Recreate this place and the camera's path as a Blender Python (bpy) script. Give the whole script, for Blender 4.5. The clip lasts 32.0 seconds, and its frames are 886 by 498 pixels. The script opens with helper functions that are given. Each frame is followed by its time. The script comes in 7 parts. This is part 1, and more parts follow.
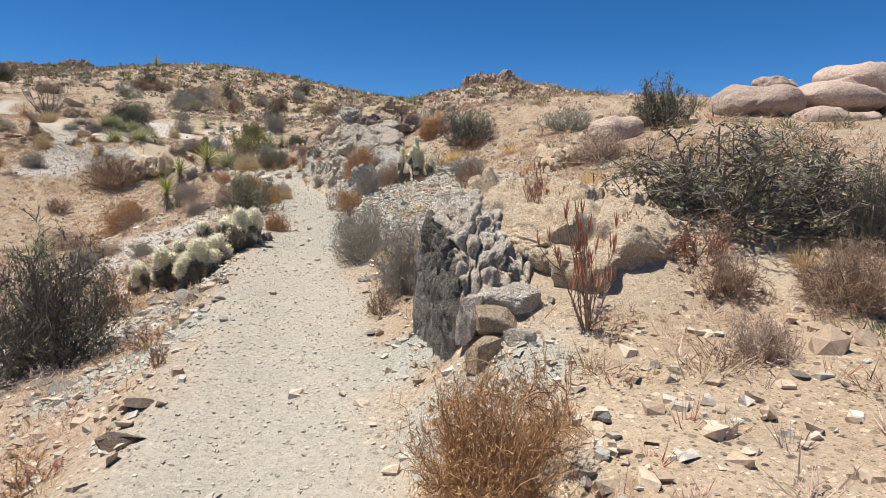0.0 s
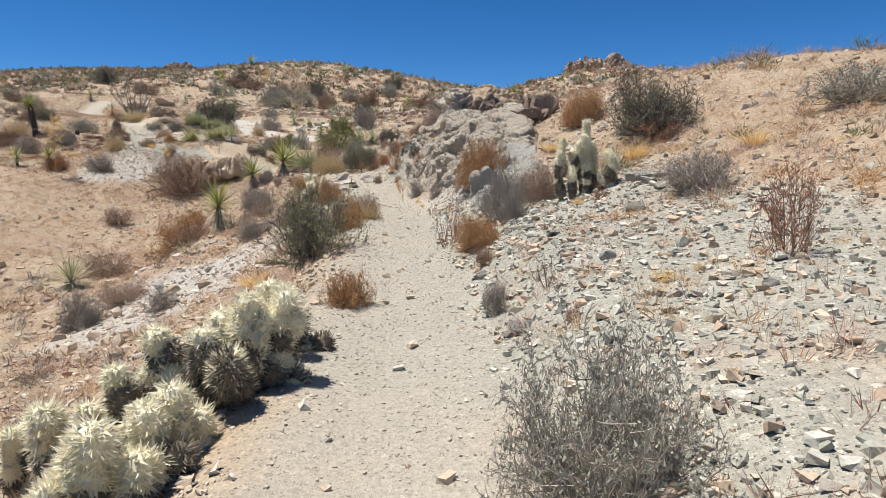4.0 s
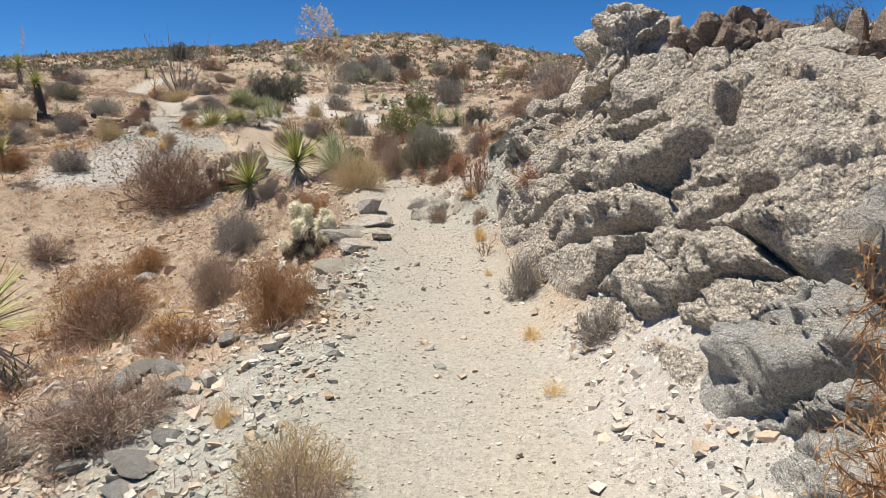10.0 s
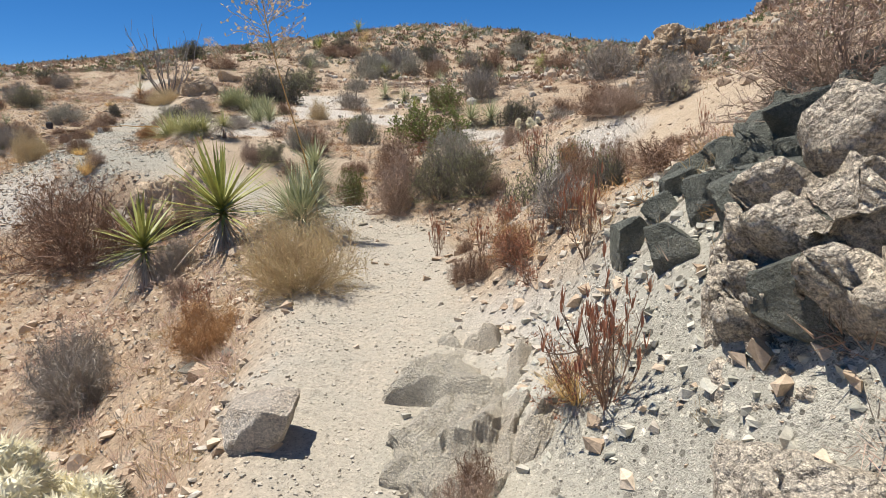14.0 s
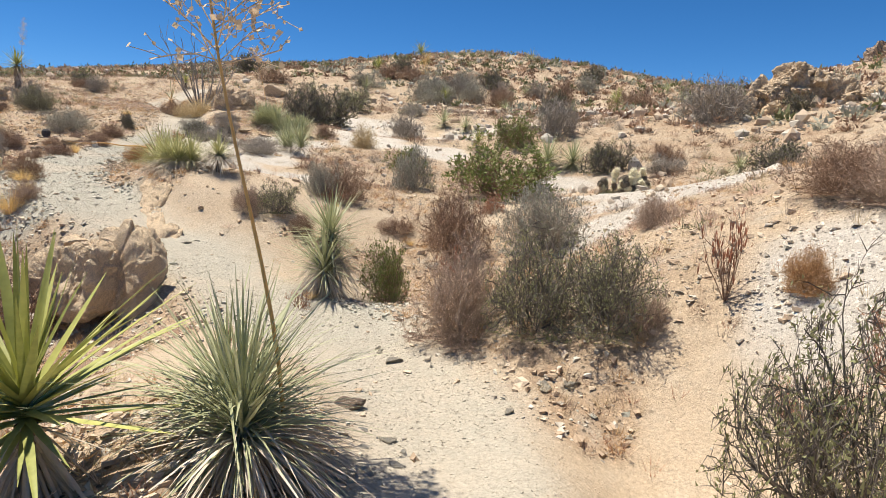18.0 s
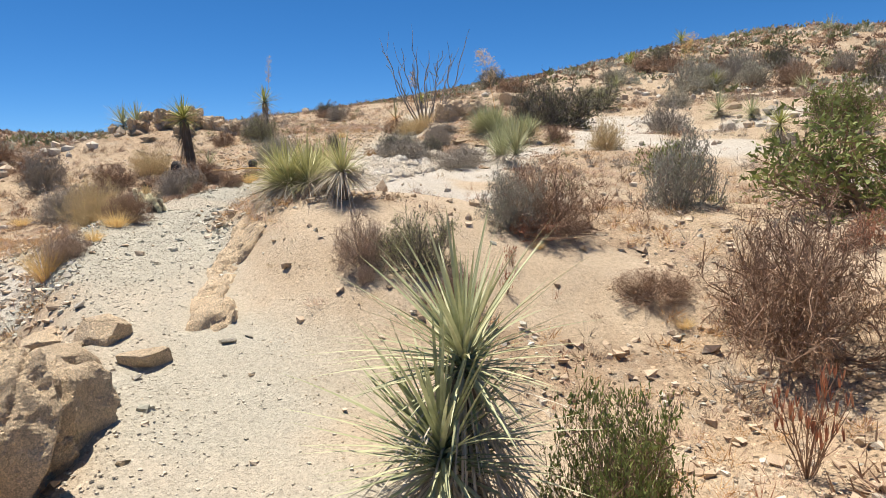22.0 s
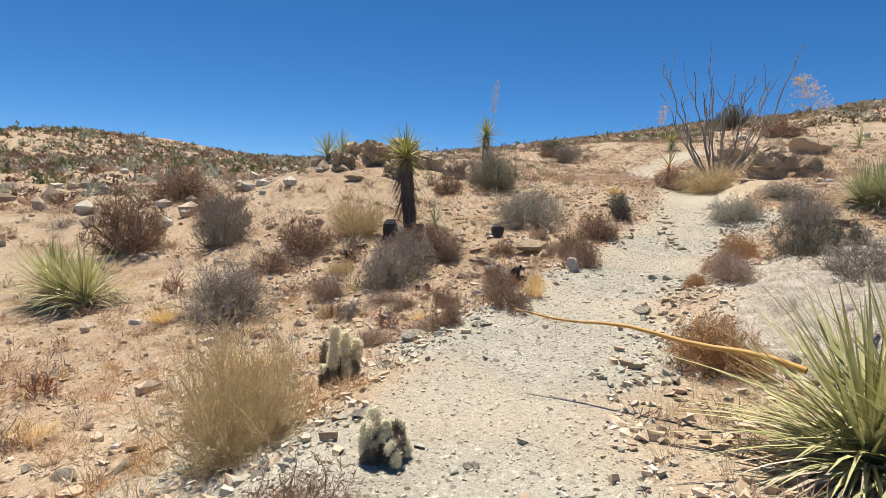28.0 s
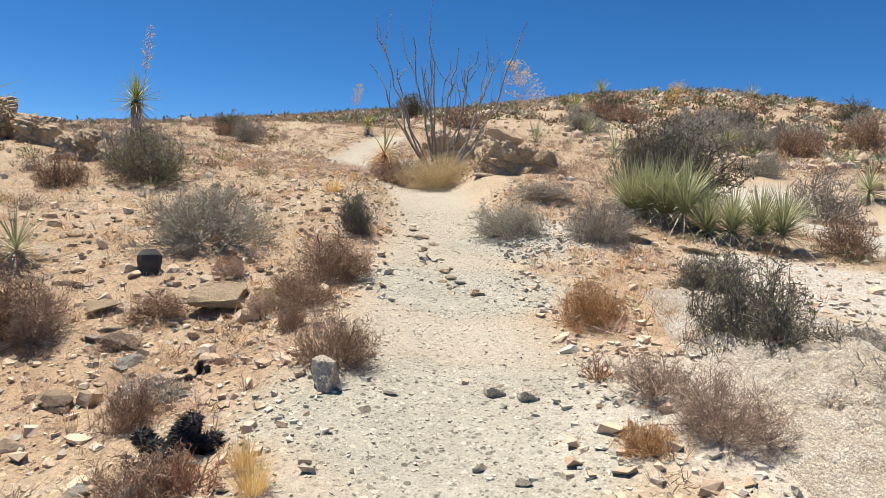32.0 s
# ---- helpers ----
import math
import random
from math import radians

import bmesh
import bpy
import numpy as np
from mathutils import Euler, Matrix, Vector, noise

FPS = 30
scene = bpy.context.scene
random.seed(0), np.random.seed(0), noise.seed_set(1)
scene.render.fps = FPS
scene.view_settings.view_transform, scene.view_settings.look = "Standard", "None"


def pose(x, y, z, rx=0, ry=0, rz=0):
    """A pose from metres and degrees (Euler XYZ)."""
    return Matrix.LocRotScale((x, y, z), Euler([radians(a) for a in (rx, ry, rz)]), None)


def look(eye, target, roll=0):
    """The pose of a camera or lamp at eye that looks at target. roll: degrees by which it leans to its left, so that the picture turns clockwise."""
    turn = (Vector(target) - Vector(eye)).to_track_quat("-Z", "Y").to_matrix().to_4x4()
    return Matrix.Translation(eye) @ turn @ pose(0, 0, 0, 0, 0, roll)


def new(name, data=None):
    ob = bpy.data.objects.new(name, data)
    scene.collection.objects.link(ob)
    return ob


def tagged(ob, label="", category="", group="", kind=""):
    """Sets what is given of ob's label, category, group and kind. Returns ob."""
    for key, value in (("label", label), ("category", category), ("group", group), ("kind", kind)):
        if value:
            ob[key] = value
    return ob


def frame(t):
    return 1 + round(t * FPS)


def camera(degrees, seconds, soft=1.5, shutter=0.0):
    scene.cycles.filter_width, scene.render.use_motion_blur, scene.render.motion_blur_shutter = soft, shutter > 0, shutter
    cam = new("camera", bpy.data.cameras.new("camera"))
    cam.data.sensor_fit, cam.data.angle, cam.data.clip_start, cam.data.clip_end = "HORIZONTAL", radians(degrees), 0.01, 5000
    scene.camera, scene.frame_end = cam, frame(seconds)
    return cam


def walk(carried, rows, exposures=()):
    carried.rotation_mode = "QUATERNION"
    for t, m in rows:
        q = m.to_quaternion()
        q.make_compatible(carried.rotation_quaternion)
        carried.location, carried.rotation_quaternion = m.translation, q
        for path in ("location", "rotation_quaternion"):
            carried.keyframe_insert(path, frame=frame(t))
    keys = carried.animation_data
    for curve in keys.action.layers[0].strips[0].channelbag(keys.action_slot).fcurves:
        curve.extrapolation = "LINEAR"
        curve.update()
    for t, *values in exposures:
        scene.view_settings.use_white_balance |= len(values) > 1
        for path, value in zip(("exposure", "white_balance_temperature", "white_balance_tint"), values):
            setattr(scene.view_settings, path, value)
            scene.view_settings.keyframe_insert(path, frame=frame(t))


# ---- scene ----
cam = camera(71.4, 32.0, 0.7)
PATH = [
    (0, (0.0, 0.0, 0.0), (0.0, 1.981, -0.274), 0.8),
    (0.5, (-0.164, 0.545, 0.029), (-0.213, 2.528, -0.227), 0.6),
    (1, (-0.308, 1.095, 0.007), (-0.435, 3.075, -0.243), 0.6),
    (1.5, (-0.481, 1.671, 0.041), (-0.69, 3.646, -0.201), 0.4),
    (2, (-0.6, 2.257, 0.047), (-0.821, 4.229, -0.198), 0.7),
    (2.5, (-0.683, 2.865, 0.071), (-0.94, 4.833, -0.18), 0.5),
    (4.5, (-1.224, 5.304, 0.107), (-1.516, 7.26, -0.193), -0.1),
    (5, (-1.334, 5.986, 0.184), (-1.635, 7.942, -0.104), 0.1),
    (5.5, (-1.451, 6.616, 0.26), (-1.75, 8.574, -0.015), 0.4),
    (6, (-1.505, 7.295, 0.326), (-1.81, 9.252, 0.045), 0.5),
    (6.5, (-1.596, 7.965, 0.363), (-1.901, 9.921, 0.077), 0.2),
    (7, (-1.682, 8.632, 0.335), (-2.03, 10.577, 0.024), 0.4),
    (7.5, (-1.837, 9.308, 0.389), (-2.285, 11.229, 0.054), -0.5),
    (8, (-1.999, 9.907, 0.387), (-2.478, 11.819, 0.047), -0.4),
    (8.5, (-2.178, 10.608, 0.411), (-2.719, 12.5, 0.05), -0.3),
    (9, (-2.379, 11.238, 0.437), (-2.931, 13.126, 0.079), -0.7),
    (9.5, (-2.492, 11.916, 0.448), (-3.052, 13.801, 0.085), -0.5),
    (10, (-2.715, 12.544, 0.465), (-3.289, 14.425, 0.101), -0.5),
    (10.5, (-2.867, 13.165, 0.461), (-3.439, 15.044, 0.086), -0.6),
    (11, (-3.019, 13.801, 0.491), (-3.6, 15.678, 0.118), -0.9),
    (11.5, (-3.197, 14.403, 0.572), (-3.771, 16.282, 0.201), -1.0),
    (12, (-3.345, 15.047, 0.633), (-3.923, 16.925, 0.26), -1.1),
    (12.5, (-3.603, 15.626, 0.702), (-4.201, 17.499, 0.336), -1.6),
    (13, (-3.812, 16.238, 0.691), (-4.465, 18.094, 0.334), -1.8),
    (13.5, (-4.073, 16.912, 0.724), (-4.755, 18.754, 0.349), -1.9),
    (15.5, (-4.722, 19.105, 0.798), (-5.324, 20.974, 0.419), -0.9),
    (16, (-5.1, 19.567, 0.838), (-5.718, 21.434, 0.471), 1.3),
    (16.5, (-5.435, 20.011, 0.855), (-6.105, 21.864, 0.51), 2.9),
    (17, (-5.751, 20.486, 0.904), (-6.497, 22.311, 0.568), 3.3),
    (17.5, (-5.954, 20.882, 1.062), (-6.729, 22.699, 0.752), 2.5),
    (18, (-6.158, 21.422, 1.104), (-6.972, 23.225, 0.81), 2.2),
    (18.5, (-6.414, 21.948, 1.165), (-7.248, 23.74, 0.857), 0.9),
    (19, (-6.633, 22.507, 1.119), (-7.475, 24.296, 0.816), 0.3),
    (19.5, (-6.864, 23.061, 1.112), (-7.726, 24.841, 0.814), 0.1),
    (20, (-7.01, 23.569, 1.084), (-7.874, 25.349, 0.789), -0.2),
    (20.5, (-7.207, 24.156, 1.049), (-8.122, 25.911, 0.767), -0.7),
    (21, (-7.514, 24.689, 0.991), (-8.62, 26.334, 0.724), -1.5),
    (21.5, (-7.878, 25.165, 0.991), (-9.178, 26.665, 0.751), -1.9),
    (22, (-8.369, 25.511, 0.969), (-9.844, 26.837, 0.718), -2.4),
    (22.5, (-8.889, 25.781, 0.966), (-10.466, 26.99, 0.734), -3.0),
    (23, (-9.434, 25.939, 1.01), (-11.035, 27.116, 0.789), -3.5),
    (23.5, (-9.906, 26.15, 1.029), (-11.509, 27.326, 0.817), -3.6),
    (24, (-10.377, 26.398, 1.077), (-11.989, 27.563, 0.866), -3.8),
    (24.5, (-10.799, 26.635, 1.104), (-12.421, 27.785, 0.888), -3.3),
    (25, (-11.265, 26.919, 1.145), (-12.995, 27.9, 0.93), -2.5),
    (25.5, (-11.744, 27.038, 1.185), (-13.558, 27.856, 0.981), -1.4),
    (27.5, (-13.882, 27.16, 1.662), (-15.718, 27.939, 1.506), 1.7),
    (28, (-14.421, 27.177, 1.738), (-16.211, 28.058, 1.598), 1.8),
    (28.5, (-14.86, 27.299, 1.792), (-16.532, 28.387, 1.651), 1.7),
    (29, (-15.398, 27.497, 1.844), (-16.938, 28.765, 1.707), 2.0),
    (29.5, (-15.879, 27.67, 1.907), (-17.28, 29.091, 1.77), 2.3),
    (30, (-16.333, 27.955, 1.924), (-17.694, 29.414, 1.789), 2.4),
    (30.5, (-16.819, 28.25, 1.953), (-18.17, 29.719, 1.817), 2.2),
    (31, (-17.227, 28.629, 1.951), (-18.513, 30.155, 1.809), 2.4),
    (31.5, (-17.656, 29.042, 2.016), (-18.885, 30.613, 1.867), 2.2),
    (32, (-17.922, 29.426, 2.032), (-19.044, 31.074, 1.872), 2.4),
]
walk(cam, [(t, look(eye, target, roll)) for t, eye, target, roll in PATH], [(0, 0.33, 6650, 10), (7, 0.33, 6600, 10), (10, 0.35, 6750, 10), (13.5, 0.33, 6750, 10), (15.5, 0.46, 6750, 10), (18, 0.58, 7100, 10), (25, 0.6, 7200, 10), (28, 0.50, 7250, 10), (31, 0.58, 7100, 10), (32, 0.58, 7100, 10)])

# ---------------------------------------------------------------- daylight
SUN_FROM = Vector((-0.97, 0.08, 2.7)).normalized()
world = bpy.data.worlds.new("desert_sky")
scene.world = world
world.use_nodes = True
sky = world.node_tree.nodes.new("ShaderNodeTexSky")
sky.sky_type, sky.sun_disc = "NISHITA", False
sky.sun_elevation, sky.sun_rotation = math.asin(SUN_FROM.z), math.atan2(SUN_FROM.x, SUN_FROM.y)
sky.altitude, sky.air_density, sky.dust_density, sky.ozone_density = 4500.0, 1.0, 0.0, 8.0
deep = world.node_tree.nodes.new("ShaderNodeHueSaturation")
deep.inputs["Saturation"].default_value = 1.2
world.node_tree.links.new(sky.outputs[0], deep.inputs["Color"])
world.node_tree.links.new(deep.outputs[0], world.node_tree.nodes["Background"].inputs[0])
world.node_tree.nodes["Background"].inputs[1].default_value = 0.09
sun = new("sun", bpy.data.lights.new("sun", "SUN"))
sun.data.energy, sun.data.angle, sun.data.color = 5.0, radians(0.53), (1.0, 0.965, 0.91)
sun.matrix_world = look(SUN_FROM * 100, (0, 0, 0))

# ---------------------------------------------------------------- materials
def mat_base(name, rough=0.9):
    m = bpy.data.materials.new(name)
    m.use_nodes = True
    b = m.node_tree.nodes["Principled BSDF"]
    b.inputs["Roughness"].default_value = rough
    b.inputs["Specular IOR Level"].default_value = 0.25
    return m, m.node_tree, b


def node(nt, kind, **sets):
    n = nt.nodes.new(kind)
    for key, value in sets.items():
        n.inputs[key.replace("_", " ")].default_value = value
    return n


def noise_tex(nt, scale, detail=4.0, rough=0.6, vec=None):
    n = node(nt, "ShaderNodeTexNoise", Scale=scale, Detail=detail, Roughness=rough)
    if vec is not None:
        nt.links.new(vec, n.inputs["Vector"])
    return n.outputs["Fac"]


def ramp(nt, fac, lo, hi):
    n = node(nt, "ShaderNodeMapRange")
    n.inputs["From Min"].default_value, n.inputs["From Max"].default_value = lo, hi
    nt.links.new(fac, n.inputs["Value"])
    return n.outputs["Result"]


def mix(nt, fac, a, b, blend="MIX"):
    n = nt.nodes.new("ShaderNodeMix")
    n.data_type, n.blend_type = "RGBA", blend
    if isinstance(fac, float):
        n.inputs[0].default_value = fac
    else:
        nt.links.new(fac, n.inputs[0])
    for slot, v in ((6, a), (7, b)):
        if isinstance(v, tuple):
            n.inputs[slot].default_value = (*v, 1.0)
        else:
            nt.links.new(v, n.inputs[slot])
    return n.outputs[2]


def math_node(nt, op, a, b=None):
    n = nt.nodes.new("ShaderNodeMath")
    n.operation = op
    for slot, v in ((0, a), (1, b)):
        if v is None:
            continue
        if isinstance(v, (int, float)):
            n.inputs[slot].default_value = v
        else:
            nt.links.new(v, n.inputs[slot])
    return n.outputs[0]


def attr(nt, name):
    n = nt.nodes.new("ShaderNodeAttribute")
    n.attribute_name = name
    return n.outputs["Fac"]


def bump(nt, b, height, strength, dist):
    n = node(nt, "ShaderNodeBump", Strength=strength, Distance=dist)
    nt.links.new(height, n.inputs["Height"])
    nt.links.new(n.outputs[0], b.inputs["Normal"])


def coords(nt):
    return nt.nodes.new("ShaderNodeTexCoord").outputs["Object"]


def ground_material():
    m, nt, b = mat_base("gravel_soil", 0.95)
    co = coords(nt)
    big = noise_tex(nt, 0.45, 5.0, 0.65, co)
    mid = noise_tex(nt, 3.0, 5.0, 0.7, co)
    fine = noise_tex(nt, 38.0, 3.0, 0.7, co)
    tan, rust = (0.53, 0.415, 0.29), (0.43, 0.31, 0.205)
    soil = mix(nt, ramp(nt, big, 0.36, 0.62), tan, rust)
    soil = mix(nt, ramp(nt, mid, 0.52, 0.72), soil, (0.454, 0.386, 0.302))
    litter = noise_tex(nt, 1.7, 6.0, 0.75, co)
    soil = mix(nt, ramp(nt, litter, 0.54, 0.66), soil, (0.31, 0.215, 0.14))
    green = mix(nt, ramp(nt, mid, 0.35, 0.7), (0.39, 0.375, 0.31), (0.51, 0.485, 0.405))
    pale = mix(nt, ramp(nt, mid, 0.3, 0.7), (0.521, 0.47, 0.395), (0.588, 0.554, 0.496))
    trail = mix(nt, ramp(nt, mid, 0.3, 0.75), (0.535, 0.467, 0.37), (0.465, 0.43, 0.35))
    col = mix(nt, attr(nt, "green"), soil, green)
    col = mix(nt, attr(nt, "sand"), col, mix(nt, ramp(nt, mid, 0.3, 0.7), (0.543, 0.423, 0.294), (0.579, 0.472, 0.348)))
    col = mix(nt, attr(nt, "pale"), col, pale)
    col = mix(nt, attr(nt, "trail"), col, trail)
    col = mix(nt, math_node(nt, "MULTIPLY", attr(nt, "green"), 0.5), col, green)
    # single grains and chips, lighter and darker than the bed they lie in
    def chips(scale, share, strength):
        vor = node(nt, "ShaderNodeTexVoronoi", Scale=scale, Randomness=1.0)
        nt.links.new(co, vor.inputs["Vector"])
        rgb = nt.nodes.new("ShaderNodeSeparateColor")
        nt.links.new(vor.outputs["Color"], rgb.inputs[0])
        here = math_node(nt, "MULTIPLY", math_node(nt, "GREATER_THAN", rgb.outputs[1], 1 - share), math_node(nt, "LESS_THAN", vor.outputs["Distance"], 0.34))
        tone = mix(nt, rgb.outputs[0], (0.22, 0.215, 0.21), (1.62, 1.62, 1.62))
        return mix(nt, math_node(nt, "MULTIPLY", here, strength), (1.0, 1.0, 1.0), tone), here, vor.outputs["Distance"]

    calm = math_node(nt, "MAXIMUM", math_node(nt, "MULTIPLY", attr(nt, "trail"), 0.72), math_node(nt, "MULTIPLY", attr(nt, "sand"), 0.95))
    rubble = math_node(nt, "SUBTRACT", 1.0, calm)
    grains = math_node(nt, "SUBTRACT", 0.95, math_node(nt, "MULTIPLY", calm, 0.5))
    c1, h1, d1 = chips(21.0, 0.6, 0.9)
    c2, h2, d2 = chips(45.0, 0.7, 0.9)
    c3, h3, d3 = chips(105.0, 0.8, 0.85)
    col = mix(nt, rubble, col, c1, "MULTIPLY")
    col = mix(nt, rubble, col, c2, "MULTIPLY")
    col = mix(nt, grains, col, c3, "MULTIPLY")
    col = mix(nt, 0.5, col, mix(nt, ramp(nt, fine, 0.3, 0.7), (0.6, 0.6, 0.6), (1.25, 1.25, 1.25)), "MULTIPLY")
    nt.links.new(col, b.inputs["Base Color"])
    h = math_node(nt, "MULTIPLY", math_node(nt, "ADD", math_node(nt, "MULTIPLY", h1, 0.5), math_node(nt, "MULTIPLY", h2, 0.3)), rubble)
    h = math_node(nt, "ADD", h, math_node(nt, "MULTIPLY", h3, 0.12))
    grit = noise_tex(nt, 170.0, 2.0, 0.8, co)
    h = math_node(nt, "ADD", h, math_node(nt, "MULTIPLY", fine, 0.35))
    h = math_node(nt, "ADD", h, math_node(nt, "MULTIPLY", grit, 0.22))
    h = math_node(nt, "ADD", h, math_node(nt, "MULTIPLY", mid, 0.5))
    bump(nt, b, h, 1.0, 0.035)
    return m


def rock_material(name, light, dark, stain, scale=1.0, grain=0.6, knobs=0.0):
    """Weathered stone: two tones, dark varnish in patches, coarse crystals, dots painted dark as shaded pits."""
    m, nt, b = mat_base(name, 0.92)
    co = coords(nt)
    big = noise_tex(nt, 1.3 * scale, 5.0, 0.65, co)
    mid = noise_tex(nt, 7.0 * scale, 5.0, 0.7, co)
    spk = noise_tex(nt, 120.0 * scale, 2.0, 0.7, co)
    col = mix(nt, ramp(nt, mid, 0.32, 0.68), dark, light)
    col = mix(nt, ramp(nt, big, 0.5, 0.72), col, stain)
    col = mix(nt, grain, col, mix(nt, ramp(nt, spk, 0.38, 0.62), (0.5, 0.49, 0.48), (1.5, 1.5, 1.48)), "MULTIPLY")
    # dark mineral dots that also put the shade of small pits into the colour
    pit_dots = noise_tex(nt, 46.0 * scale, 3.0, 0.75, co)
    col = mix(nt, grain, col, mix(nt, ramp(nt, pit_dots, 0.36, 0.56), (0.48, 0.46, 0.44), (1.28, 1.28, 1.28)), "MULTIPLY")
    info = nt.nodes.new("ShaderNodeObjectInfo")
    col = mix(nt, 0.5, col, mix(nt, info.outputs["Random"], (0.72, 0.70, 0.68), (1.22, 1.2, 1.18)), "MULTIPLY")
    nt.links.new(col, b.inputs["Base Color"])
    pit = noise_tex(nt, 40.0 * scale, 4.0, 0.75, co)
    h = math_node(nt, "ADD", mid, math_node(nt, "MULTIPLY", spk, 0.3))
    h = math_node(nt, "ADD", h, math_node(nt, "MULTIPLY", ramp(nt, pit, 0.35, 0.6), 0.55))
    if knobs:
        vor = node(nt, "ShaderNodeTexVoronoi", Scale=34.0, Randomness=1.0)
        nt.links.new(co, vor.inputs["Vector"])
        h = math_node(nt, "ADD", h, math_node(nt, "MULTIPLY", math_node(nt, "SUBTRACT", 1.0, vor.outputs["Distance"]), knobs))
    bump(nt, b, h, 0.9, 0.03)
    return m


def gravel_material(name, a, c, d):
    m, nt, b = mat_base(name, 0.93)
    geo = nt.nodes.new("ShaderNodeNewGeometry")
    r = geo.outputs["Random Per Island"]
    col = mix(nt, ramp(nt, r, 0.0, 0.6), a, c)
    col = mix(nt, ramp(nt, r, 0.6, 1.0), col, d)
    co = coords(nt)
    f = noise_tex(nt, 60.0, 3.0, 0.7, co)
    col = mix(nt, 0.45, col, mix(nt, ramp(nt, f, 0.35, 0.65), (0.6, 0.6, 0.6), (1.2, 1.2, 1.2)), "MULTIPLY")
    nt.links.new(col, b.inputs["Base Color"])
    bump(nt, b, f, 0.5, 0.01)
    return m


def plant_material(name, a, c, rough=0.75, thin=0.0):
    """Dry or green plant matter: tone varies from blade to blade and along it."""
    m, nt, b = mat_base(name, rough)
    geo = nt.nodes.new("ShaderNodeNewGeometry")
    info = nt.nodes.new("ShaderNodeObjectInfo")
    r = math_node(nt, "FRACT", math_node(nt, "ADD", geo.outputs["Random Per Island"], info.outputs["Random"]))
    co = coords(nt)
    f = noise_tex(nt, 14.0, 3.0, 0.6, co)
    col = mix(nt, math_node(nt, "MULTIPLY", math_node(nt, "ADD", r, f), 0.62), a, c)
    nt.links.new(col, b.inputs["Base Color"])
    if thin:
        tr = nt.nodes.new("ShaderNodeBsdfTranslucent")
        nt.links.new(col, tr.inputs[0])
        mx = nt.nodes.new("ShaderNodeMixShader")
        mx.inputs[0].default_value = thin
        out = nt.nodes["Material Output"]
        nt.links.new(b.outputs[0], mx.inputs[1])
        nt.links.new(tr.outputs[0], mx.inputs[2])
        nt.links.new(mx.outputs[0], out.inputs[0])
    return m


M_GROUND = ground_material()
M_ROCK = rock_material("grey_granite", (0.71, 0.64, 0.53), (0.53, 0.47, 0.385), (0.60, 0.51, 0.405), 1.0, 0.65, 1.5)
M_ROCK_WHITE = rock_material("pale_fractured_rock", (0.70, 0.67, 0.60), (0.46, 0.45, 0.41), (0.58, 0.50, 0.40), 1.5, 0.5)
M_ROCK_PALE = rock_material("crumbling_pale_rock", (0.74, 0.67, 0.57), (0.60, 0.51, 0.41), (0.78, 0.73, 0.65), 1.4, 0.5)
M_ROCK_BROWN = rock_material("varnished_brown_rock", (0.44, 0.34, 0.26), (0.26, 0.20, 0.16), (0.50, 0.40, 0.31), 1.2, 0.6)
M_ROCK_TAN = rock_material("tan_sandy_rock", (0.68, 0.54, 0.385), (0.50, 0.375, 0.25), (0.60, 0.49, 0.365), 1.2, 0.45)
M_ROCK_BANK = rock_material("soft_whitish_rock", (0.78, 0.72, 0.62), (0.55, 0.46, 0.36), (0.82, 0.79, 0.73), 1.6, 0.6)
M_ROCK_SAND = rock_material("crumbling_sandstone", (0.80, 0.645, 0.46), (0.66, 0.51, 0.35), (0.74, 0.605, 0.45), 1.3, 0.4)
M_ROCK_BLACK = rock_material("dark_fluted_schist", (0.36, 0.34, 0.295), (0.13, 0.122, 0.11), (0.50, 0.465, 0.40), 1.9, 0.6)
M_BEDROCK = rock_material("worn_bedrock", (0.67, 0.62, 0.51), (0.53, 0.485, 0.40), (0.62, 0.54, 0.43), 2.0, 0.4)
M_SCHIST = rock_material("dark_green_schist", (0.27, 0.285, 0.24), (0.15, 0.16, 0.14), (0.35, 0.35, 0.30), 2.0, 0.4)
M_ROCK_PINK = rock_material("pinkish_boulder", (0.58, 0.46, 0.38), (0.46, 0.35, 0.28), (0.40, 0.29, 0.23), 0.35, 0.3)
M_GRAVEL_PALE = gravel_material("pale_gravel", (0.38, 0.335, 0.275), (0.55, 0.495, 0.41), (0.68, 0.63, 0.54))
M_GRAVEL_SAND = gravel_material("sandy_pea_gravel", (0.42, 0.33, 0.235), (0.56, 0.45, 0.325), (0.64, 0.54, 0.42))
M_GRAVEL_GREEN = gravel_material("grey_green_gravel", (0.33, 0.325, 0.27), (0.47, 0.455, 0.38), (0.62, 0.59, 0.505))
M_GRAVEL_TRAIL = gravel_material("fine_trail_gravel", (0.38, 0.35, 0.285), (0.53, 0.475, 0.385), (0.64, 0.58, 0.49))
M_GRAVEL_TAN = gravel_material("tan_gravel", (0.40, 0.30, 0.21), (0.56, 0.44, 0.32), (0.68, 0.57, 0.44))
M_TWIG_DARK = plant_material("dark_grey_twigs", (0.065, 0.055, 0.046), (0.24, 0.21, 0.175))
M_TWIG_GREY = plant_material("silver_grey_twigs", (0.17, 0.147, 0.122), (0.46, 0.405, 0.34))
M_TWIG_ROSE = plant_material("pinkish_twigs", (0.20, 0.14, 0.10), (0.50, 0.38, 0.29))
M_TWIG_BROWN = plant_material("brown_twigs", (0.13, 0.082, 0.055), (0.40, 0.265, 0.18))
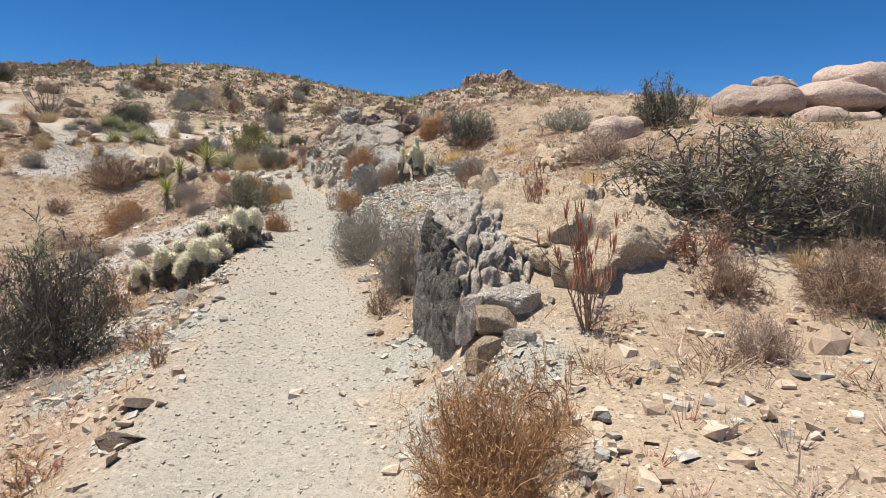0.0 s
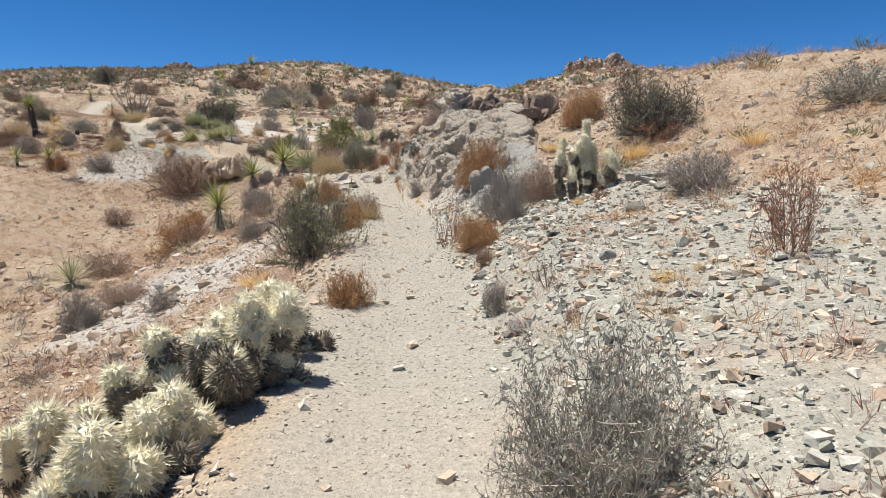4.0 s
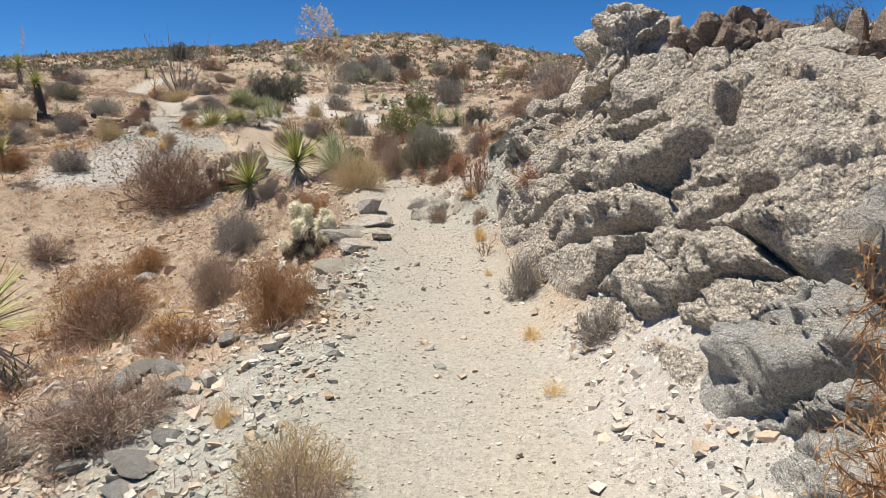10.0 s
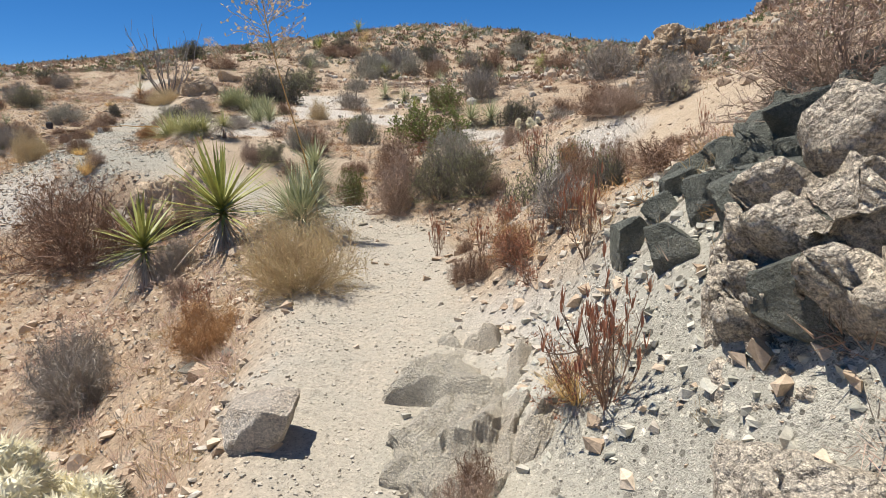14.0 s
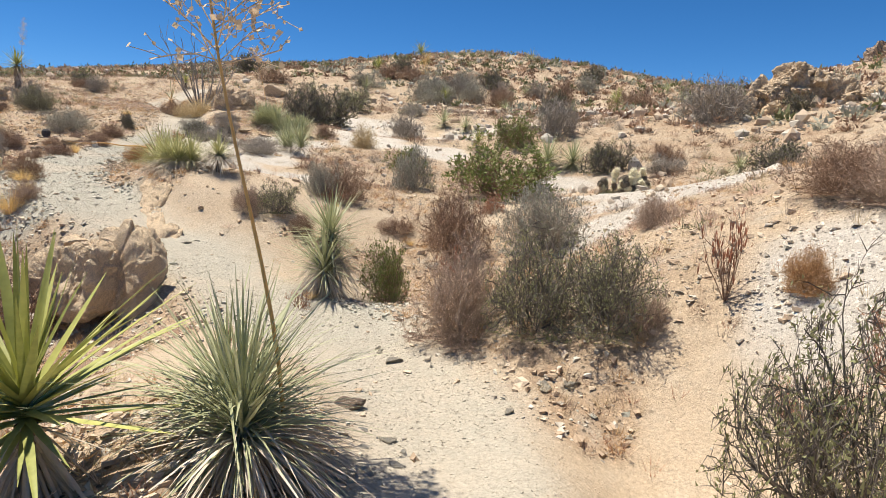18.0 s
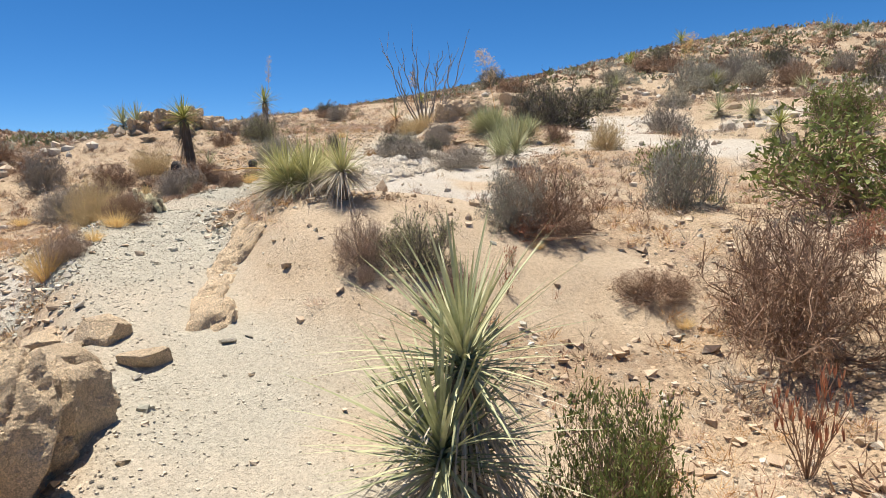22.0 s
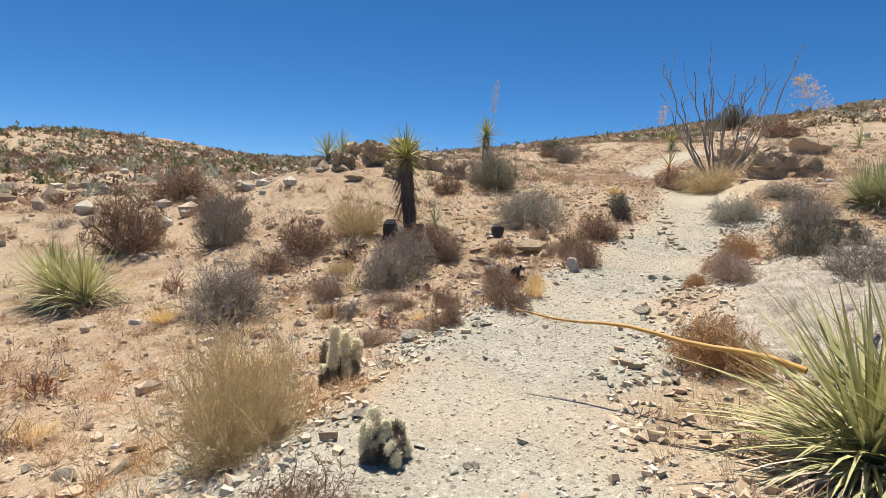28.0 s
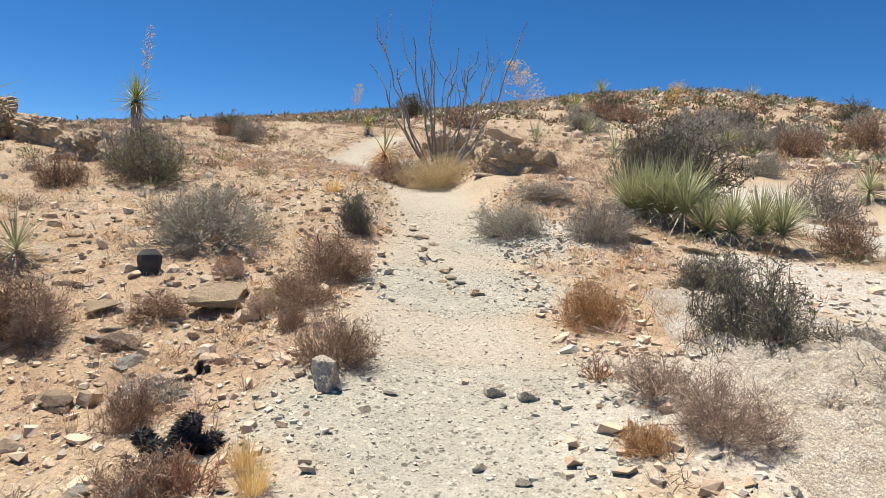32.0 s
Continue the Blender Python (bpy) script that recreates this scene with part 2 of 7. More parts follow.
M_TWIG_RUST = plant_material("rusty_twigs", (0.22, 0.115, 0.055), (0.52, 0.31, 0.155))
M_DRY_ORANGE = plant_material("rust_dry_foliage", (0.40, 0.215, 0.095), (0.70, 0.45, 0.22), 0.8, 0.2)
M_DRY_BROWN = plant_material("brown_dry_foliage", (0.34, 0.22, 0.15), (0.66, 0.48, 0.34), 0.8, 0.2)
M_DRY_OLIVE = plant_material("olive_straw", (0.36, 0.30, 0.14), (0.66, 0.55, 0.30), 0.8, 0.25)
M_DRY_TAN = plant_material("straw", (0.34, 0.25, 0.14), (0.72, 0.57, 0.35), 0.8, 0.25)
M_DRY_GOLD = plant_material("golden_straw", (0.55, 0.37, 0.14), (0.86, 0.65, 0.32), 0.8, 0.25)
M_DRY_RED = plant_material("reddish_dry_foliage", (0.293, 0.104, 0.0671), (0.561, 0.281, 0.171), 0.8, 0.15)
M_DRY_PINK = plant_material("pinkish_dry_foliage", (0.483, 0.322, 0.255), (0.832, 0.645, 0.51), 0.8, 0.3)
M_LEAF_DARK = plant_material("dark_olive_leaves", (0.0939, 0.106, 0.0512), (0.256, 0.265, 0.128), 0.65, 0.15)
M_LEAF_GREEN = plant_material("green_leaves", (0.0976, 0.128, 0.0366), (0.293, 0.329, 0.11), 0.65, 0.2)
M_LEAF_OLIVE = plant_material("pale_olive_leaves", (0.15, 0.16, 0.07), (0.43, 0.43, 0.22), 0.7, 0.35)
M_LEAF_SAGE = plant_material("grey_sage_leaves", (0.232, 0.238, 0.183), (0.464, 0.458, 0.366), 0.8, 0.3)
M_YUCCA = plant_material("yellow_green_yucca_leaf", (0.122, 0.152, 0.0427), (0.488, 0.488, 0.159), 0.45, 0.12)
M_YUCCA_PALE = plant_material("pale_yellow_green_blade", (0.207, 0.232, 0.0915), (0.634, 0.598, 0.317), 0.5, 0.12)
M_NOLINA = plant_material("silver_green_blade", (0.17, 0.20, 0.095), (0.56, 0.56, 0.35), 0.5, 0.12)
M_DEAD_LEAF = plant_material("dead_grey_blade", (0.293, 0.244, 0.189), (0.732, 0.647, 0.525), 0.8, 0.1)
M_DEAD_DARK = plant_material("dead_brown_blade", (0.06, 0.045, 0.035), (0.27, 0.21, 0.16), 0.85)
M_SPINE = plant_material("straw_cactus_spines", (0.74, 0.67, 0.47), (0.93, 0.89, 0.72), 0.55, 0.35)
M_SPINE_OLD = plant_material("grey_old_spines", (0.10, 0.085, 0.065), (0.34, 0.29, 0.22), 0.7, 0.2)
M_CACTUS = plant_material("cactus_flesh", (0.62, 0.57, 0.39), (0.78, 0.74, 0.56), 0.7)
M_STALK = plant_material("golden_flower_stalk", (0.50, 0.27, 0.08), (0.70, 0.44, 0.17), 0.6)
M_PANICLE = plant_material("dry_flower_branchlets", (0.58, 0.44, 0.30), (0.80, 0.66, 0.48), 0.75, 0.3)
M_CHAR = plant_material("charred_wood", (0.012, 0.012, 0.013), (0.075, 0.07, 0.068), 0.9)
M_OCOTILLO = plant_material("grey_ocotillo_bark", (0.122, 0.104, 0.0854), (0.403, 0.354, 0.305), 0.8)

# ---------------------------------------------------------------- mesh tools
def mesh_of(name, V, F, material, smooth=False, attrs=()):
    """A mesh from an array of places and an array of triangles or quads."""
    V, F = np.asarray(V, np.float32), np.asarray(F, np.int32)
    me = bpy.data.meshes.new(name)
    me.vertices.add(len(V))
    me.vertices.foreach_set("co", V.ravel())
    k = F.shape[1]
    me.loops.add(F.size)
    me.loops.foreach_set("vertex_index", F.ravel())
    me.polygons.add(len(F))
    me.polygons.foreach_set("loop_start", np.arange(0, F.size, k, dtype=np.int32))
    me.polygons.foreach_set("use_smooth", np.full(len(F), smooth))
    for key, values in attrs:
        a = me.attributes.new(key, "FLOAT", "POINT")
        a.data.foreach_set("value", np.asarray(values, np.float32))
    me.update(calc_edges=True)
    me.materials.append(material)
    return me


def part(name, geo, material, parent, label="", smooth=False):
    me = geo if isinstance(geo, bpy.types.Mesh) else mesh_of(name, *geo, material, smooth)
    ob = new(name, me)
    ob.parent = parent
    if label:
        tagged(ob, label)
    return ob


def joined(pieces):
    """Several (places, faces) as one."""
    V, F, n = [], [], 0
    for v, f in pieces:
        V.append(v)
        F.append(f + n)
        n += len(v)
    return np.concatenate(V), np.concatenate(F)


def unit(v):
    return v / np.maximum(np.linalg.norm(v, axis=-1, keepdims=True), 1e-9)


def frames_of(d):
    """Two unit vectors across each direction."""
    up = np.where(np.abs(d[..., 2:3]) < 0.9, np.array([0.0, 0, 1]), np.array([1.0, 0, 0]))
    a = unit(np.cross(d, up))
    return a, np.cross(d, a)


def tubes(P, R, sides=3):
    """Tapered tubes along polylines P (n, k, 3) with radii R (n, k)."""
    n, k, _ = P.shape
    T = np.gradient(P, axis=1)
    a, b = frames_of(unit(T))
    ang = np.arange(sides) * 2 * np.pi / sides
    V = P[:, :, None] + R[:, :, None, None] * (np.cos(ang)[:, None] * a[:, :, None] + np.sin(ang)[:, None] * b[:, :, None])
    i, j, s = np.meshgrid(np.arange(n), np.arange(k - 1), np.arange(sides), indexing="ij")
    base = (i * k + j) * sides
    nxt = (s + 1) % sides
    F = np.stack([base + s, base + nxt, base + sides + nxt, base + sides + s], -1).reshape(-1, 4)
    return V.reshape(-1, 3), F


def quads_tri(F):
    return np.concatenate([F[:, [0, 1, 2]], F[:, [0, 2, 3]]])


def leaflets(C, D, size, width, rng):
    """Small folded diamond leaves at places C along directions D."""
    n = len(C)
    a, b = frames_of(unit(D + 0.01))
    th = rng.uniform(0, 2 * np.pi, n)[:, None]
    side = np.cos(th) * a + np.sin(th) * b
    s = (size * rng.uniform(0.6, 1.4, n))[:, None]
    d = unit(D)
    V = np.stack([C, C + d * s * 0.5 + side * s * width, C + d * s, C + d * s * 0.5 - side * s * width], 1)
    F = np.arange(n)[:, None] * 4 + np.array([0, 1, 2, 3])
    return V.reshape(-1, 3), F


def slivers(C, D, size, width, rng):
    """Narrow three-cornered leaves at places C along directions D."""
    n = len(C)
    d = unit(D + 1e-6)
    side = unit(np.cross(d, rng.normal(size=(n, 3)))) * (size * width)[:, None]
    V = np.stack([C - side, C + side, C + d * size[:, None]], 1)
    return V.reshape(-1, 3), np.arange(3 * n).reshape(-1, 3)


def blades(D, L, W, bend, rng, seg=4, base=None):
    """Long stiff leaves from the base along directions D, folded along the middle, drooping by bend."""
    n = len(D)
    D = unit(D)
    flat = unit(D * np.array([1, 1, 0]) + 1e-6)
    t = np.linspace(0, 1, seg + 1)
    P = (base[:, None] if base is not None else 0) + D[:, None] * (L[:, None] * t)[..., None]
    drop = (bend * L)[:, None] * t**2
    P = P + flat[:, None] * (drop * 0.35)[..., None] - np.array([0, 0, 1.0]) * drop[..., None]
    T = unit(np.gradient(P, axis=1))
    side = unit(np.cross(T, np.array([0, 0, 1.0]) + 0.02 * rng.normal(size=(n, 1, 3))))
    up = np.cross(side, T)
    w = (W[:, None] * np.clip(1.05 - t**2.2, 0.03, 1))[..., None]
    V = np.stack([P - side * w, P - up * w * 0.35, P + side * w], 2)
    i, j, s = np.meshgrid(np.arange(n), np.arange(seg), np.arange(2), indexing="ij")
    q = (i * (seg + 1) + j) * 3 + s
    F = np.stack([q, q + 1, q + 4, q + 3], -1).reshape(-1, 4)
    return V.reshape(-1, 3), F


def grown(rng, starts, D, L, k, wander, lift):
    """Polylines that grow from starts along D, wandering and lifting."""
    n = len(starts)
    P = np.zeros((n, k, 3))
    P[:, 0] = starts
    d = unit(D)
    for j in range(1, k):
        d = unit(d + wander * rng.normal(size=(n, 3)) + np.array([0, 0, lift]))
        P[:, j] = P[:, j - 1] + d * (L / (k - 1))[:, None]
    return P


def children(rng, P, per, k, length, spread, wander, lift, lo=0.3):
    """Side shoots on polylines."""
    n, kk, _ = P.shape
    pick = np.repeat(np.arange(n), per)
    t = rng.uniform(lo, 1.0, len(pick)) * (kk - 1)
    j = np.minimum(t.astype(int), kk - 2)
    f = (t - j)[:, None]
    start = P[pick, j] * (1 - f) + P[pick, j + 1] * f
    d = unit(P[pick, j + 1] - P[pick, j]) + spread * rng.normal(size=(len(pick), 3))
    return grown(rng, start, d, length * rng.uniform(0.5, 1.3, len(pick)), k, wander, lift)


def ribbons(P, R, rng):
    """Flat narrow strips along polylines, for the finest twigs."""
    n, k, _ = P.shape
    T = unit(P[:, -1] - P[:, 0])
    side = unit(np.cross(T, rng.normal(size=(n, 3))))
    w = side[:, None] * R[:, :, None]
    V = np.stack([P - w, P + w], 2)
    i, j = np.meshgrid(np.arange(n), np.arange(k - 1), indexing="ij")
    q = (i * k + j) * 2
    return V.reshape(-1, 3), np.stack([q, q + 1, q + 3, q + 2], -1).reshape(-1, 4)


def shrub_geo(seed, stems, per, twig, leaf_n, leaf_size, leaf_w=0.35, wander=0.24, lift=0.05, flare=0.95, width=(2.4, 1.1, 0.62, 0.5), reach=(0.8, 0.5, 0.28, 0.15)):
    """Wood and leaves of a bush about one unit high and wide with its foot at the origin: stems that fork three
    times, each fork finer. per: side shoots on each stem, branch and twig."""
    rng = np.random.default_rng(seed)
    a = np.arange(stems) * 2.39996 + rng.normal(size=stems) * 0.5
    lean = np.sqrt((np.arange(stems) + rng.uniform(0, 1, stems)) / stems) * flare
    el = np.pi / 2 * (1 - np.clip(lean, 0, 0.93))
    D = np.stack([np.cos(a) * np.cos(el), np.sin(a) * np.cos(el), np.sin(el)], 1)
    start = np.stack([np.cos(a), np.sin(a), -0.3 + 0 * a], 1) * (0.14 * rng.uniform(0, 1, stems))[:, None]
    P0 = grown(rng, start, D, reach[0] * rng.uniform(0.4, 1.1, stems), 6, wander * 0.6, lift)
    P1 = children(rng, P0, per[0], 5, reach[1], 0.5, wander, lift, 0.12)
    P2 = children(rng, P1, per[1], 4, reach[2], 0.65, wander, lift, 0.15)
    P3 = children(rng, P2, per[2], 3, reach[3], 0.8, wander, lift * 0.5, 0.2)
    tips = P2[:, -1]
    size = np.array([np.quantile(np.hypot(tips[:, 0], tips[:, 1]), 0.93)] * 2 + [np.quantile(tips[:, 2], 0.97)])
    for P in (P0, P1, P2, P3):
        P /= size
        r = np.linalg.norm(P, axis=-1, keepdims=True)
        P *= np.where(r > 1, (1 + (r - 1) * 0.6) / np.maximum(r, 1), 1)
        P[..., 2] = np.maximum(P[..., 2], 0.0) + np.where(P[..., 2] < 0, 0.012, 0)
    fat = lambda P: rng.uniform(0.7, 1.3, (len(P), 1))
    wood = joined([tubes(P0, twig * np.linspace(width[0], width[1], 6) * fat(P0)),
                   ribbons(P1, twig * np.linspace(width[1], width[2], 5) * fat(P1), rng),
                   ribbons(P2, twig * np.linspace(width[2] * 1.1, width[3], 4) * fat(P2), rng)])
    span = P3[:, -1] - P3[:, 0]
    ln = np.linalg.norm(span, axis=1)
    fine = slivers(P3[:, 0], span, ln, twig * width[3] * 1.1 / np.maximum(ln, 0.02), rng)
    wood = joined([(wood[0], quads_tri(wood[1])), fine])
    leaves = None
    if leaf_n:
        k = rng.integers(0, len(P3), leaf_n)
        f = rng.uniform(0.1, 1.1, leaf_n)[:, None]
        C = P3[k, 0] * (1 - f) + P3[k, 2] * f + rng.normal(size=(leaf_n, 3)) * 0.006
        D = unit(span)[k] + 0.9 * rng.normal(size=(leaf_n, 3)) + np.array([0, 0, 0.25])
        leaves = slivers(C, D, leaf_size * rng.uniform(0.5, 1.4, leaf_n), leaf_w, rng)
    return wood, leaves


# ---------------------------------------------------------------- rocks
def ico(level):
    bm = bmesh.new()
    bmesh.ops.create_icosphere(bm, subdivisions=level, radius=1.0)
    V = np.array([v.co[:] for v in bm.verts])
    F = np.array([[v.index for v in f.verts] for f in bm.faces])
    bm.free()
    return V, F


ICO = {n: ico(n) for n in (1, 2, 3)}


def shard_geo(rng, cuts, flat, level=3):
    """A broken stone about one unit across: flat faces, chipped edges, a rough skin."""
    V, F = ICO[level]
    V = V.copy()
    for _ in range(cuts):
        n = unit(rng.normal(size=3))
        s = V @ n
        V -= np.outer(np.maximum(s - rng.uniform(0.3, 0.7), 0), n)
    V = V * (1 + 0.10 * fbm(V, 2.2, rng.integers(1, 90), 3))[:, None]
    V *= np.array([rng.uniform(0.8, 1.2), rng.uniform(0.6, 1.0), rng.uniform(0.7, 1.0) * flat])
    return V * (0.5 / np.abs(V[:, 0]).max()), F


def chip_geo(rng, level=1, cuts=6, flat=0.6):
    """An angular stone about one unit across, cut by random planes."""
    V, F = ICO[level]
    V = V.copy()
    for _ in range(cuts):
        n = unit(rng.normal(size=3))
        d = rng.uniform(0.35, 0.75)
        s = V @ n
        V -= np.outer(np.maximum(s - d, 0), n)
    V *= np.array([rng.uniform(0.7, 1.2), rng.uniform(0.55, 1.0), rng.uniform(0.6, 1.0) * flat * 1.4])
    return V * 0.62, F


def turned(V, yaw, tilt=0.0, roll=0.0):
    c, s = math.cos(yaw), math.sin(yaw)
    V = V @ np.array([[1, 0, 0], [0, math.cos(tilt), math.sin(tilt)], [0, -math.sin(tilt), math.cos(tilt)]])
    V = V @ np.array([[math.cos(roll), 0, -math.sin(roll)], [0, 1, 0], [math.sin(roll), 0, math.cos(roll)]])
    return V @ np.array([[c, s, 0], [-s, c, 0], [0, 0, 1]])


def fbm(P, scale, seed, octaves=4):
    """Smooth value noise at places P, about -1 to 1."""
    out, amp, tot = np.zeros(len(P)), 1.0, 0.0
    for o in range(octaves):
        Q = P * scale * 2**o + seed * 17.3 + o * 5.1
        i = np.floor(Q).astype(np.int64)
        f = Q - i
        f = f * f * (3 - 2 * f)
        acc = np.zeros(len(P))
        for dx in (0, 1):
            for dy in (0, 1):
                for dz in (0, 1):
                    h = (i[:, 0] + dx) * 73856093 ^ (i[:, 1] + dy) * 19349663 ^ (i[:, 2] + dz) * 83492791
                    h = (h ^ (h >> 13)) * 1274126177 & 0x7FFFFFFF
                    v = (h % 100003) / 50001.5 - 1
                    w = (f[:, 0] if dx else 1 - f[:, 0]) * (f[:, 1] if dy else 1 - f[:, 1]) * (f[:, 2] if dz else 1 - f[:, 2])
                    acc += v * w
        out += amp * acc
        tot += amp
        amp *= 0.5
    return out / tot


def cells_of(P, pts):
    """Nearest and second nearest distances to pts, and which is nearest."""
    d1 = np.full(len(P), 1e9)
    d2 = np.full(len(P), 1e9)
    who = np.zeros(len(P), int)
    for k, q in enumerate(pts):
        d = np.linalg.norm(P - q, axis=1)
        near = d < d1
        d2 = np.where(near, d1, np.minimum(d2, d))
        who = np.where(near, k, who)
        d1 = np.where(near, d, d1)
    return d1, d2, who


def box_sphere(n, power=4.0):
    """A closed rounded box of six n by n faces, half size one."""
    t = np.tan(np.linspace(-1, 1, n + 1) * np.pi / 4)
    u, v = np.meshgrid(t, t, indexing="ij")
    Vs, Fs = [], []
    i, j = np.meshgrid(np.arange(n), np.arange(n), indexing="ij")
    q = (i * (n + 1) + j).ravel()
    for k, (ax, sg) in enumerate(((0, 1), (0, -1), (1, 1), (1, -1), (2, 1), (2, -1))):
        P = np.zeros((n + 1, n + 1, 3))
        P[..., ax] = sg
        P[..., (ax + 1) % 3] = u * sg
        P[..., (ax + 2) % 3] = v
        P = P.reshape(-1, 3)
        P /= (np.abs(P) ** power).sum(1, keepdims=True) ** (1 / power)
        Vs.append(P)
        Fs.append(np.stack([q, q + n + 1, q + n + 2, q + 1], 1) + k * (n + 1) ** 2)
    V, F = np.concatenate(Vs), np.concatenate(Fs)
    _, first, back = np.unique(np.round(V, 5), axis=0, return_index=True, return_inverse=True)
    return V[first], back.ravel()[F]


def block_geo(seed, size, n):
    """A broken block: flat faces, knocked-off corners, a slightly rough skin."""
    rng = np.random.default_rng(seed)
    V, F = box_sphere(n, 14.0)
    for _ in range(9):
        d = unit(rng.normal(size=3))
        s = V @ d
        V = V - np.outer(np.maximum(s - rng.uniform(0.72, 1.05), 0), d)
    V = V * (1 + 0.07 * fbm(V, 2.6, seed % 40, 4) + 0.03 * fbm(V, 9.0, seed % 40 + 3, 2))[:, None]
    V[:, 0] += V[:, 2] * rng.normal() * 0.18
    return V * np.array(size), F


def crag_geo(seed, size, n=40, cell=0.45, crack=0.07, step=0.08, rough=0.05, bed=None, power=4.0, stretch=(1, 1, 1), splinter=True):
    """A broken rock mass: a rounded block split by joints into chunks that stand proud or back.
    bed: direction of the beds, along which the chunks are long."""
    rng = np.random.default_rng(seed)
    V, F = box_sphere(n, power)
    N = unit(V * (1 / np.array(size)))
    P = V * np.array(size)
    W = P + 0.12 * np.stack([fbm(P, 1.7, seed + s, 3) for s in (1, 2, 3)], 1) * max(size)
    W = W * np.array(stretch)
    if bed is not None:
        b = unit(np.array(bed, float))
        W = W - np.outer(W @ b, b) * 0.62
    count = int(min(260, max(14, np.prod(2 * np.array(size)) / cell**3 * 0.9)))
    pts = (rng.uniform(-1, 1, (count, 3)) * np.array(size) * 1.05) * np.array(stretch)
    if bed is not None:
        pts = pts - np.outer(pts @ b, b) * 0.62
    d1, d2, who = cells_of(W, pts)
    gap = np.clip((d2 - d1) / (0.10 * cell), 0, 1)
    push = rng.normal(size=count)[who] * step
    face = rng.normal(size=(count, 3)) * 0.55
    slope = ((W - pts[who]) * face[who]).sum(1)
    small = max(0.09, cell * 0.36)
    sub = (rng.uniform(-1, 1, (min(420, count * 9), 3)) * np.array(size) * 1.05) * np.array(stretch)
    if bed is not None:
        sub = sub - np.outer(sub @ b, b) * 0.62
    e1, e2, whom = cells_of(W, sub)
    split = np.clip((e2 - e1) / (0.12 * small), 0, 1)
    face2 = rng.normal(size=(len(sub), 3)) * 0.5
    slope2 = np.clip(((W - sub[whom]) * face2[whom]).sum(1), -small, small)
    ease, ease2 = np.clip((d2 - d1) / (0.22 * cell), 0, 1), np.clip((e2 - e1) / (0.25 * small), 0, 1)
    d = (push + np.clip(slope, -cell, cell) * 0.55) * ease - crack * (1 - gap)
    if not splinter:
        return P + N * (rough * fbm(P, 1.1 / max(size), seed + 9, 3) * 2 - crack * (1 - gap))[:, None], F
    d += (rng.normal(size=len(sub))[whom] * step * 0.28 + slope2 * 0.45) * ease2 - crack * 0.35 * (1 - split)
    d += rough * fbm(P, 2.4 / max(cell, 0.2), seed + 9, 5) + 0.5 * rough * fbm(P, 12.0, seed + 12, 4)
    return P + N * d[:, None], F


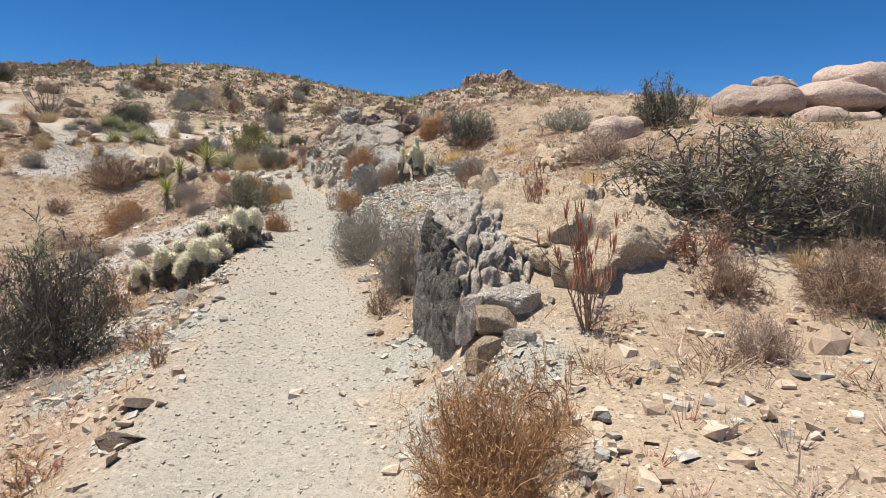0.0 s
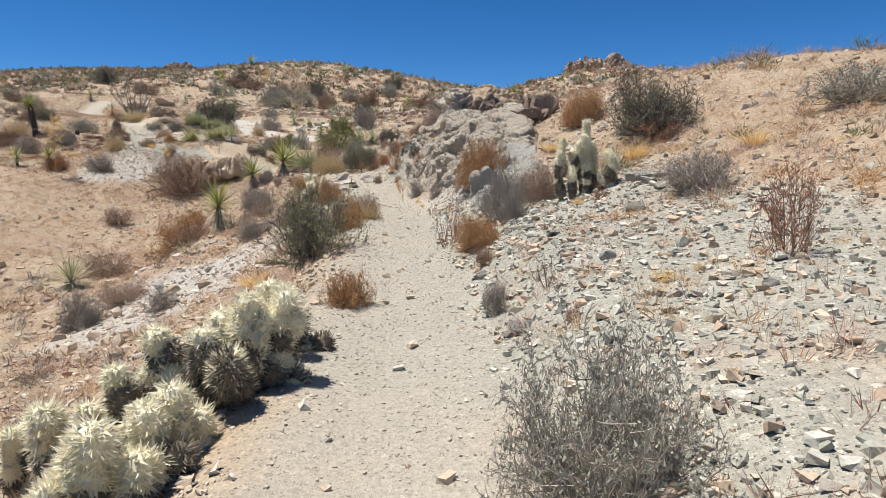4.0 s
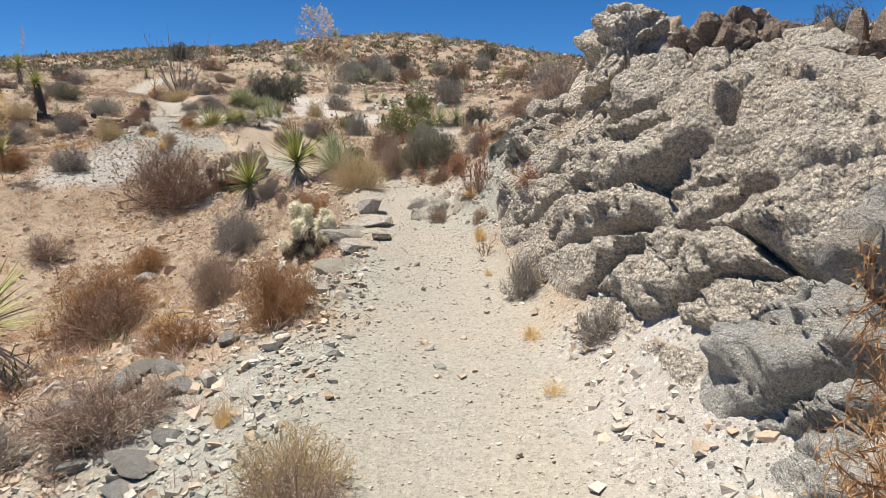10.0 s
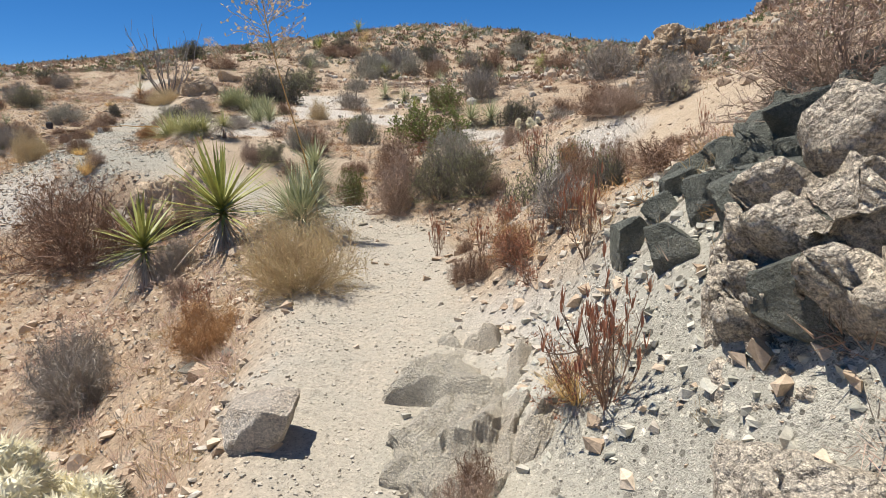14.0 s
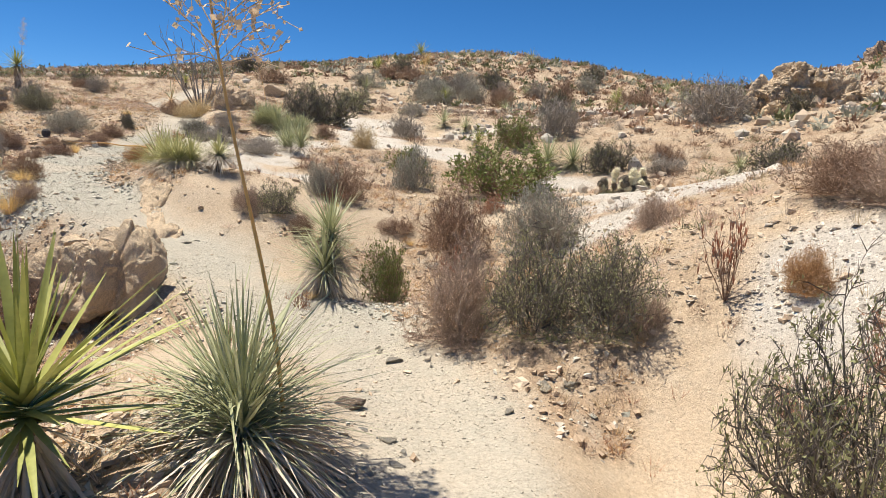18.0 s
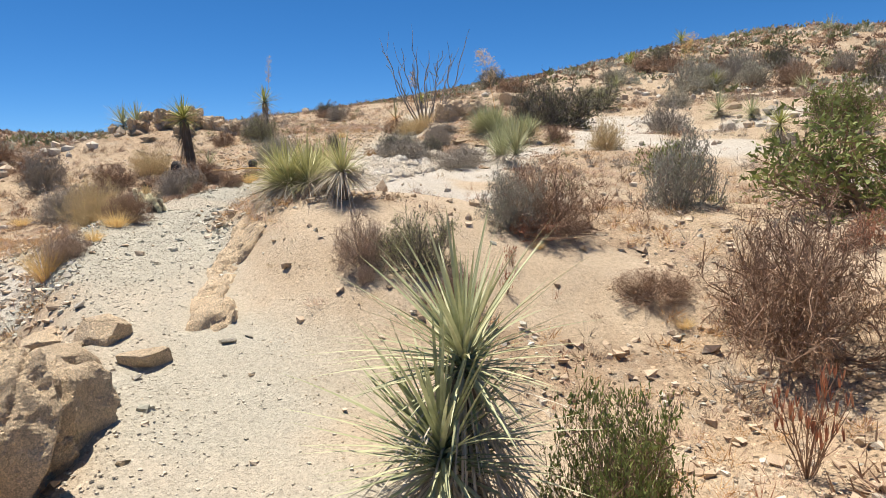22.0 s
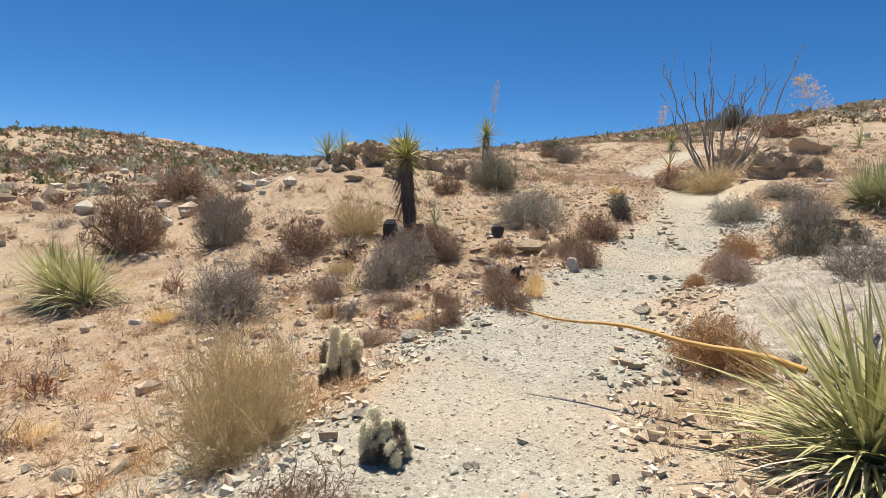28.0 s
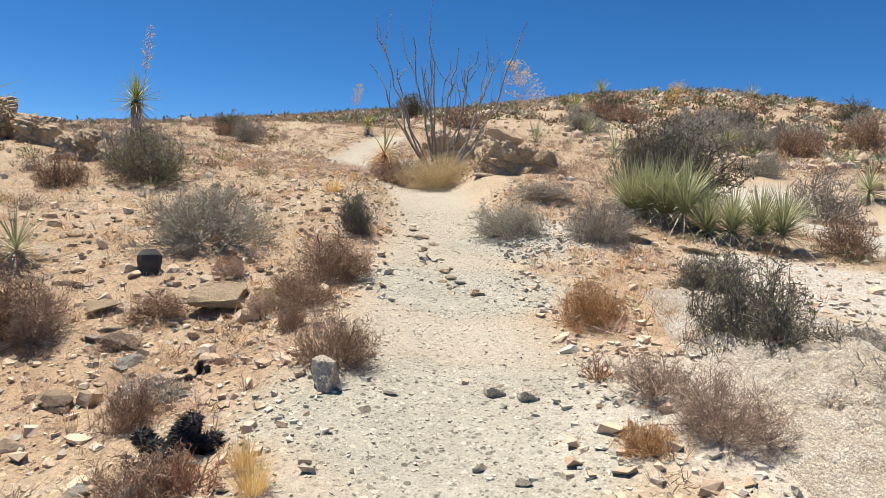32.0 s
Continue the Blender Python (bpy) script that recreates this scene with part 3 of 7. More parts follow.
def ledge_geo(seed, line, profile, step, cell, bed, bulge, crack, rough, squash=0.62, chop=0.3, calm=9.0, beds=None, knob=0.0):
    """A rock face beside a line of (x, y, rise): a sheet that climbs the profile of (out, up) from the
    ground and dips back into it, split by joints into swelling beds. Gives places, quads and grid size."""
    rng = np.random.default_rng(seed)
    line = np.array(line, float)
    run = np.concatenate([[0], np.cumsum(np.hypot(*np.diff(line[:, :2], axis=0).T))])
    nu = int(run[-1] / step) + 1
    u = np.linspace(0, run[-1], nu)
    L = np.stack([np.interp(u, run, line[:, k]) for k in range(3)], 1)
    kern = np.ones(9) / 9
    for k in range(3):
        L[:, k] = np.convolve(np.pad(L[:, k], 4, "edge"), kern, "valid")
    T = unit(np.gradient(L[:, :2], axis=0))
    out = np.stack([T[:, 1], -T[:, 0]], 1)
    prof = np.array(profile, float)
    arc = np.concatenate([[0], np.cumsum(np.hypot(*np.diff(prof, axis=0).T))])
    nv = int(arc[-1] / step) + 1
    v = np.linspace(0, arc[-1], nv)
    o, r = np.interp(v, arc, prof[:, 0]), np.interp(v, arc, prof[:, 1])
    xy = L[:, None, :2] + out[:, None] * (o[None, :, None] * (0.35 + 0.65 * L[:, None, 2:3]))
    z0 = height(L[:, 0], L[:, 1])
    z = z0[:, None] + r[None] * L[:, 2:3]
    g = height(xy[..., 0].ravel(), xy[..., 1].ravel()).reshape(z.shape)
    z = np.maximum(z, g + 0.02)
    rim = np.minimum(np.minimum(np.arange(nu)[:, None], nu - 1 - np.arange(nu)[:, None]) / 8.0, np.minimum(np.arange(nv), nv - 1 - np.arange(nv))[None] / 5.0)
    P = np.concatenate([xy, z[..., None]], -1)
    N = unit(np.cross(np.gradient(P, axis=0), np.gradient(P, axis=1)))
    N = N * np.sign(N[..., 2].sum())
    P, N = P.reshape(-1, 3), N.reshape(-1, 3)
    W = P + 0.09 * np.stack([fbm(P, 1.3, seed + s, 3) for s in (1, 2, 3)], 1)
    b = unit(np.array(bed, float))
    if beds is None:
        fold = lambda Q: Q - np.outer(Q @ b, b) * squash
    else:
        fold = lambda Q: Q * 0.8 + np.outer(Q @ b, b) * (beds - 0.8)
    pick = lambda n: P[rng.integers(0, len(P), n)] + rng.normal(size=(n, 3)) * 0.12
    area = run[-1] * arc[-1]
    big = pick(int(area / cell**2 * 1.1) + 4)
    Wf, bf = fold(W), fold(big)
    d1, d2, who = cells_of(Wf, bf)
    gap = np.clip((d2 - d1) / (0.75 * cell), 0, 1)
    sub = pick(min(500, int(area / cell**2 * 7)))
    e1, e2, whom = cells_of(Wf, fold(sub))
    lean = rng.normal(size=(len(big), 3)) * 0.16
    slope = np.clip(((W - big[who]) * lean[who]).sum(1), -cell, cell)
    ease = smooth(0, 0.3 * cell, d2 - d1)
    d = bulge * (1 - (1 - gap) ** 2.2) + (bulge * 0.7 * rng.normal(size=len(big))[who] + slope * 0.5) * ease - crack * (1 - smooth(0, 0.10 * cell, d2 - d1))
    d += chop * (bulge * 0.6 * rng.normal(size=len(sub))[whom] * smooth(0, 0.10 * cell, e2 - e1) - crack * 0.35 * (1 - smooth(0, 0.05 * cell, e2 - e1)))
    d += rough * fbm(P, 3.5, seed + 9, 5) + 0.7 * rough * fbm(P, 11.0, seed + 12, 3) - 0.5 * rough * np.abs(fbm(P, 5.0, seed + 15, 4))
    if knob:
        d += knob * fbm(P, 16.0, seed + 21, 2) + 0.6 * knob * np.abs(fbm(P, 26.0, seed + 23, 2))
    d *= (np.clip(rim, 0, 1) * (0.35 + 0.65 * smooth(0.1, 0.6, v))[None] * (1 - 0.7 * smooth(calm, calm + 0.25, v))[None]).ravel()
    P = P + N * d[:, None]
    P[:, 2] -= (0.25 * (1 - np.clip(rim, 0, 1))).ravel()
    i, j = np.meshgrid(np.arange(nu - 1), np.arange(nv - 1), indexing="ij")
    q = (i * nv + j).ravel()
    return P, np.stack([q, q + nv, q + nv + 1, q + 1], 1), who, u, v


def ledge(name, label, group, seed, line, profile, step, cell, bed, bulge, crack, rough, choose, **kw):
    """A rock face as one thing, its bands of rock as parts. choose(u, v) -> (number, material) by place along and up the face."""
    P, F, who, u, v = ledge_geo(seed, line, profile, step, cell, bed, bulge, crack, rough, **kw)
    uu, vv = np.repeat(u, len(v)), np.tile(v, len(u))
    wob = 0.25 * fbm(P, 1.5, seed + 3, 3)
    kind, mats = choose(uu + wob, vv + wob * 0.5)
    fk = kind[F[:, 0]]
    ob = new(name)
    ob.location = P.mean(0)
    for k, (m, say) in enumerate(mats):
        Fk = F[fk == k]
        if not len(Fk):
            continue
        used, back = np.unique(Fk, return_inverse=True)
        part("rock_face", (P[used] - P.mean(0), back.reshape(-1, 4)), m, ob, say, True)
    return tagged(ob, label, "rock", group)

# ---------------------------------------------------------------- the lie of the land
# centre line of the trail: x, y, z
TRAIL = np.array([
    (0.3, -4.0, -1.72), (-0.45, -0.5, -1.46), (-0.72, 2.2, -1.32), (-1.1, 4.4, -1.2), (-1.65, 6.8, -1.1), (-2.1, 9.0, -1.05),
    (-2.55, 11.0, -0.97), (-2.95, 12.8, -0.91), (-3.35, 14.6, -0.83), (-4.2, 17.4, -0.76), (-5.05, 19.2, -0.54), (-6.2, 21.4, -0.38),
    (-7.0, 23.4, -0.5), (-7.75, 24.9, -0.62), (-8.9, 25.9, -0.62), (-10.5, 26.4, -0.45), (-12.1, 26.75, -0.14), (-13.9, 27.15, 0.22),
    (-15.7, 27.7, 0.44), (-17.4, 29.0, 0.64), (-18.9, 30.8, 0.85), (-20.0, 32.6, 1.04), (-21.6, 34.9, 1.42), (-23.4, 37.3, 1.9),
    (-26.2, 39.8, 2.35), (-29.0, 41.6, 2.8), (-31.0, 43.6, 3.2), (-32.3, 47.0, 4.2),
])
# swells (+) and hollows (-): x, y, radius, height
SWELLS_NEAR = [
    (4.0, 7.0, 3.5, 0.27), (-4.0, 3.0, 2.5, -0.63), (-6.0, 8.0, 3.5, -0.41), (1.0, 10.0, 2.2, -0.18), (-0.5, 13.5, 2.0, -0.38),
    (-1.8, 16.3, 1.7, -0.48), (2.5, 16.0, 3.5, 0.8), (-7.5, 14.0, 3.0, -0.73), (-8.5, 19.0, 2.6, -0.82), (-12.5, 20.0, 4.0, -1.91),
    (-3.8, 22.5, 1.8, -0.13), (-3.5, 27.0, 3.0, -0.17), (-8.5, 23.0, 1.5, 0.17), (-6.2, 24.8, 1.4, -1.63), (-9.5, 28.5, 2.0, -1.59),
    (-13.5, 28.8, 1.5, 0.62), (-14.5, 30.5, 1.8, -0.63), (-17.5, 31.5, 1.8, -0.06), (-17.0, 26.0, 2.5, -0.34), (-13.0, 24.5, 2.2, -0.92),
]
SWELLS_SIDE = [
    (0.75, 4.3, 0.5, 0.10),
    (-6.9, 15.4, 1.3, 0.45), (-32.0, 33.5, 2.6, 0.75), (-34.5, 39.0, 3.0, 0.4),
    (-20.5, 28.5, 2.2, -0.51), (-22.5, 32.5, 2.5, -0.48), (-19.5, 36.0, 2.5, -0.4), (-12.0, 36.0, 4.0, -1.16), (-6.0, 37.0, 5.0, -1.29),
    (-18.0, 44.0, 3.0, -0.9), (-29.0, 34.0, 3.0, -0.24), (-33.0, 41.0, 4.0, -0.82), (-25.0, 25.0, 4.0, -1.06), (-18.0, 18.0, 5.0, -0.5),
    (-13.0, 8.0, 6.0, -2.64), (-26.0, 14.0, 8.0, -1.18), (8.0, 0.0, 7.0, 0.55), (10.0, 14.0, 6.0, 1.53), (0.0, 24.0, 5.0, 0.22),
    (6.0, 33.0, 9.0, 1.6), (-2.0, 47.0, 4.0, 0.07), (-10.0, 50.0, 6.0, -0.23), (-22.0, 55.0, 8.0, -0.3),
]
SWELLS_FAR = [
    (-112.0, 12.0, 16.0, 5.0), (-128.0, 28.0, 14.0, 3.0),
    (-38.0, 45.0, 7.0, 0.89), (-40.0, 28.0, 8.0, -0.38), (8.0, 60.0, 13.0, 2.13), (6.0, 76.0, 9.0, 2.59), (-15.0, 75.0, 13.0, -1.59),
    (-38.0, 75.0, 15.0, 2.88), (-30.0, 102.0, 16.0, 5.02), (-68.0, 118.0, 22.0, 5.38), (-60.0, 60.0, 22.0, -0.3), (-60.0, 15.0, 25.0, 0.62),
    (20.0, 95.0, 25.0, 4.01), (-100.0, 95.0, 35.0, 3.08), (-10.0, 140.0, 35.0, 0.35),
]
PLANE = (-1.1792, -0.0383, 0.0659)


def fine_line(P, n=6):
    """The trail's line with smooth points between its stations."""
    t = np.arange(len(P))
    m = np.gradient(P, axis=0)
    out = []
    for i in range(len(P) - 1):
        s = np.linspace(0, 1, n, endpoint=False)[:, None]
        h = (2 * s**3 - 3 * s**2 + 1) * P[i] + (s**3 - 2 * s**2 + s) * m[i] + (3 * s**2 - 2 * s**3) * P[i + 1] + (s**3 - s**2) * m[i + 1]
        out.append(h)
    return np.concatenate(out + [P[-1:]])


LINE = fine_line(TRAIL)


def to_trail(x, y):
    """Distance to the trail's middle (positive to its right), its height there, and how far along."""
    x, y = np.asarray(x, float), np.asarray(y, float)
    best, z, along = np.full(x.shape, 1e9), np.zeros(x.shape), np.zeros(x.shape)
    side = np.ones(x.shape)
    for i in range(len(LINE) - 1):
        (ax, ay, az), (bx, by, bz) = LINE[i], LINE[i + 1]
        dx, dy = bx - ax, by - ay
        k = np.clip(((x - ax) * dx + (y - ay) * dy) / (dx * dx + dy * dy), 0, 1)
        d = np.hypot(x - ax - k * dx, y - ay - k * dy)
        near = d < best
        best = np.where(near, d, best)
        z = np.where(near, az + k * (bz - az), z)
        along = np.where(near, i + k, along)
        side = np.where(near, np.sign((x - ax) * dy - (y - ay) * dx), side)
    return best, side, z, along


def smooth(a, b, v):
    t = np.clip((v - a) / (b - a), 0, 1)
    return t * t * (3 - 2 * t)


LEDGE_Y, LEDGE_X = (3.2, 3.6, 4.2, 4.8, 5.6, 6.2), (0.12, 0.06, 0.02, 0.05, 0.08, 0.12)


def height(x, y):
    """Height of the ground."""
    x, y = np.asarray(x, float), np.asarray(y, float)
    shape = x.shape
    x, y = x.ravel(), y.ravel()
    z = PLANE[0] + PLANE[1] * x + PLANE[2] * y
    for cx, cy, r, h in SWELLS_NEAR + SWELLS_SIDE + SWELLS_FAR:
        z = z + h * np.exp(-((x - cx) ** 2 + (y - cy) ** 2) / (2 * r * r))
    far = np.hypot(x + 20, y - 40)
    z = z + smooth(150, 420, far) * (-6 - z * 0.6)
    close = np.hypot(x + 14, y - 22) < 46
    d, side, tz = np.full(x.shape, 50.0), np.ones(x.shape), z.copy()
    dd, ss, zz, al = to_trail(x[close], y[close])
    d[close], side[close], tz[close] = dd, ss, zz
    # the rock bank that rises beside the trail
    bank = smooth(0.75, 1.9, d * side) * smooth(13.4, 15.0, y) * (1 - smooth(20.3, 21.6, y)) * (1 - smooth(4, 9, d))
    z = z + 0.25 * bank
    # the shelf that the upright ledge holds up
    z = z + 0.30 * smooth(-0.14, 0.03, x - np.interp(y, LEDGE_Y, LEDGE_X)) * smooth(2.9, 3.5, y) * (1 - smooth(5.0, 6.8, y)) * (1 - smooth(0.7, 2.4, x))
    P = np.stack([x, y, 0 * x], 1)
    rough = smooth(0.5, 2.0, d)
    z = z + rough * (0.16 * fbm(P, 0.35, 3, 3) + 0.06 * fbm(P, 1.6, 5, 4)) + (0.25 + 0.75 * rough) * 0.022 * fbm(P, 5.5, 8, 3)
    z = z + smooth(30, 90, np.hypot(x + 14, y - 22)) * 0.7 * fbm(P, 0.09, 11, 4)
    edge = d + 0.18 * fbm(P, 1.1, 21, 3)
    k = 1 - smooth(0.45, 1.25, edge)
    z = k * (tz + 0.05 * smooth(0.0, 0.6, d)) + (1 - k) * z
    return z.reshape(shape)

# ---------------------------------------------------------------- the ground, one sheet to the horizon
def graded(lo, hi, step, out_lo, out_hi, grow=1.13):
    """Even steps between lo and hi, growing steps out to the far ends."""
    mid = list(np.arange(lo, hi, step))
    left, right, s = [], [], step
    v = lo
    while v > out_lo:
        s *= grow
        v -= s
        left.append(v)
    v, s = mid[-1], step
    while v < out_hi:
        s *= grow
        v += s
        right.append(v)
    return np.array(left[::-1] + mid + right)


def spots(x, y, rows, seed, ragged=0.35):
    """How far places lie inside any of some ragged patches: x, y, radius."""
    P = np.stack([x, y, 0 * x], 1)
    wob = 1 + ragged * 2.2 * fbm(P, 0.9, seed, 4)
    out = np.zeros(len(x))
    for cx, cy, r in rows:
        out = np.maximum(out, 1 - smooth(0.55, 1.0, np.hypot(x - cx, y - cy) / (r * wob)))
    return out


GREY_GREEN = [(0.2, 2.6, 0.5), (-0.2, 3.6, 0.5), (-2.2, 4.4, 0.8), (-2.6, 6.0, 0.8), (-0.4, 6.6, 0.7), (-0.6, 8.6, 2.4), (-1.0, 11.2, 2.0), (-2.2, 13.2, 1.5), (-4.2, 15.0, 1.3), (-4.9, 17.2, 1.2), (-4.4, 19.6, 1.1), (-3.4, 20.6, 1.2),
              (-9.8, 26.3, 1.3), (-11.8, 26.9, 0.9), (-14.6, 27.1, 1.5), (-16.5, 28.0, 1.7), (-18.3, 29.9, 1.5), (-19.5, 31.9, 1.3), (-20.8, 33.8, 1.1), (-21.4, 35.6, 1.0)]
PALE = [(-14.3, 31.9, 1.0), (-16.0, 33.0, 1.1), (-17.0, 31.6, 1.1), (-16.4, 32.3, 1.2), (-16.7, 30.9, 0.6), (-7.6, 29.9, 0.9), (-5.3, 26.4, 0.8), (-14.6, 39.0, 1.6), (-16.5, 38.6, 1.6), (-18.0, 40.0, 1.3), (-1.9, 13.4, 1.2),
        (-20.5, 44.8, 2.6), (-16.2, 45.6, 2.4), (-17.2, 33.8, 1.9), (-15.8, 31.4, 1.6), (-18.2, 36.4, 1.7), (-17.6, 32.6, 1.4), (-6.5, 31.5, 2.2),
        (-5.0, 34.5, 2.4), (-8.0, 33.5, 1.8), (-10.5, 38.0, 1.4), (-2.4, 14.8, 1.4), (-1.9, 13.2, 1.0), (-5.2, 20.2, 1.0), 
        (-13.0, 25.2, 1.2), (-16.0, 25.5, 1.4), (-3.9, 5.5, 1.2), (-6.5, 12.5, 1.8), (-20.8, 36.2, 0.9), (-27.5, 41.5, 1.3), (-12.5, 64.0, 5.0)]
SAND = [(0.9, 3.5, 0.6), (-14.3, 31.9, 1.1), (-16.0, 33.0, 1.3), (-17.2, 33.8, 1.8), (-15.8, 31.4, 1.6), (-17.6, 32.6, 1.2), (-14.6, 39.0, 1.7), (-16.5, 38.6, 1.7), (-18.0, 40.0, 1.3), (-20.5, 44.8, 2.6), (-16.2, 45.6, 2.4),
        (-12.0, 29.3, 0.9), (-11.4, 29.1, 0.9), (-12.6, 30.2, 0.9), (-11.0, 29.9, 0.8), (-6.0, 25.3, 1.3), (-9.8, 31.4, 0.9),
        (1.1, 4.7, 1.1), (1.2, 5.9, 1.0), (2.0, 3.4, 0.7), (-6.3, 24.4, 1.7), (-5.2, 23.0, 0.9), (-10.8, 27.6, 1.6), (-12.8, 28.2, 1.5), (-13.9, 29.2, 1.0),
        (-3.0, 25.5, 2.5), (-24.0, 38.0, 1.5), (-12.2, 27.4, 1.3), (-9.3, 24.9, 1.2)]


def ground():
    gx = graded(-31.0, 5.0, 0.115, -420, 420)
    gy = graded(-2.5, 41.0, 0.115, -300, 620)
    X, Y = np.meshgrid(gx, gy)
    x, y = X.ravel(), Y.ravel()
    z = height(x, y)
    n = len(gx)
    i, j = np.meshgrid(np.arange(len(gy) - 1), np.arange(n - 1), indexing="ij")
    q = (i * n + j).ravel()
    F = np.stack([q, q + 1, q + n + 1, q + n], 1)
    near = np.hypot(x + 14, y - 22) < 46
    d = np.full(len(x), 50.0)
    al = np.zeros(len(x))
    d[near], _, _, al[near] = to_trail(x[near], y[near])
    P = np.stack([x, y, 0 * x], 1)
    worn = 1 - smooth(0.35, 0.85, d + 0.25 * fbm(P, 1.4, 31, 4))
    green = spots(x, y, GREY_GREEN, 41)
    trail = worn * (1 - 0.88 * green * smooth(16 * 6, 18 * 6, al))
    pale, sand = spots(x, y, PALE, 43), spots(x, y, SAND, 47)
    me = mesh_of("ground", np.stack([x, y, z], 1), F, M_GROUND, True,
                 (("trail", trail), ("green", green * 0.9), ("pale", pale * 0.9), ("sand", sand * 0.85)))
    return tagged(new("ground", me), "dry gravel and rust-tinted soil of a desert hillside", "ground", kind="structure")


ground()

# ---------------------------------------------------------------- plants
def at_ground(name, x, y, sink=0.02, scale=(1, 1, 1), yaw=0.0):
    ob = new(name)
    ob.matrix_basis = Matrix.LocRotScale((x, y, float(height(np.array([x]), np.array([y]))[0]) - sink), Euler((0, 0, yaw)), Vector(scale))
    return ob


def tuft_geo(seed, n, L, W, spread):
    rng = np.random.default_rng(seed)
    a = rng.uniform(0, 2 * np.pi, n)
    lean = rng.uniform(0, 1, n) ** 0.6 * spread
    D = np.stack([np.cos(a) * lean, np.sin(a) * lean, np.ones(n)], 1)
    base = np.stack([np.cos(a), np.sin(a), 0 * a], 1) * rng.uniform(0, 0.28, n)[:, None]
    return blades(D, L * rng.uniform(0.55, 1.05, n), np.full(n, W), rng.uniform(0.0, 0.3, n), rng, 3, base)


def seed_geo(seed, stems, per):
    """Stiff dry stalks that end in upright bunches of pods."""
    rng = np.random.default_rng(seed)
    a = rng.uniform(0, 2 * np.pi, stems)
    lean = rng.uniform(0.1, 1.0, stems)
    D = np.stack([np.cos(a) * lean, np.sin(a) * lean, 1.0 + 0 * a], 1)
    P0 = grown(rng, np.zeros((stems, 3)), D, rng.uniform(0.55, 1.0, stems), 6, 0.12, 0.05)
    P1 = children(rng, P0, per, 4, 0.36, 0.45, 0.12, 0.12, 0.35)
    P2 = children(rng, P0, 5, 3, 0.16, 0.9, 0.3, 0.02, 0.05)
    wood = joined([tubes(P0, 0.010 * np.linspace(1.3, 0.6, 6) * np.ones((stems, 1)), 4), tubes(P1, 0.006 * np.linspace(1.2, 0.6, 4) * np.ones((len(P1), 1))),
                   tubes(P2, 0.004 * np.ones((len(P2), 3)))])
    tips = np.concatenate([P0[:, -1], P1[:, -1]])
    pods = []
    for tip in tips:
        m = rng.integers(4, 8)
        b = rng.uniform(0, 2 * np.pi, m)
        Dp = np.stack([np.cos(b) * 0.6, np.sin(b) * 0.6, np.ones(m)], 1)
        pods.append(blades(Dp, rng.uniform(0.07, 0.13, m), np.full(m, 0.013), np.full(m, -0.25), rng, 3, np.repeat(tip[None], m, 0)))
    return wood, joined(pods)


def cholla_joints(seed, count, upright):
    """Feet, directions and lengths of the joints of a cactus one unit high and wide."""
    rng = np.random.default_rng(seed)
    live = []
    for k in range(9):
        a = k * 2.4 + rng.uniform(0, 0.8)
        out = np.array([math.cos(a), math.sin(a), 0.0])
        live.append((out * rng.uniform(0.05, 0.6 * (1 - upright)), unit(out * (1 - upright) * rng.uniform(0.2, 1.6) + np.array([0, 0, 0.6 + upright])), 0))
    S, E = [], []
    while len(S) < count and live:
        p, d, depth = live.pop(0)
        e = p + d * rng.uniform(0.13, 0.19)
        S.append(p)
        E.append(e)
        if e[2] < 0.95 and np.hypot(e[0], e[1]) < 0.95 and depth < 8:
            for _ in range(rng.choice([1, 2, 2, 2])):
                live.append((e, unit(d + rng.normal(size=3) * 1.1 + np.array([0, 0, 0.3 * upright])), depth + 1))
    S, E = np.array(S), np.array(E)
    fit = np.array([0.9 / np.quantile(np.hypot(E[:, 0], E[:, 1]), 0.95)] * 2 + [0.86 / np.quantile(E[:, 2], 0.97)])
    return list(zip(S * fit, E * fit))


JOINTS = {}


def joint_mesh(style, v):
    """One fat joint along z, one unit long, with its coat of spines."""
    if (style, v) not in JOINTS:
        rng = np.random.default_rng(40 + v)
        t = np.array([0, 0.1, 0.35, 0.7, 0.92, 1.0])
        P = np.stack([0.03 * np.sin(3 * t), 0 * t, t], 1)[None]
        flesh = tubes(P, 0.44 * np.array([[0.45, 0.85, 1.0, 0.98, 0.7, 0.05]]), 8)
        n = 340
        th, u = rng.uniform(0, 2 * np.pi, n), rng.uniform(0.02, 1.0, n)
        out = np.stack([np.cos(th), np.sin(th), (u - 0.45) * 1.3], 1)
        C = np.stack([np.cos(th), np.sin(th), 0 * u], 1) * (0.40 * np.interp(u, t, [0.45, 0.85, 1.0, 0.98, 0.7, 0.05]))[:, None] + np.stack([0 * u, 0 * u, u], 1)
        spines = slivers(C, out + 0.45 * rng.normal(size=(n, 3)), rng.uniform(0.16, 0.40, n), 0.13, rng)
        V, F = joined([(flesh[0], quads_tri(flesh[1])), spines])
        body, coat = {"young": (M_CACTUS, M_SPINE), "old": (M_SPINE_OLD, M_SPINE_OLD), "burnt": (M_CHAR, M_CHAR)}[style]
        me = mesh_of("joint", V, F, body)
        me.materials.append(coat)
        me.polygons.foreach_set("material_index", np.repeat([0, 1], [2 * len(flesh[1]), n]).astype(np.int32))
        JOINTS[style, v] = me
    return JOINTS[style, v]


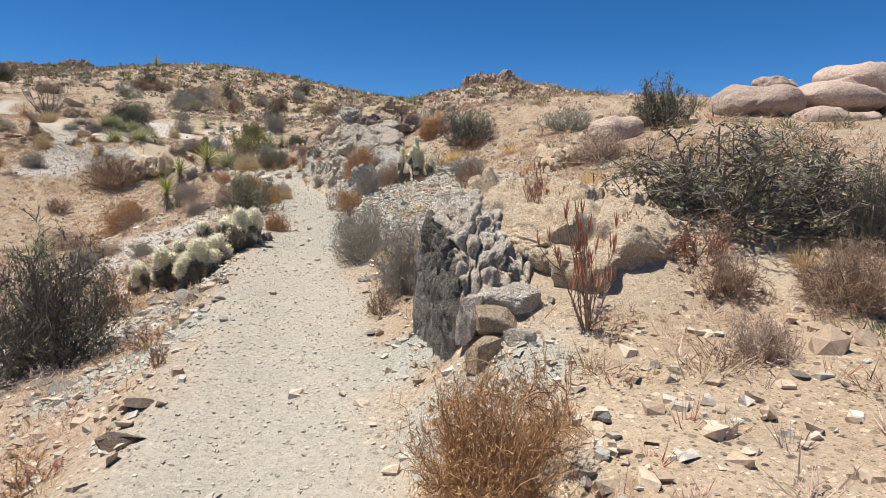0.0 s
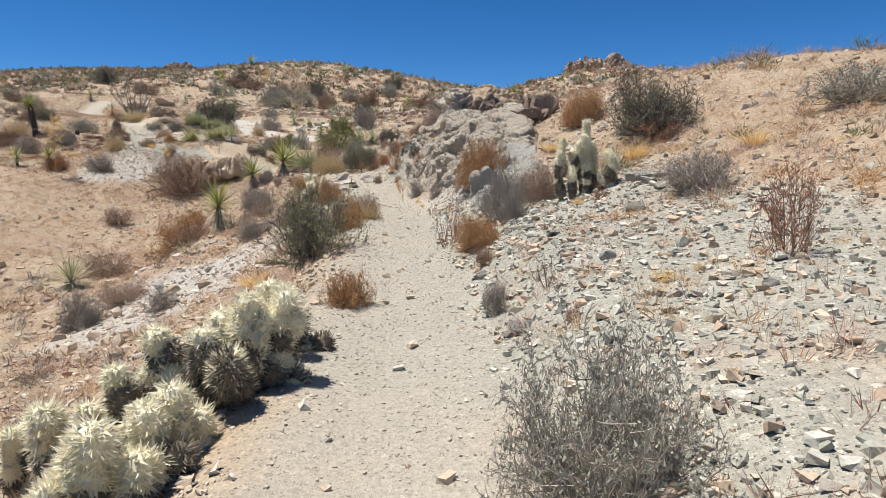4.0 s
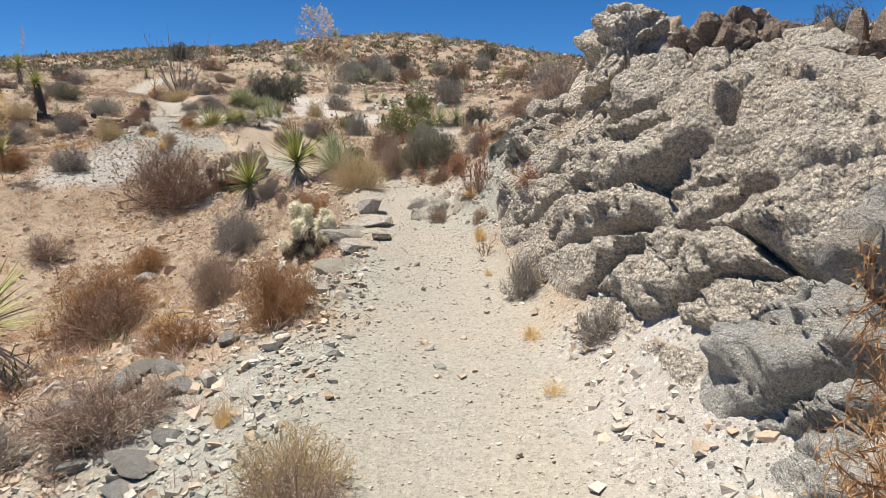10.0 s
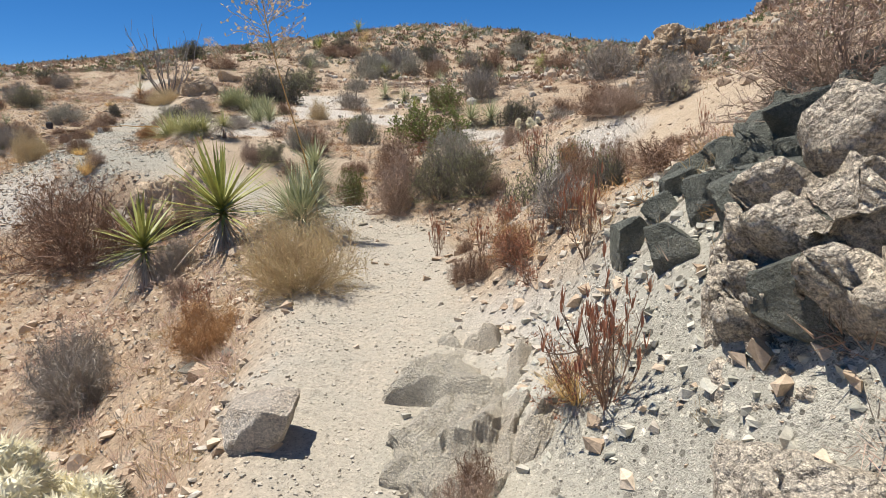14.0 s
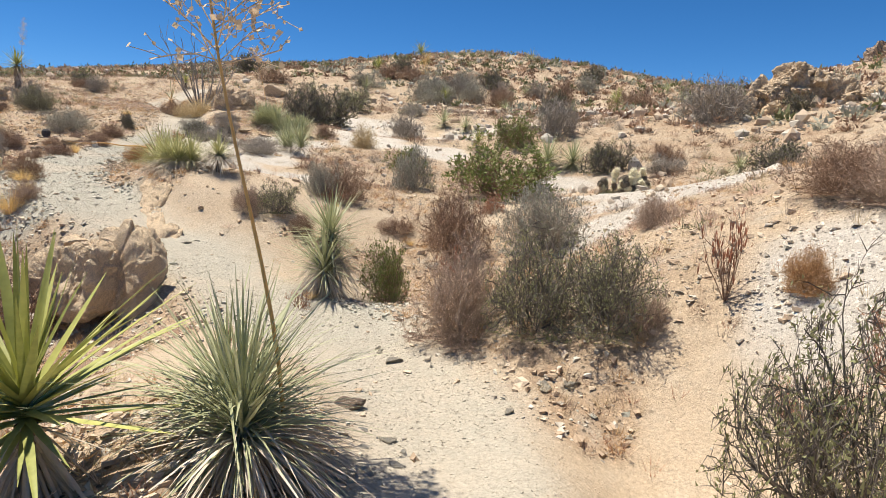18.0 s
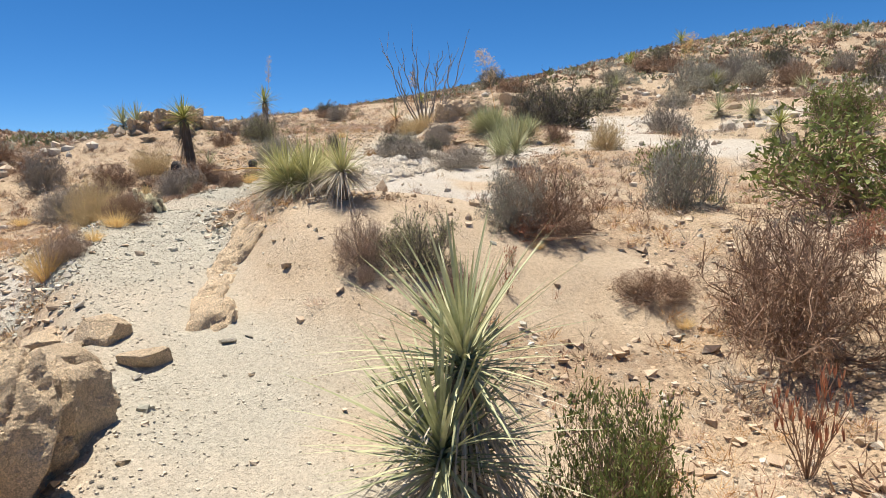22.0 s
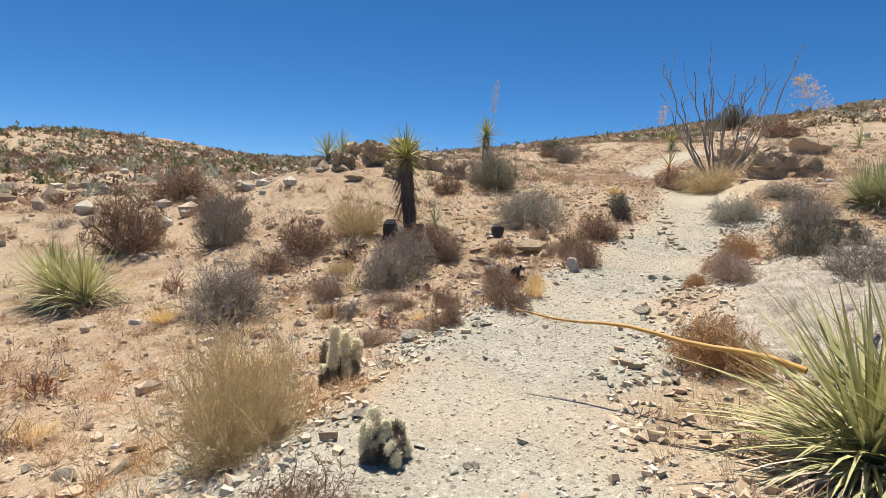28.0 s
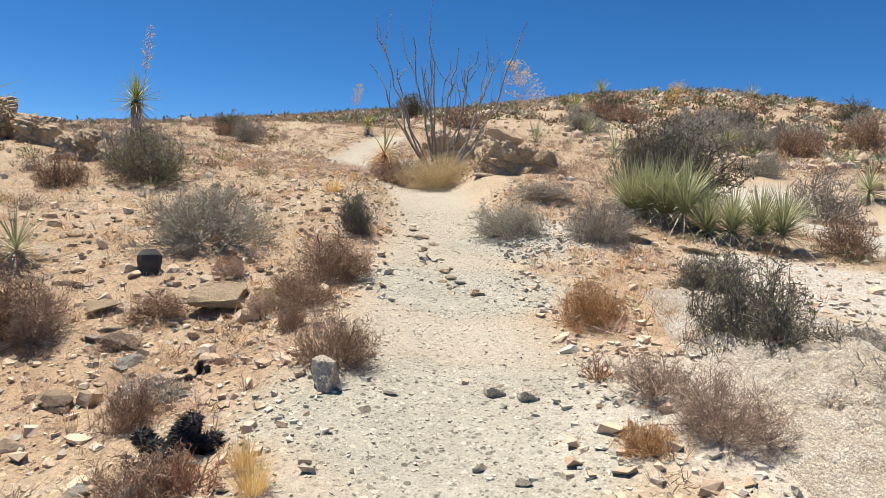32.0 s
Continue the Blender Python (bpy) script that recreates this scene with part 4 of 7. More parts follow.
def place_joints(ob, rows, size, burnt=False):
    """Fat joints of a given size, end to end along each limb."""
    span = np.array(ob.scale)
    k = 0
    for a, b in rows:
        way = (b - a) * span
        n = max(1, round(float(np.linalg.norm(way)) / (0.8 * size)))
        for i in range(n):
            p, k = a + (b - a) * (i / n), k + 1
            style = "burnt" if burnt else "old" if p[2] < 0.16 + 0.16 * (k % 3) else "young"
            piece = new("joint", joint_mesh(style, k % 3))
            m = Matrix.Diagonal((1 / span[0], 1 / span[1], 1 / span[2], 1)) @ Vector(way).to_track_quat("Z", "Y").to_matrix().to_4x4() @ Matrix.Rotation(k * 1.3, 4, "Z") @ Matrix.Scale(size * (0.85 + 0.1 * (k % 4)), 4)
            m.translation = Vector(p)
            piece.matrix_basis = m
            piece.parent = ob


CACHE = {}


SHRUBS = {  # twigs, leaves, stems, side shoots, twig size, leaf count, leaf size, leaf width, wander, lift
    "dark": (M_TWIG_DARK, M_LEAF_DARK, 26, (7, 5, 7), 0.0078, 4200, 0.030, 0.40, 0.32, 0.05),
    "olive": (M_TWIG_DARK, M_LEAF_OLIVE, 24, (7, 5, 7), 0.0062, 6400, 0.034, 0.28, 0.28, 0.05),
    "grey": (M_TWIG_GREY, M_TWIG_GREY, 28, (7, 6, 8), 0.0066, 900, 0.024, 0.35, 0.30, 0.04),
    "sage": (M_TWIG_GREY, M_LEAF_SAGE, 26, (7, 5, 6), 0.0056, 8000, 0.040, 0.22, 0.22, 0.07),
    "green": (M_TWIG_BROWN, M_LEAF_GREEN, 24, (7, 5, 5), 0.0052, 10000, 0.046, 0.26, 0.26, 0.06),
    "orange": (M_TWIG_RUST, M_DRY_ORANGE, 34, (8, 6, 7), 0.0054, 9000, 0.040, 0.15, 0.30, 0.03),
    "brown": (M_TWIG_BROWN, M_DRY_BROWN, 28, (7, 6, 7), 0.0060, 4600, 0.028, 0.22, 0.28, 0.04),
    "pink": (M_TWIG_ROSE, M_DRY_PINK, 32, (7, 6, 7), 0.0050, 5200, 0.020, 0.36, 0.25, 0.05),
    "red": (M_TWIG_BROWN, M_DRY_RED, 12, (5, 4, 4), 0.0090, 1600, 0.055, 0.18, 0.24, 0.07),
    "rust": (M_TWIG_BROWN, M_DRY_RED, 24, (7, 5, 6), 0.0055, 6400, 0.050, 0.18, 0.26, 0.03),
    "straw": (M_DRY_TAN, M_DRY_OLIVE, 80, (6, 4, 5), 0.0036, 6000, 0.042, 0.10, 0.14, 0.05),
    "stalks": (M_TWIG_BROWN, M_DRY_PINK, 9, (4, 2, 2), 0.0095, 240, 0.030, 0.30, 0.16, 0.10),
}


def shrub_parts(kind, v, grade):
    """Meshes of one variant of a kind: (part name, mesh, label). grade: 0 near, 1 small, 2 far off."""
    if (kind, v, grade) in CACHE:
        return CACHE[kind, v, grade]
    s = 100 * v + sum(map(ord, kind))
    rows = []
    if kind in SHRUBS:
        wood_m, leaf_m, stems, per, twig, ln, ls, lw, wander, lift = SHRUBS[kind]
        if grade:
            stems, per = max(6, int(stems * 0.7)), (per[0], max(2, per[1] - 1), max(2, per[2] - 1))
            twig, ln, ls = twig * 1.7, int(ln * 0.55), ls * 1.4
        wood, leaves = shrub_geo(s, stems, per, twig, ln, ls, lw, wander, lift)
        rows.append(("twig_crown", mesh_of("twig_crown", *wood, wood_m), ""))
        rows.append(("foliage", mesh_of("foliage", *leaves, leaf_m), ""))
    elif kind == "gold":
        rows.append(("blade_tuft", mesh_of("blade_tuft", *tuft_geo(s, 150 if grade == 2 else 260, 1.05, 0.011 if grade == 2 else 0.007, 1.3), M_DRY_GOLD), ""))
    elif kind == "seeds":
        wood, pods = seed_geo(s, 13, 3)
        rows.append(("stalk_fan", mesh_of("stalk_fan", *wood, M_TWIG_BROWN), ""))
        rows.append(("seed_crown", mesh_of("seed_crown", *pods, M_DRY_RED), "dry reddish seed pods"))
    CACHE[kind, v, grade] = rows
    return rows


KINDS = {
    "dark": ("desert_shrub", "dark twiggy desert shrub with sparse olive leaves on gravel", "shrub"),
    "olive": ("green_shrub", "loose dark green desert shrub rooted in dry soil", "shrub"),
    "grey": ("grey_shrub", "leafless silver-grey twiggy shrub on stony ground", "shrub"),
    "sage": ("sage_shrub", "grey-green leafy sage shrub on the dry slope", "shrub"),
    "green": ("leafy_shrub", "bright green leafy shrub among dry brush", "shrub"),
    "orange": ("rust_bush", "rounded rust-orange dried bush on gravel", "bush"),
    "brown": ("brown_bush", "low brown dry bush with thin twigs", "bush"),
    "pink": ("pale_bush", "pinkish-tan dry bush with fine twigs", "bush"),
    "red": ("red_weed", "sparse reddish dry weed growing between stones", "weed"),
    "rust": ("red_bush", "low brick-red dried bush on sandy soil", "bush"),
    "straw": ("straw_bush", "straw-coloured bush of fine upright stems", "bush"),
    "gold": ("grass_tuft", "small golden tuft of dry grass", "grass"),
    "stalks": ("dry_weed", "thin bare weed stalks standing in gravel", "weed"),
    "seeds": ("seed_weed", "dry weed with upright bunches of brown pods", "weed"),
    "cholla": ("cholla_cactus", "low spreading cholla cactus with dense pale spines", "cactus"),
    "cholla_tall": ("cholla_cactus", "upright jointed cholla cactus with pale spiny arms", "cactus"),
}
COUNT = {}


def plant(kind, x, y, r, h, say=""):
    """A bush of radius r and height h on the ground at x, y."""
    k = COUNT[kind] = COUNT.get(kind, -1) + 1
    name, label, category = KINDS[kind]
    ob = at_ground(name, x, y, 0.03 * h + 0.02, (r * 1.05, r * 1.05, h), (k * 2.399 + x) % 6.28)
    grade = 2 if to_trail(np.array([x]), np.array([y]))[0][0] > 4.5 else 1 if max(r, h) < 0.3 else 0
    if kind in ("cholla", "cholla_tall"):
        place_joints(ob, cholla_joints(k % 3 + 5, 58 if kind == "cholla" else 46, 0.05), min(0.13 if kind == "cholla" else 0.09, 0.3 * r + 0.02))
        return tagged(ob, say or label, category, name.replace("_", " ") + "s")
    first = None
    for pn, me, lb in shrub_parts(kind, k % 3 if kind not in ("straw", "rust") else k % 2, grade):
        piece = part(pn, me, None, first if first and pn == "seed_crown" else ob, lb)
        first = first or piece
        if pn == "seed_crown":
            tagged(piece, kind="stuff")
    return tagged(ob, say or label, category, name.replace("_", " ") + "s")


# ---------------------------------------------------------------- yuccas and their kin
def rosette_dirs(rng, n, top, low, bias=1.0):
    t = (np.arange(n) + rng.uniform(0, 1, n)) / n
    el = np.radians(np.minimum(top + (low - top) * t**bias + rng.normal(size=n) * 8, 89))
    az = np.arange(n) * 2.39996 + rng.normal(size=n) * 0.45
    return np.stack([np.cos(az) * np.cos(el), np.sin(az) * np.cos(el), np.sin(el)], 1), t


LEAF = {}


def leaf_mesh(style, bend):
    key = style, bend
    if key not in LEAF:
        w, m = {"broad": (0.030, M_YUCCA), "thin": (0.0125, M_NOLINA), "grey": (0.0175, M_NOLINA), "yellow": (0.016, M_YUCCA_PALE)}[style]
        LEAF[key] = mesh_of("leaf", *blades(np.array([[0, 1.0, 0]]), np.ones(1), np.array([w]), np.array([bend]), np.random.default_rng(1), 6), m, True)
    return LEAF[key]


def leaf_objects(parent, D, L, style, bends, base, wide=1.0):
    for d, l, b, p in zip(D, L, bends, base):
        d = Vector(d)
        x = d.cross(Vector((0, 0, 1))).normalized()
        z = x.cross(d)
        ob = new("leaf", leaf_mesh(style, float(b)))
        m = Matrix((x * l * wide, d * l, z * l)).transposed().to_4x4()
        m.translation = Vector(p)
        ob.matrix_basis = m
        ob.parent = parent


def yucca(x, y, L, trunk=0.0, style="broad", leaves=70, fill=0, skirt=60, near=True, top=86, low=-35, hang=(4, -62), seed=0, lean=(0, 0), say="", droop=0.12, heads=((0, 0),), old=None, name="yucca_plant"):
    """Rosettes of stiff pointed leaves, over a skirt of dead ones, on a trunk of any height."""
    rng = np.random.default_rng(900 + seed)
    ob = at_ground(name, x, y, 0.04)
    mat, w = {"broad": (M_YUCCA, 0.024), "thin": (M_NOLINA, 0.0125), "grey": (M_NOLINA, 0.017), "yellow": (M_YUCCA_PALE, 0.016)}[style]
    crown0 = np.array([lean[0], lean[1], trunk + 0.06])
    stem = ob
    if trunk > 0.15:
        P = np.linspace([0, 0, -0.1], crown0, 6)[None] + np.array([0, 0, 0])
        stem = part("trunk", tubes(P, np.full((1, 6), 0.045 if trunk < 0.45 else 0.07 if trunk < 0.8 else 0.12), 9), M_DEAD_DARK, ob, "dark fibrous trunk", True)
    for head in heads:
        crown = crown0 + np.array([*head, 0.0][:3])
        D, t = rosette_dirs(rng, leaves, top, low, 0.72)
        ln = L * rng.uniform(0.68, 1.08, leaves) * (0.72 + 0.28 * np.sin(np.pi * np.clip(t + 0.15, 0, 1)))
        base = crown + np.array([0, 0, 0.10]) * (1 - t[:, None]) * (L / 0.6)
        bends = np.round(droop * rng.choice([0, 0.5, 1, 1.6], leaves) * (0.3 + t), 1)
        if near:
            leaf_objects(ob, D, ln, style, bends, base)
        else:
            part("leaf_crown", blades(D, ln, w * ln, bends, rng, 4, base), mat, ob)
        if fill:
            D, t = rosette_dirs(rng, fill, top, low, 0.72)
            ln = L * rng.uniform(0.55, 0.98, fill)
            part("inner_leaf_crown", blades(D, ln, w * ln, droop * rng.uniform(0, 1.3, fill), rng, 4, crown + 0 * D), mat, ob)
        if skirt:
            n = int(skirt * (1.6 if trunk >= 0.3 else 1.0))
            ln = L * rng.uniform(0.5, 0.95, n)
            if trunk < 0.3:
                D, t = rosette_dirs(rng, n, 30, -20, 0.8)
                base = crown + np.array([0, 0, 0.02]) + 0 * D
                bn = rng.uniform(0.2, 0.75, n)
            else:
                D, t = rosette_dirs(rng, n, hang[0], hang[1], 0.8)
                base = np.array([0, 0, 0.04]) + (crown - np.array([0, 0, 0.04])) * rng.uniform(0.5, 1.08, n)[:, None]
                bn = rng.uniform(0.15, 0.8, n)
                ln = ln * rng.uniform(0.55, 1.0, n)
                ln = np.minimum(ln, base[:, 2] / np.maximum(-D[:, 2], 0.2) * 1.1)
            skirt_ob = part("dead_skirt", blades(D, ln, w * 0.9 * ln, bn, rng, 4, base), old or M_DEAD_LEAF, stem, "bleached dead leaves hanging down")
            tagged(skirt_ob, kind="stuff")
    return tagged(ob, say or "yellow-green yucca with stiff pointed leaves on gravel", "yucca", "yuccas")


def flower_stalk(x, y, h, lean=(0.0, 0.0), fluff=0.35, reach=0.3, material=None, base_z=0.0, seed=0, say="", twist=0.0, name="flower_stalk"):
    """A tall dry flowering stem with a plume of side branches."""
    rng = np.random.default_rng(700 + seed)
    ob = at_ground(name, x, y, 0.05 - base_z)
    t = np.linspace(0, 1, 14)
    P = np.stack([lean[0] * t**1.3 + twist * np.sin(t * 7) * 0.02, lean[1] * t**1.3 + twist * np.cos(t * 6) * 0.02, h * t], 1)
    part("stem", tubes(P[None], (min(0.006 * h, 0.012) * np.linspace(1.0, 0.35, 14))[None], 6), M_STALK, ob, "golden dry stem", True)
    n = int(46 + 30 * fluff)
    tt = rng.uniform(1 - fluff, 1.0, n)
    start = np.stack([np.interp(tt, t, P[:, k]) for k in range(3)], 1)
    a = rng.uniform(0, 2 * np.pi, n)
    D = np.stack([np.cos(a), np.sin(a), rng.uniform(0.1, 0.9, n)], 1)
    L = reach * (0.35 + 0.65 * np.sin(np.pi * np.clip((tt - 1 + fluff) / fluff * 0.85 + 0.12, 0, 1)))
    B = grown(rng, start, D, L, 4, 0.15, 0.08)
    C = children(rng, B, 6, 3, reach * 0.28, 0.9, 0.3, 0.0, 0.25)
    pods = leaflets(np.concatenate([B[:, -1], C[:, -1], C[:, 1]]), rng.normal(size=(len(B) + 2 * len(C), 3)) + np.array([0, 0, 0.4]), reach * 0.075, 0.4, rng)
    plume = part("branchlet_plume", joined([tubes(B, h * 0.0012 * np.ones((n, 4))), tubes(C, h * 0.0007 * np.ones((len(C), 3)))]), material or M_PANICLE, ob)
    tagged(part("seed_crown", pods, material or M_PANICLE, plume), kind="stuff")
    return tagged(ob, say or "dry golden flower stalk with feathery seed branches", "flower stalk", "flower stalks")


def ocotillo(x, y):
    rng = np.random.default_rng(77)
    ob = at_ground("ocotillo", x, y, 0.05)
    right, ahead = np.array([0.79, 0.61, 0]), np.array([-0.61, 0.79, 0])
    wands = [(-1.45, 2.6, 2), (-1.25, 2.95, 0), (-0.95, 2.3, 1), (-0.75, 2.8, -1), (-0.5, 2.4, 0.4), (-0.3, 3.1, -0.6), (-0.1, 2.3, 1.1), (0.15, 2.75, -0.9),
             (0.4, 2.4, 0.5), (0.7, 2.7, -0.4), (0.95, 2.2, 0.7), (1.3, 2.6, 0.2), (1.85, 3.55, 0.0), (1.1, 1.6, -0.8), (-0.9, 1.6, 0.9), (0.1, 1.9, 0.2), (0.55, 1.8, -1.2), (-0.5, 2.0, -1.4)]
    for across, up, depth in wands:
        t = np.linspace(0, 1, 15)
        P = np.outer(t**0.75 * across, right) + np.outer(t * depth * 0.35, ahead) + np.outer(up * t**1.12, np.array([0, 0, 1.0]))
        P += (np.cumsum(rng.normal(size=(15, 3)) * np.array([0.055, 0.055, 0.02]), 0)) * t[:, None]
        stem = tubes(P[None], 0.021 * np.linspace(1.3, 0.4, 15)[None], 6)
        m = int(rng.integers(1, 4))
        B = children(rng, P[None], m, 7, 0.85, 0.35, 0.16, 0.25, 0.35)
        twigs = children(rng, P[None, 6:], 34, 2, 0.05, 1.2, 0.1, 0.0, 0.0)
        part("wand", joined([stem, tubes(B, 0.012 * np.linspace(1, 0.4, 7) * np.ones((m, 1)), 5), tubes(twigs, 0.003 * np.ones((34, 2)))]), M_OCOTILLO, ob)
    return tagged(ob, "bare grey ocotillo with long crooked wands fanning upward", "ocotillo")

# ---------------------------------------------------------------- rocks
def rock(name, x, y, z, size, material, seed, yaw=0.0, tilt=0.0, roll=0.0, label="", n=36, category="rock", group="", **kw):
    """A broken rock mass whose middle stands z over the ground there. size: half sizes."""
    V, F = block_geo(seed, size, 10) if name in ("rock_block", "rock_slab", "stone_block", "rough_block") else crag_geo(seed, size, n, **kw)
    V = turned(V, radians(yaw), radians(tilt), radians(roll))
    g = float(height(np.array([x]), np.array([y]))[0])
    if name == "rock_outcrop":
        # a jointed mass: its blocks are parts
        ob = new(name)
        mid = V[F].mean(1)
        hubs = mid[np.random.default_rng(seed + 500).integers(0, len(mid), 5)]
        who = cells_of(mid, hubs)[2]
        for k in range(5):
            if (who == k).any():
                used, back = np.unique(F[who == k], return_inverse=True)
                part("block", (V[used], back.reshape(-1, 4)), material, ob)
    else:
        ob = new(name, mesh_of(name, V, F, material, False))
    ob.location = (x, y, g + z)
    return tagged(ob, label, category, group)


CRAG = dict(category="rock", group="trailside outcrop")
def granite_bands(u, v):
    kind = np.where(u < 2.6, 0, np.where(u > 7.9, 2, 1))
    return kind, ((M_ROCK_WHITE, "pale splintered rock of a ledge"), (M_ROCK, "coarse grey granite in swelling beds"), (M_SCHIST, "dark grey-green schist"))


ledge("rock_outcrop", "coarse grey granite outcrop in swelling cracked beds beside the trail", "trailside outcrop", 11,
      [(-1.75, 12.4, 0.12), (-1.95, 13.2, 0.33), (-2.2, 14.2, 0.5), (-2.5, 15.1, 0.78), (-2.78, 16.0, 1.05), (-3.2, 16.9, 1.4), (-3.4, 17.35, 1.42), (-3.6, 17.75, 1.2), (-3.9, 18.5, 0.8), (-4.1, 19.4, 0.45),
       (-4.05, 20.2, 0.36), (-3.9, 21.0, 0.24), (-3.7, 21.6, 0.12)],
      [(-0.06, -0.1), (0.02, 0.08), (0.32, 0.68), (0.50, 0.92), (0.85, 1.08), (1.25, 1.2), (1.6, 1.24), (1.85, 1.0)], 0.021, 0.50, (-0.35, 0.18, 0.92), 0.075, 0.20, 0.085, granite_bands, chop=0.7, calm=1.75, beds=2.6, knob=0.05)
rock("rock_outcrop", -2.85, 18.7, 0.2, (0.36, 0.42, 0.78), M_ROCK, 17, 20, -6, 10, "tall knobbly granite head of the outcrop", 70, cell=0.32, crack=0.06, step=0.05, rough=0.07, **CRAG)
rock("rock_outcrop", -2.05, 17.85, 0.30, (0.42, 0.42, 0.36), M_ROCK_BROWN, 14, 30, 0, 12, "dark brown varnished rock crowning the outcrop", 48,
     cell=0.26, crack=0.07, step=0.09, rough=0.06, **CRAG)
rock("rock_outcrop", -1.25, 17.6, 0.05, (0.5, 0.45, 0.28), M_ROCK_BROWN, 16, -20, 0, 0, "dark shattered rock on the outcrop's crest", 40, cell=0.3, crack=0.1, step=0.12, **CRAG)
# blocks of dark schist that break out of the bank
_r = np.random.default_rng(61)
for k in range(46):
    row, f = k % 4, (k // 4) / 11.0
    bx = -4.35 + 0.75 * f + 0.17 * row + _r.normal() * 0.04
    by = 20.35 + 0.85 * f - 0.35 * row * (1 - f) + _r.normal() * 0.05
    w = _r.uniform(0.06, 0.13)
    rock("rock_block", bx, by, 0.02 + 0.02 * row, (w, w * _r.uniform(0.6, 0.9), w * _r.uniform(0.7, 1.1)), M_SCHIST, 300 + k, _r.uniform(-30, 30), 0, _r.uniform(-30, -5), "dark grey-green block of schist in the bank",
         9, "rock", "schist blocks", cell=0.16, crack=0.004, step=0.006, rough=0.012, power=5)
rock("rock_outcrop", -2.35, 21.3, 0.2, (0.7, 0.9, 0.5), M_ROCK_TAN, 19, 40, 0, 0, "tan weathered knob above the bank", 40, cell=0.4, crack=0.08, step=0.08, **CRAG)
# bedrock worn bare in the tread, and slabs along its lower edge
rock("bedrock_hump", -5.0, 20.0, -0.09, (0.36, 0.75, 0.15), M_BEDROCK, 44, 18, 3, 0, "cracked grey-green bedrock showing through the trail", 40, "rock", "", cell=0.3, crack=0.02, step=0.018, rough=0.022, power=2.6)
for k, (bx, by, bz, sx, sy, sz, yw, ti, ro) in enumerate([(-5.50, 18.35, 0.04, 0.28, 0.16, 0.07, 40, 12, 16), (-5.78, 19.45, 0.05, 0.13, 0.11, 0.14, 20, 6, 10), (-5.47, 18.85, 0.02, 0.20, 0.15, 0.05, 5, 8, -6),
                                                          (-5.12, 17.40, -0.02, 0.24, 0.17, 0.06, 15, 3, 4), (-5.28, 17.95, 0.02, 0.20, 0.13, 0.06, 60, 12, 10), (-5.62, 18.75, 0.01, 0.17, 0.12, 0.07, -20, -10, 20),
                                                          (-5.15, 18.35, 0.01, 0.12, 0.10, 0.05, 70, 0, 8), (-5.0, 16.75, 0.0, 0.18, 0.14, 0.05, 30, 6, 6)]):
    rock("rock_slab", bx, by, bz, (sx, sy, sz), M_ROCK_PALE if k % 3 else M_BEDROCK, 350 + k, yw, ti, ro, "pale tilted slab of rock on the trail's lower edge", 18, "rock", "edge slabs", cell=0.25, crack=0.008, step=0.012, rough=0.02, power=6)

# the upright ledge at the start: dark schist on edge below tan rock
def ledge_bands(u, v):
    return np.where(v < 0.80, 0, 1), ((M_ROCK_BLACK, "dark fluted schist standing on edge"), (M_ROCK_PALE, "pale cap of rock"))


ledge("schist_ledge", "dark upright schist ledge under pale crumbling rock", "upright ledge", 30,
      [(0.08, 3.12, 0.4), (0.05, 3.3, 0.7), (0.0, 3.55, 0.92), (-0.08, 3.9, 1.06), (-0.11, 4.3, 1.1), (-0.09, 4.65, 0.9), (-0.04, 4.95, 0.45)],
      [(-0.10, -0.15), (-0.08, 0.0), (-0.03, 0.3), (0.03, 0.58), (0.10, 0.69), (0.26, 0.70), (0.46, 0.62), (0.6, 0.4)], 0.011, 0.085, (0.12, 0.05, 1.0), 0.032, 0.075, 0.022, ledge_bands, squash=0.90, chop=0.9, calm=1.3, knob=0.008)
for k, (bx, by, bz, sx, sy, sz, yw, mat) in enumerate([
        (0.15, 3.45, -0.57, 0.08, 0.07, 0.045, 12, 1), (0.18, 3.38, -0.66, 0.10, 0.07, 0.04, -5, 0), (0.19, 3.22, -0.72, 0.10, 0.08, 0.06, 8, 1), (0.07, 3.10, -0.83, 0.05, 0.06, 0.09, -10, 1),
        (0.21, 3.06, -0.80, 0.09, 0.08, 0.05, 4, 0), (0.10, 3.25, -0.74, 0.06, 0.06, 0.07, 0, 0), (0.31, 3.15, -0.69, 0.09, 0.08, 0.05, 30, 1), (0.12, 2.92, -0.95, 0.07, 0.06, 0.07, 40, 0),
        (0.34, 2.95, -0.86, 0.08, 0.06, 0.05, 10, 1), (0.14, 3.58, -0.50, 0.08, 0.08, 0.04, 14, 0), (0.12, 3.74, -0.43, 0.07, 0.07, 0.04, 20, 1), (0.30, 3.38, -0.60, 0.08, 0.07, 0.05, 50, 0)]):
    bz -= float(height(np.array([bx + 0.03]), np.array([by]))[0])
    rock("rock_block", bx + 0.07, by + 0.02, bz - 0.03, (sx * 1.2, sy * 1.1, sz * 1.35), (M_ROCK_TAN, M_ROCK_PALE)[mat], 30 + k, yw, 0, 4 - 3 * (k % 4), ("tan block stacked on a schist ledge", "whitish block stacked on a schist ledge")[mat],
         14, "rock", "ledge blocks", cell=0.14, crack=0.008, step=0.008, rough=0.016, power=6)

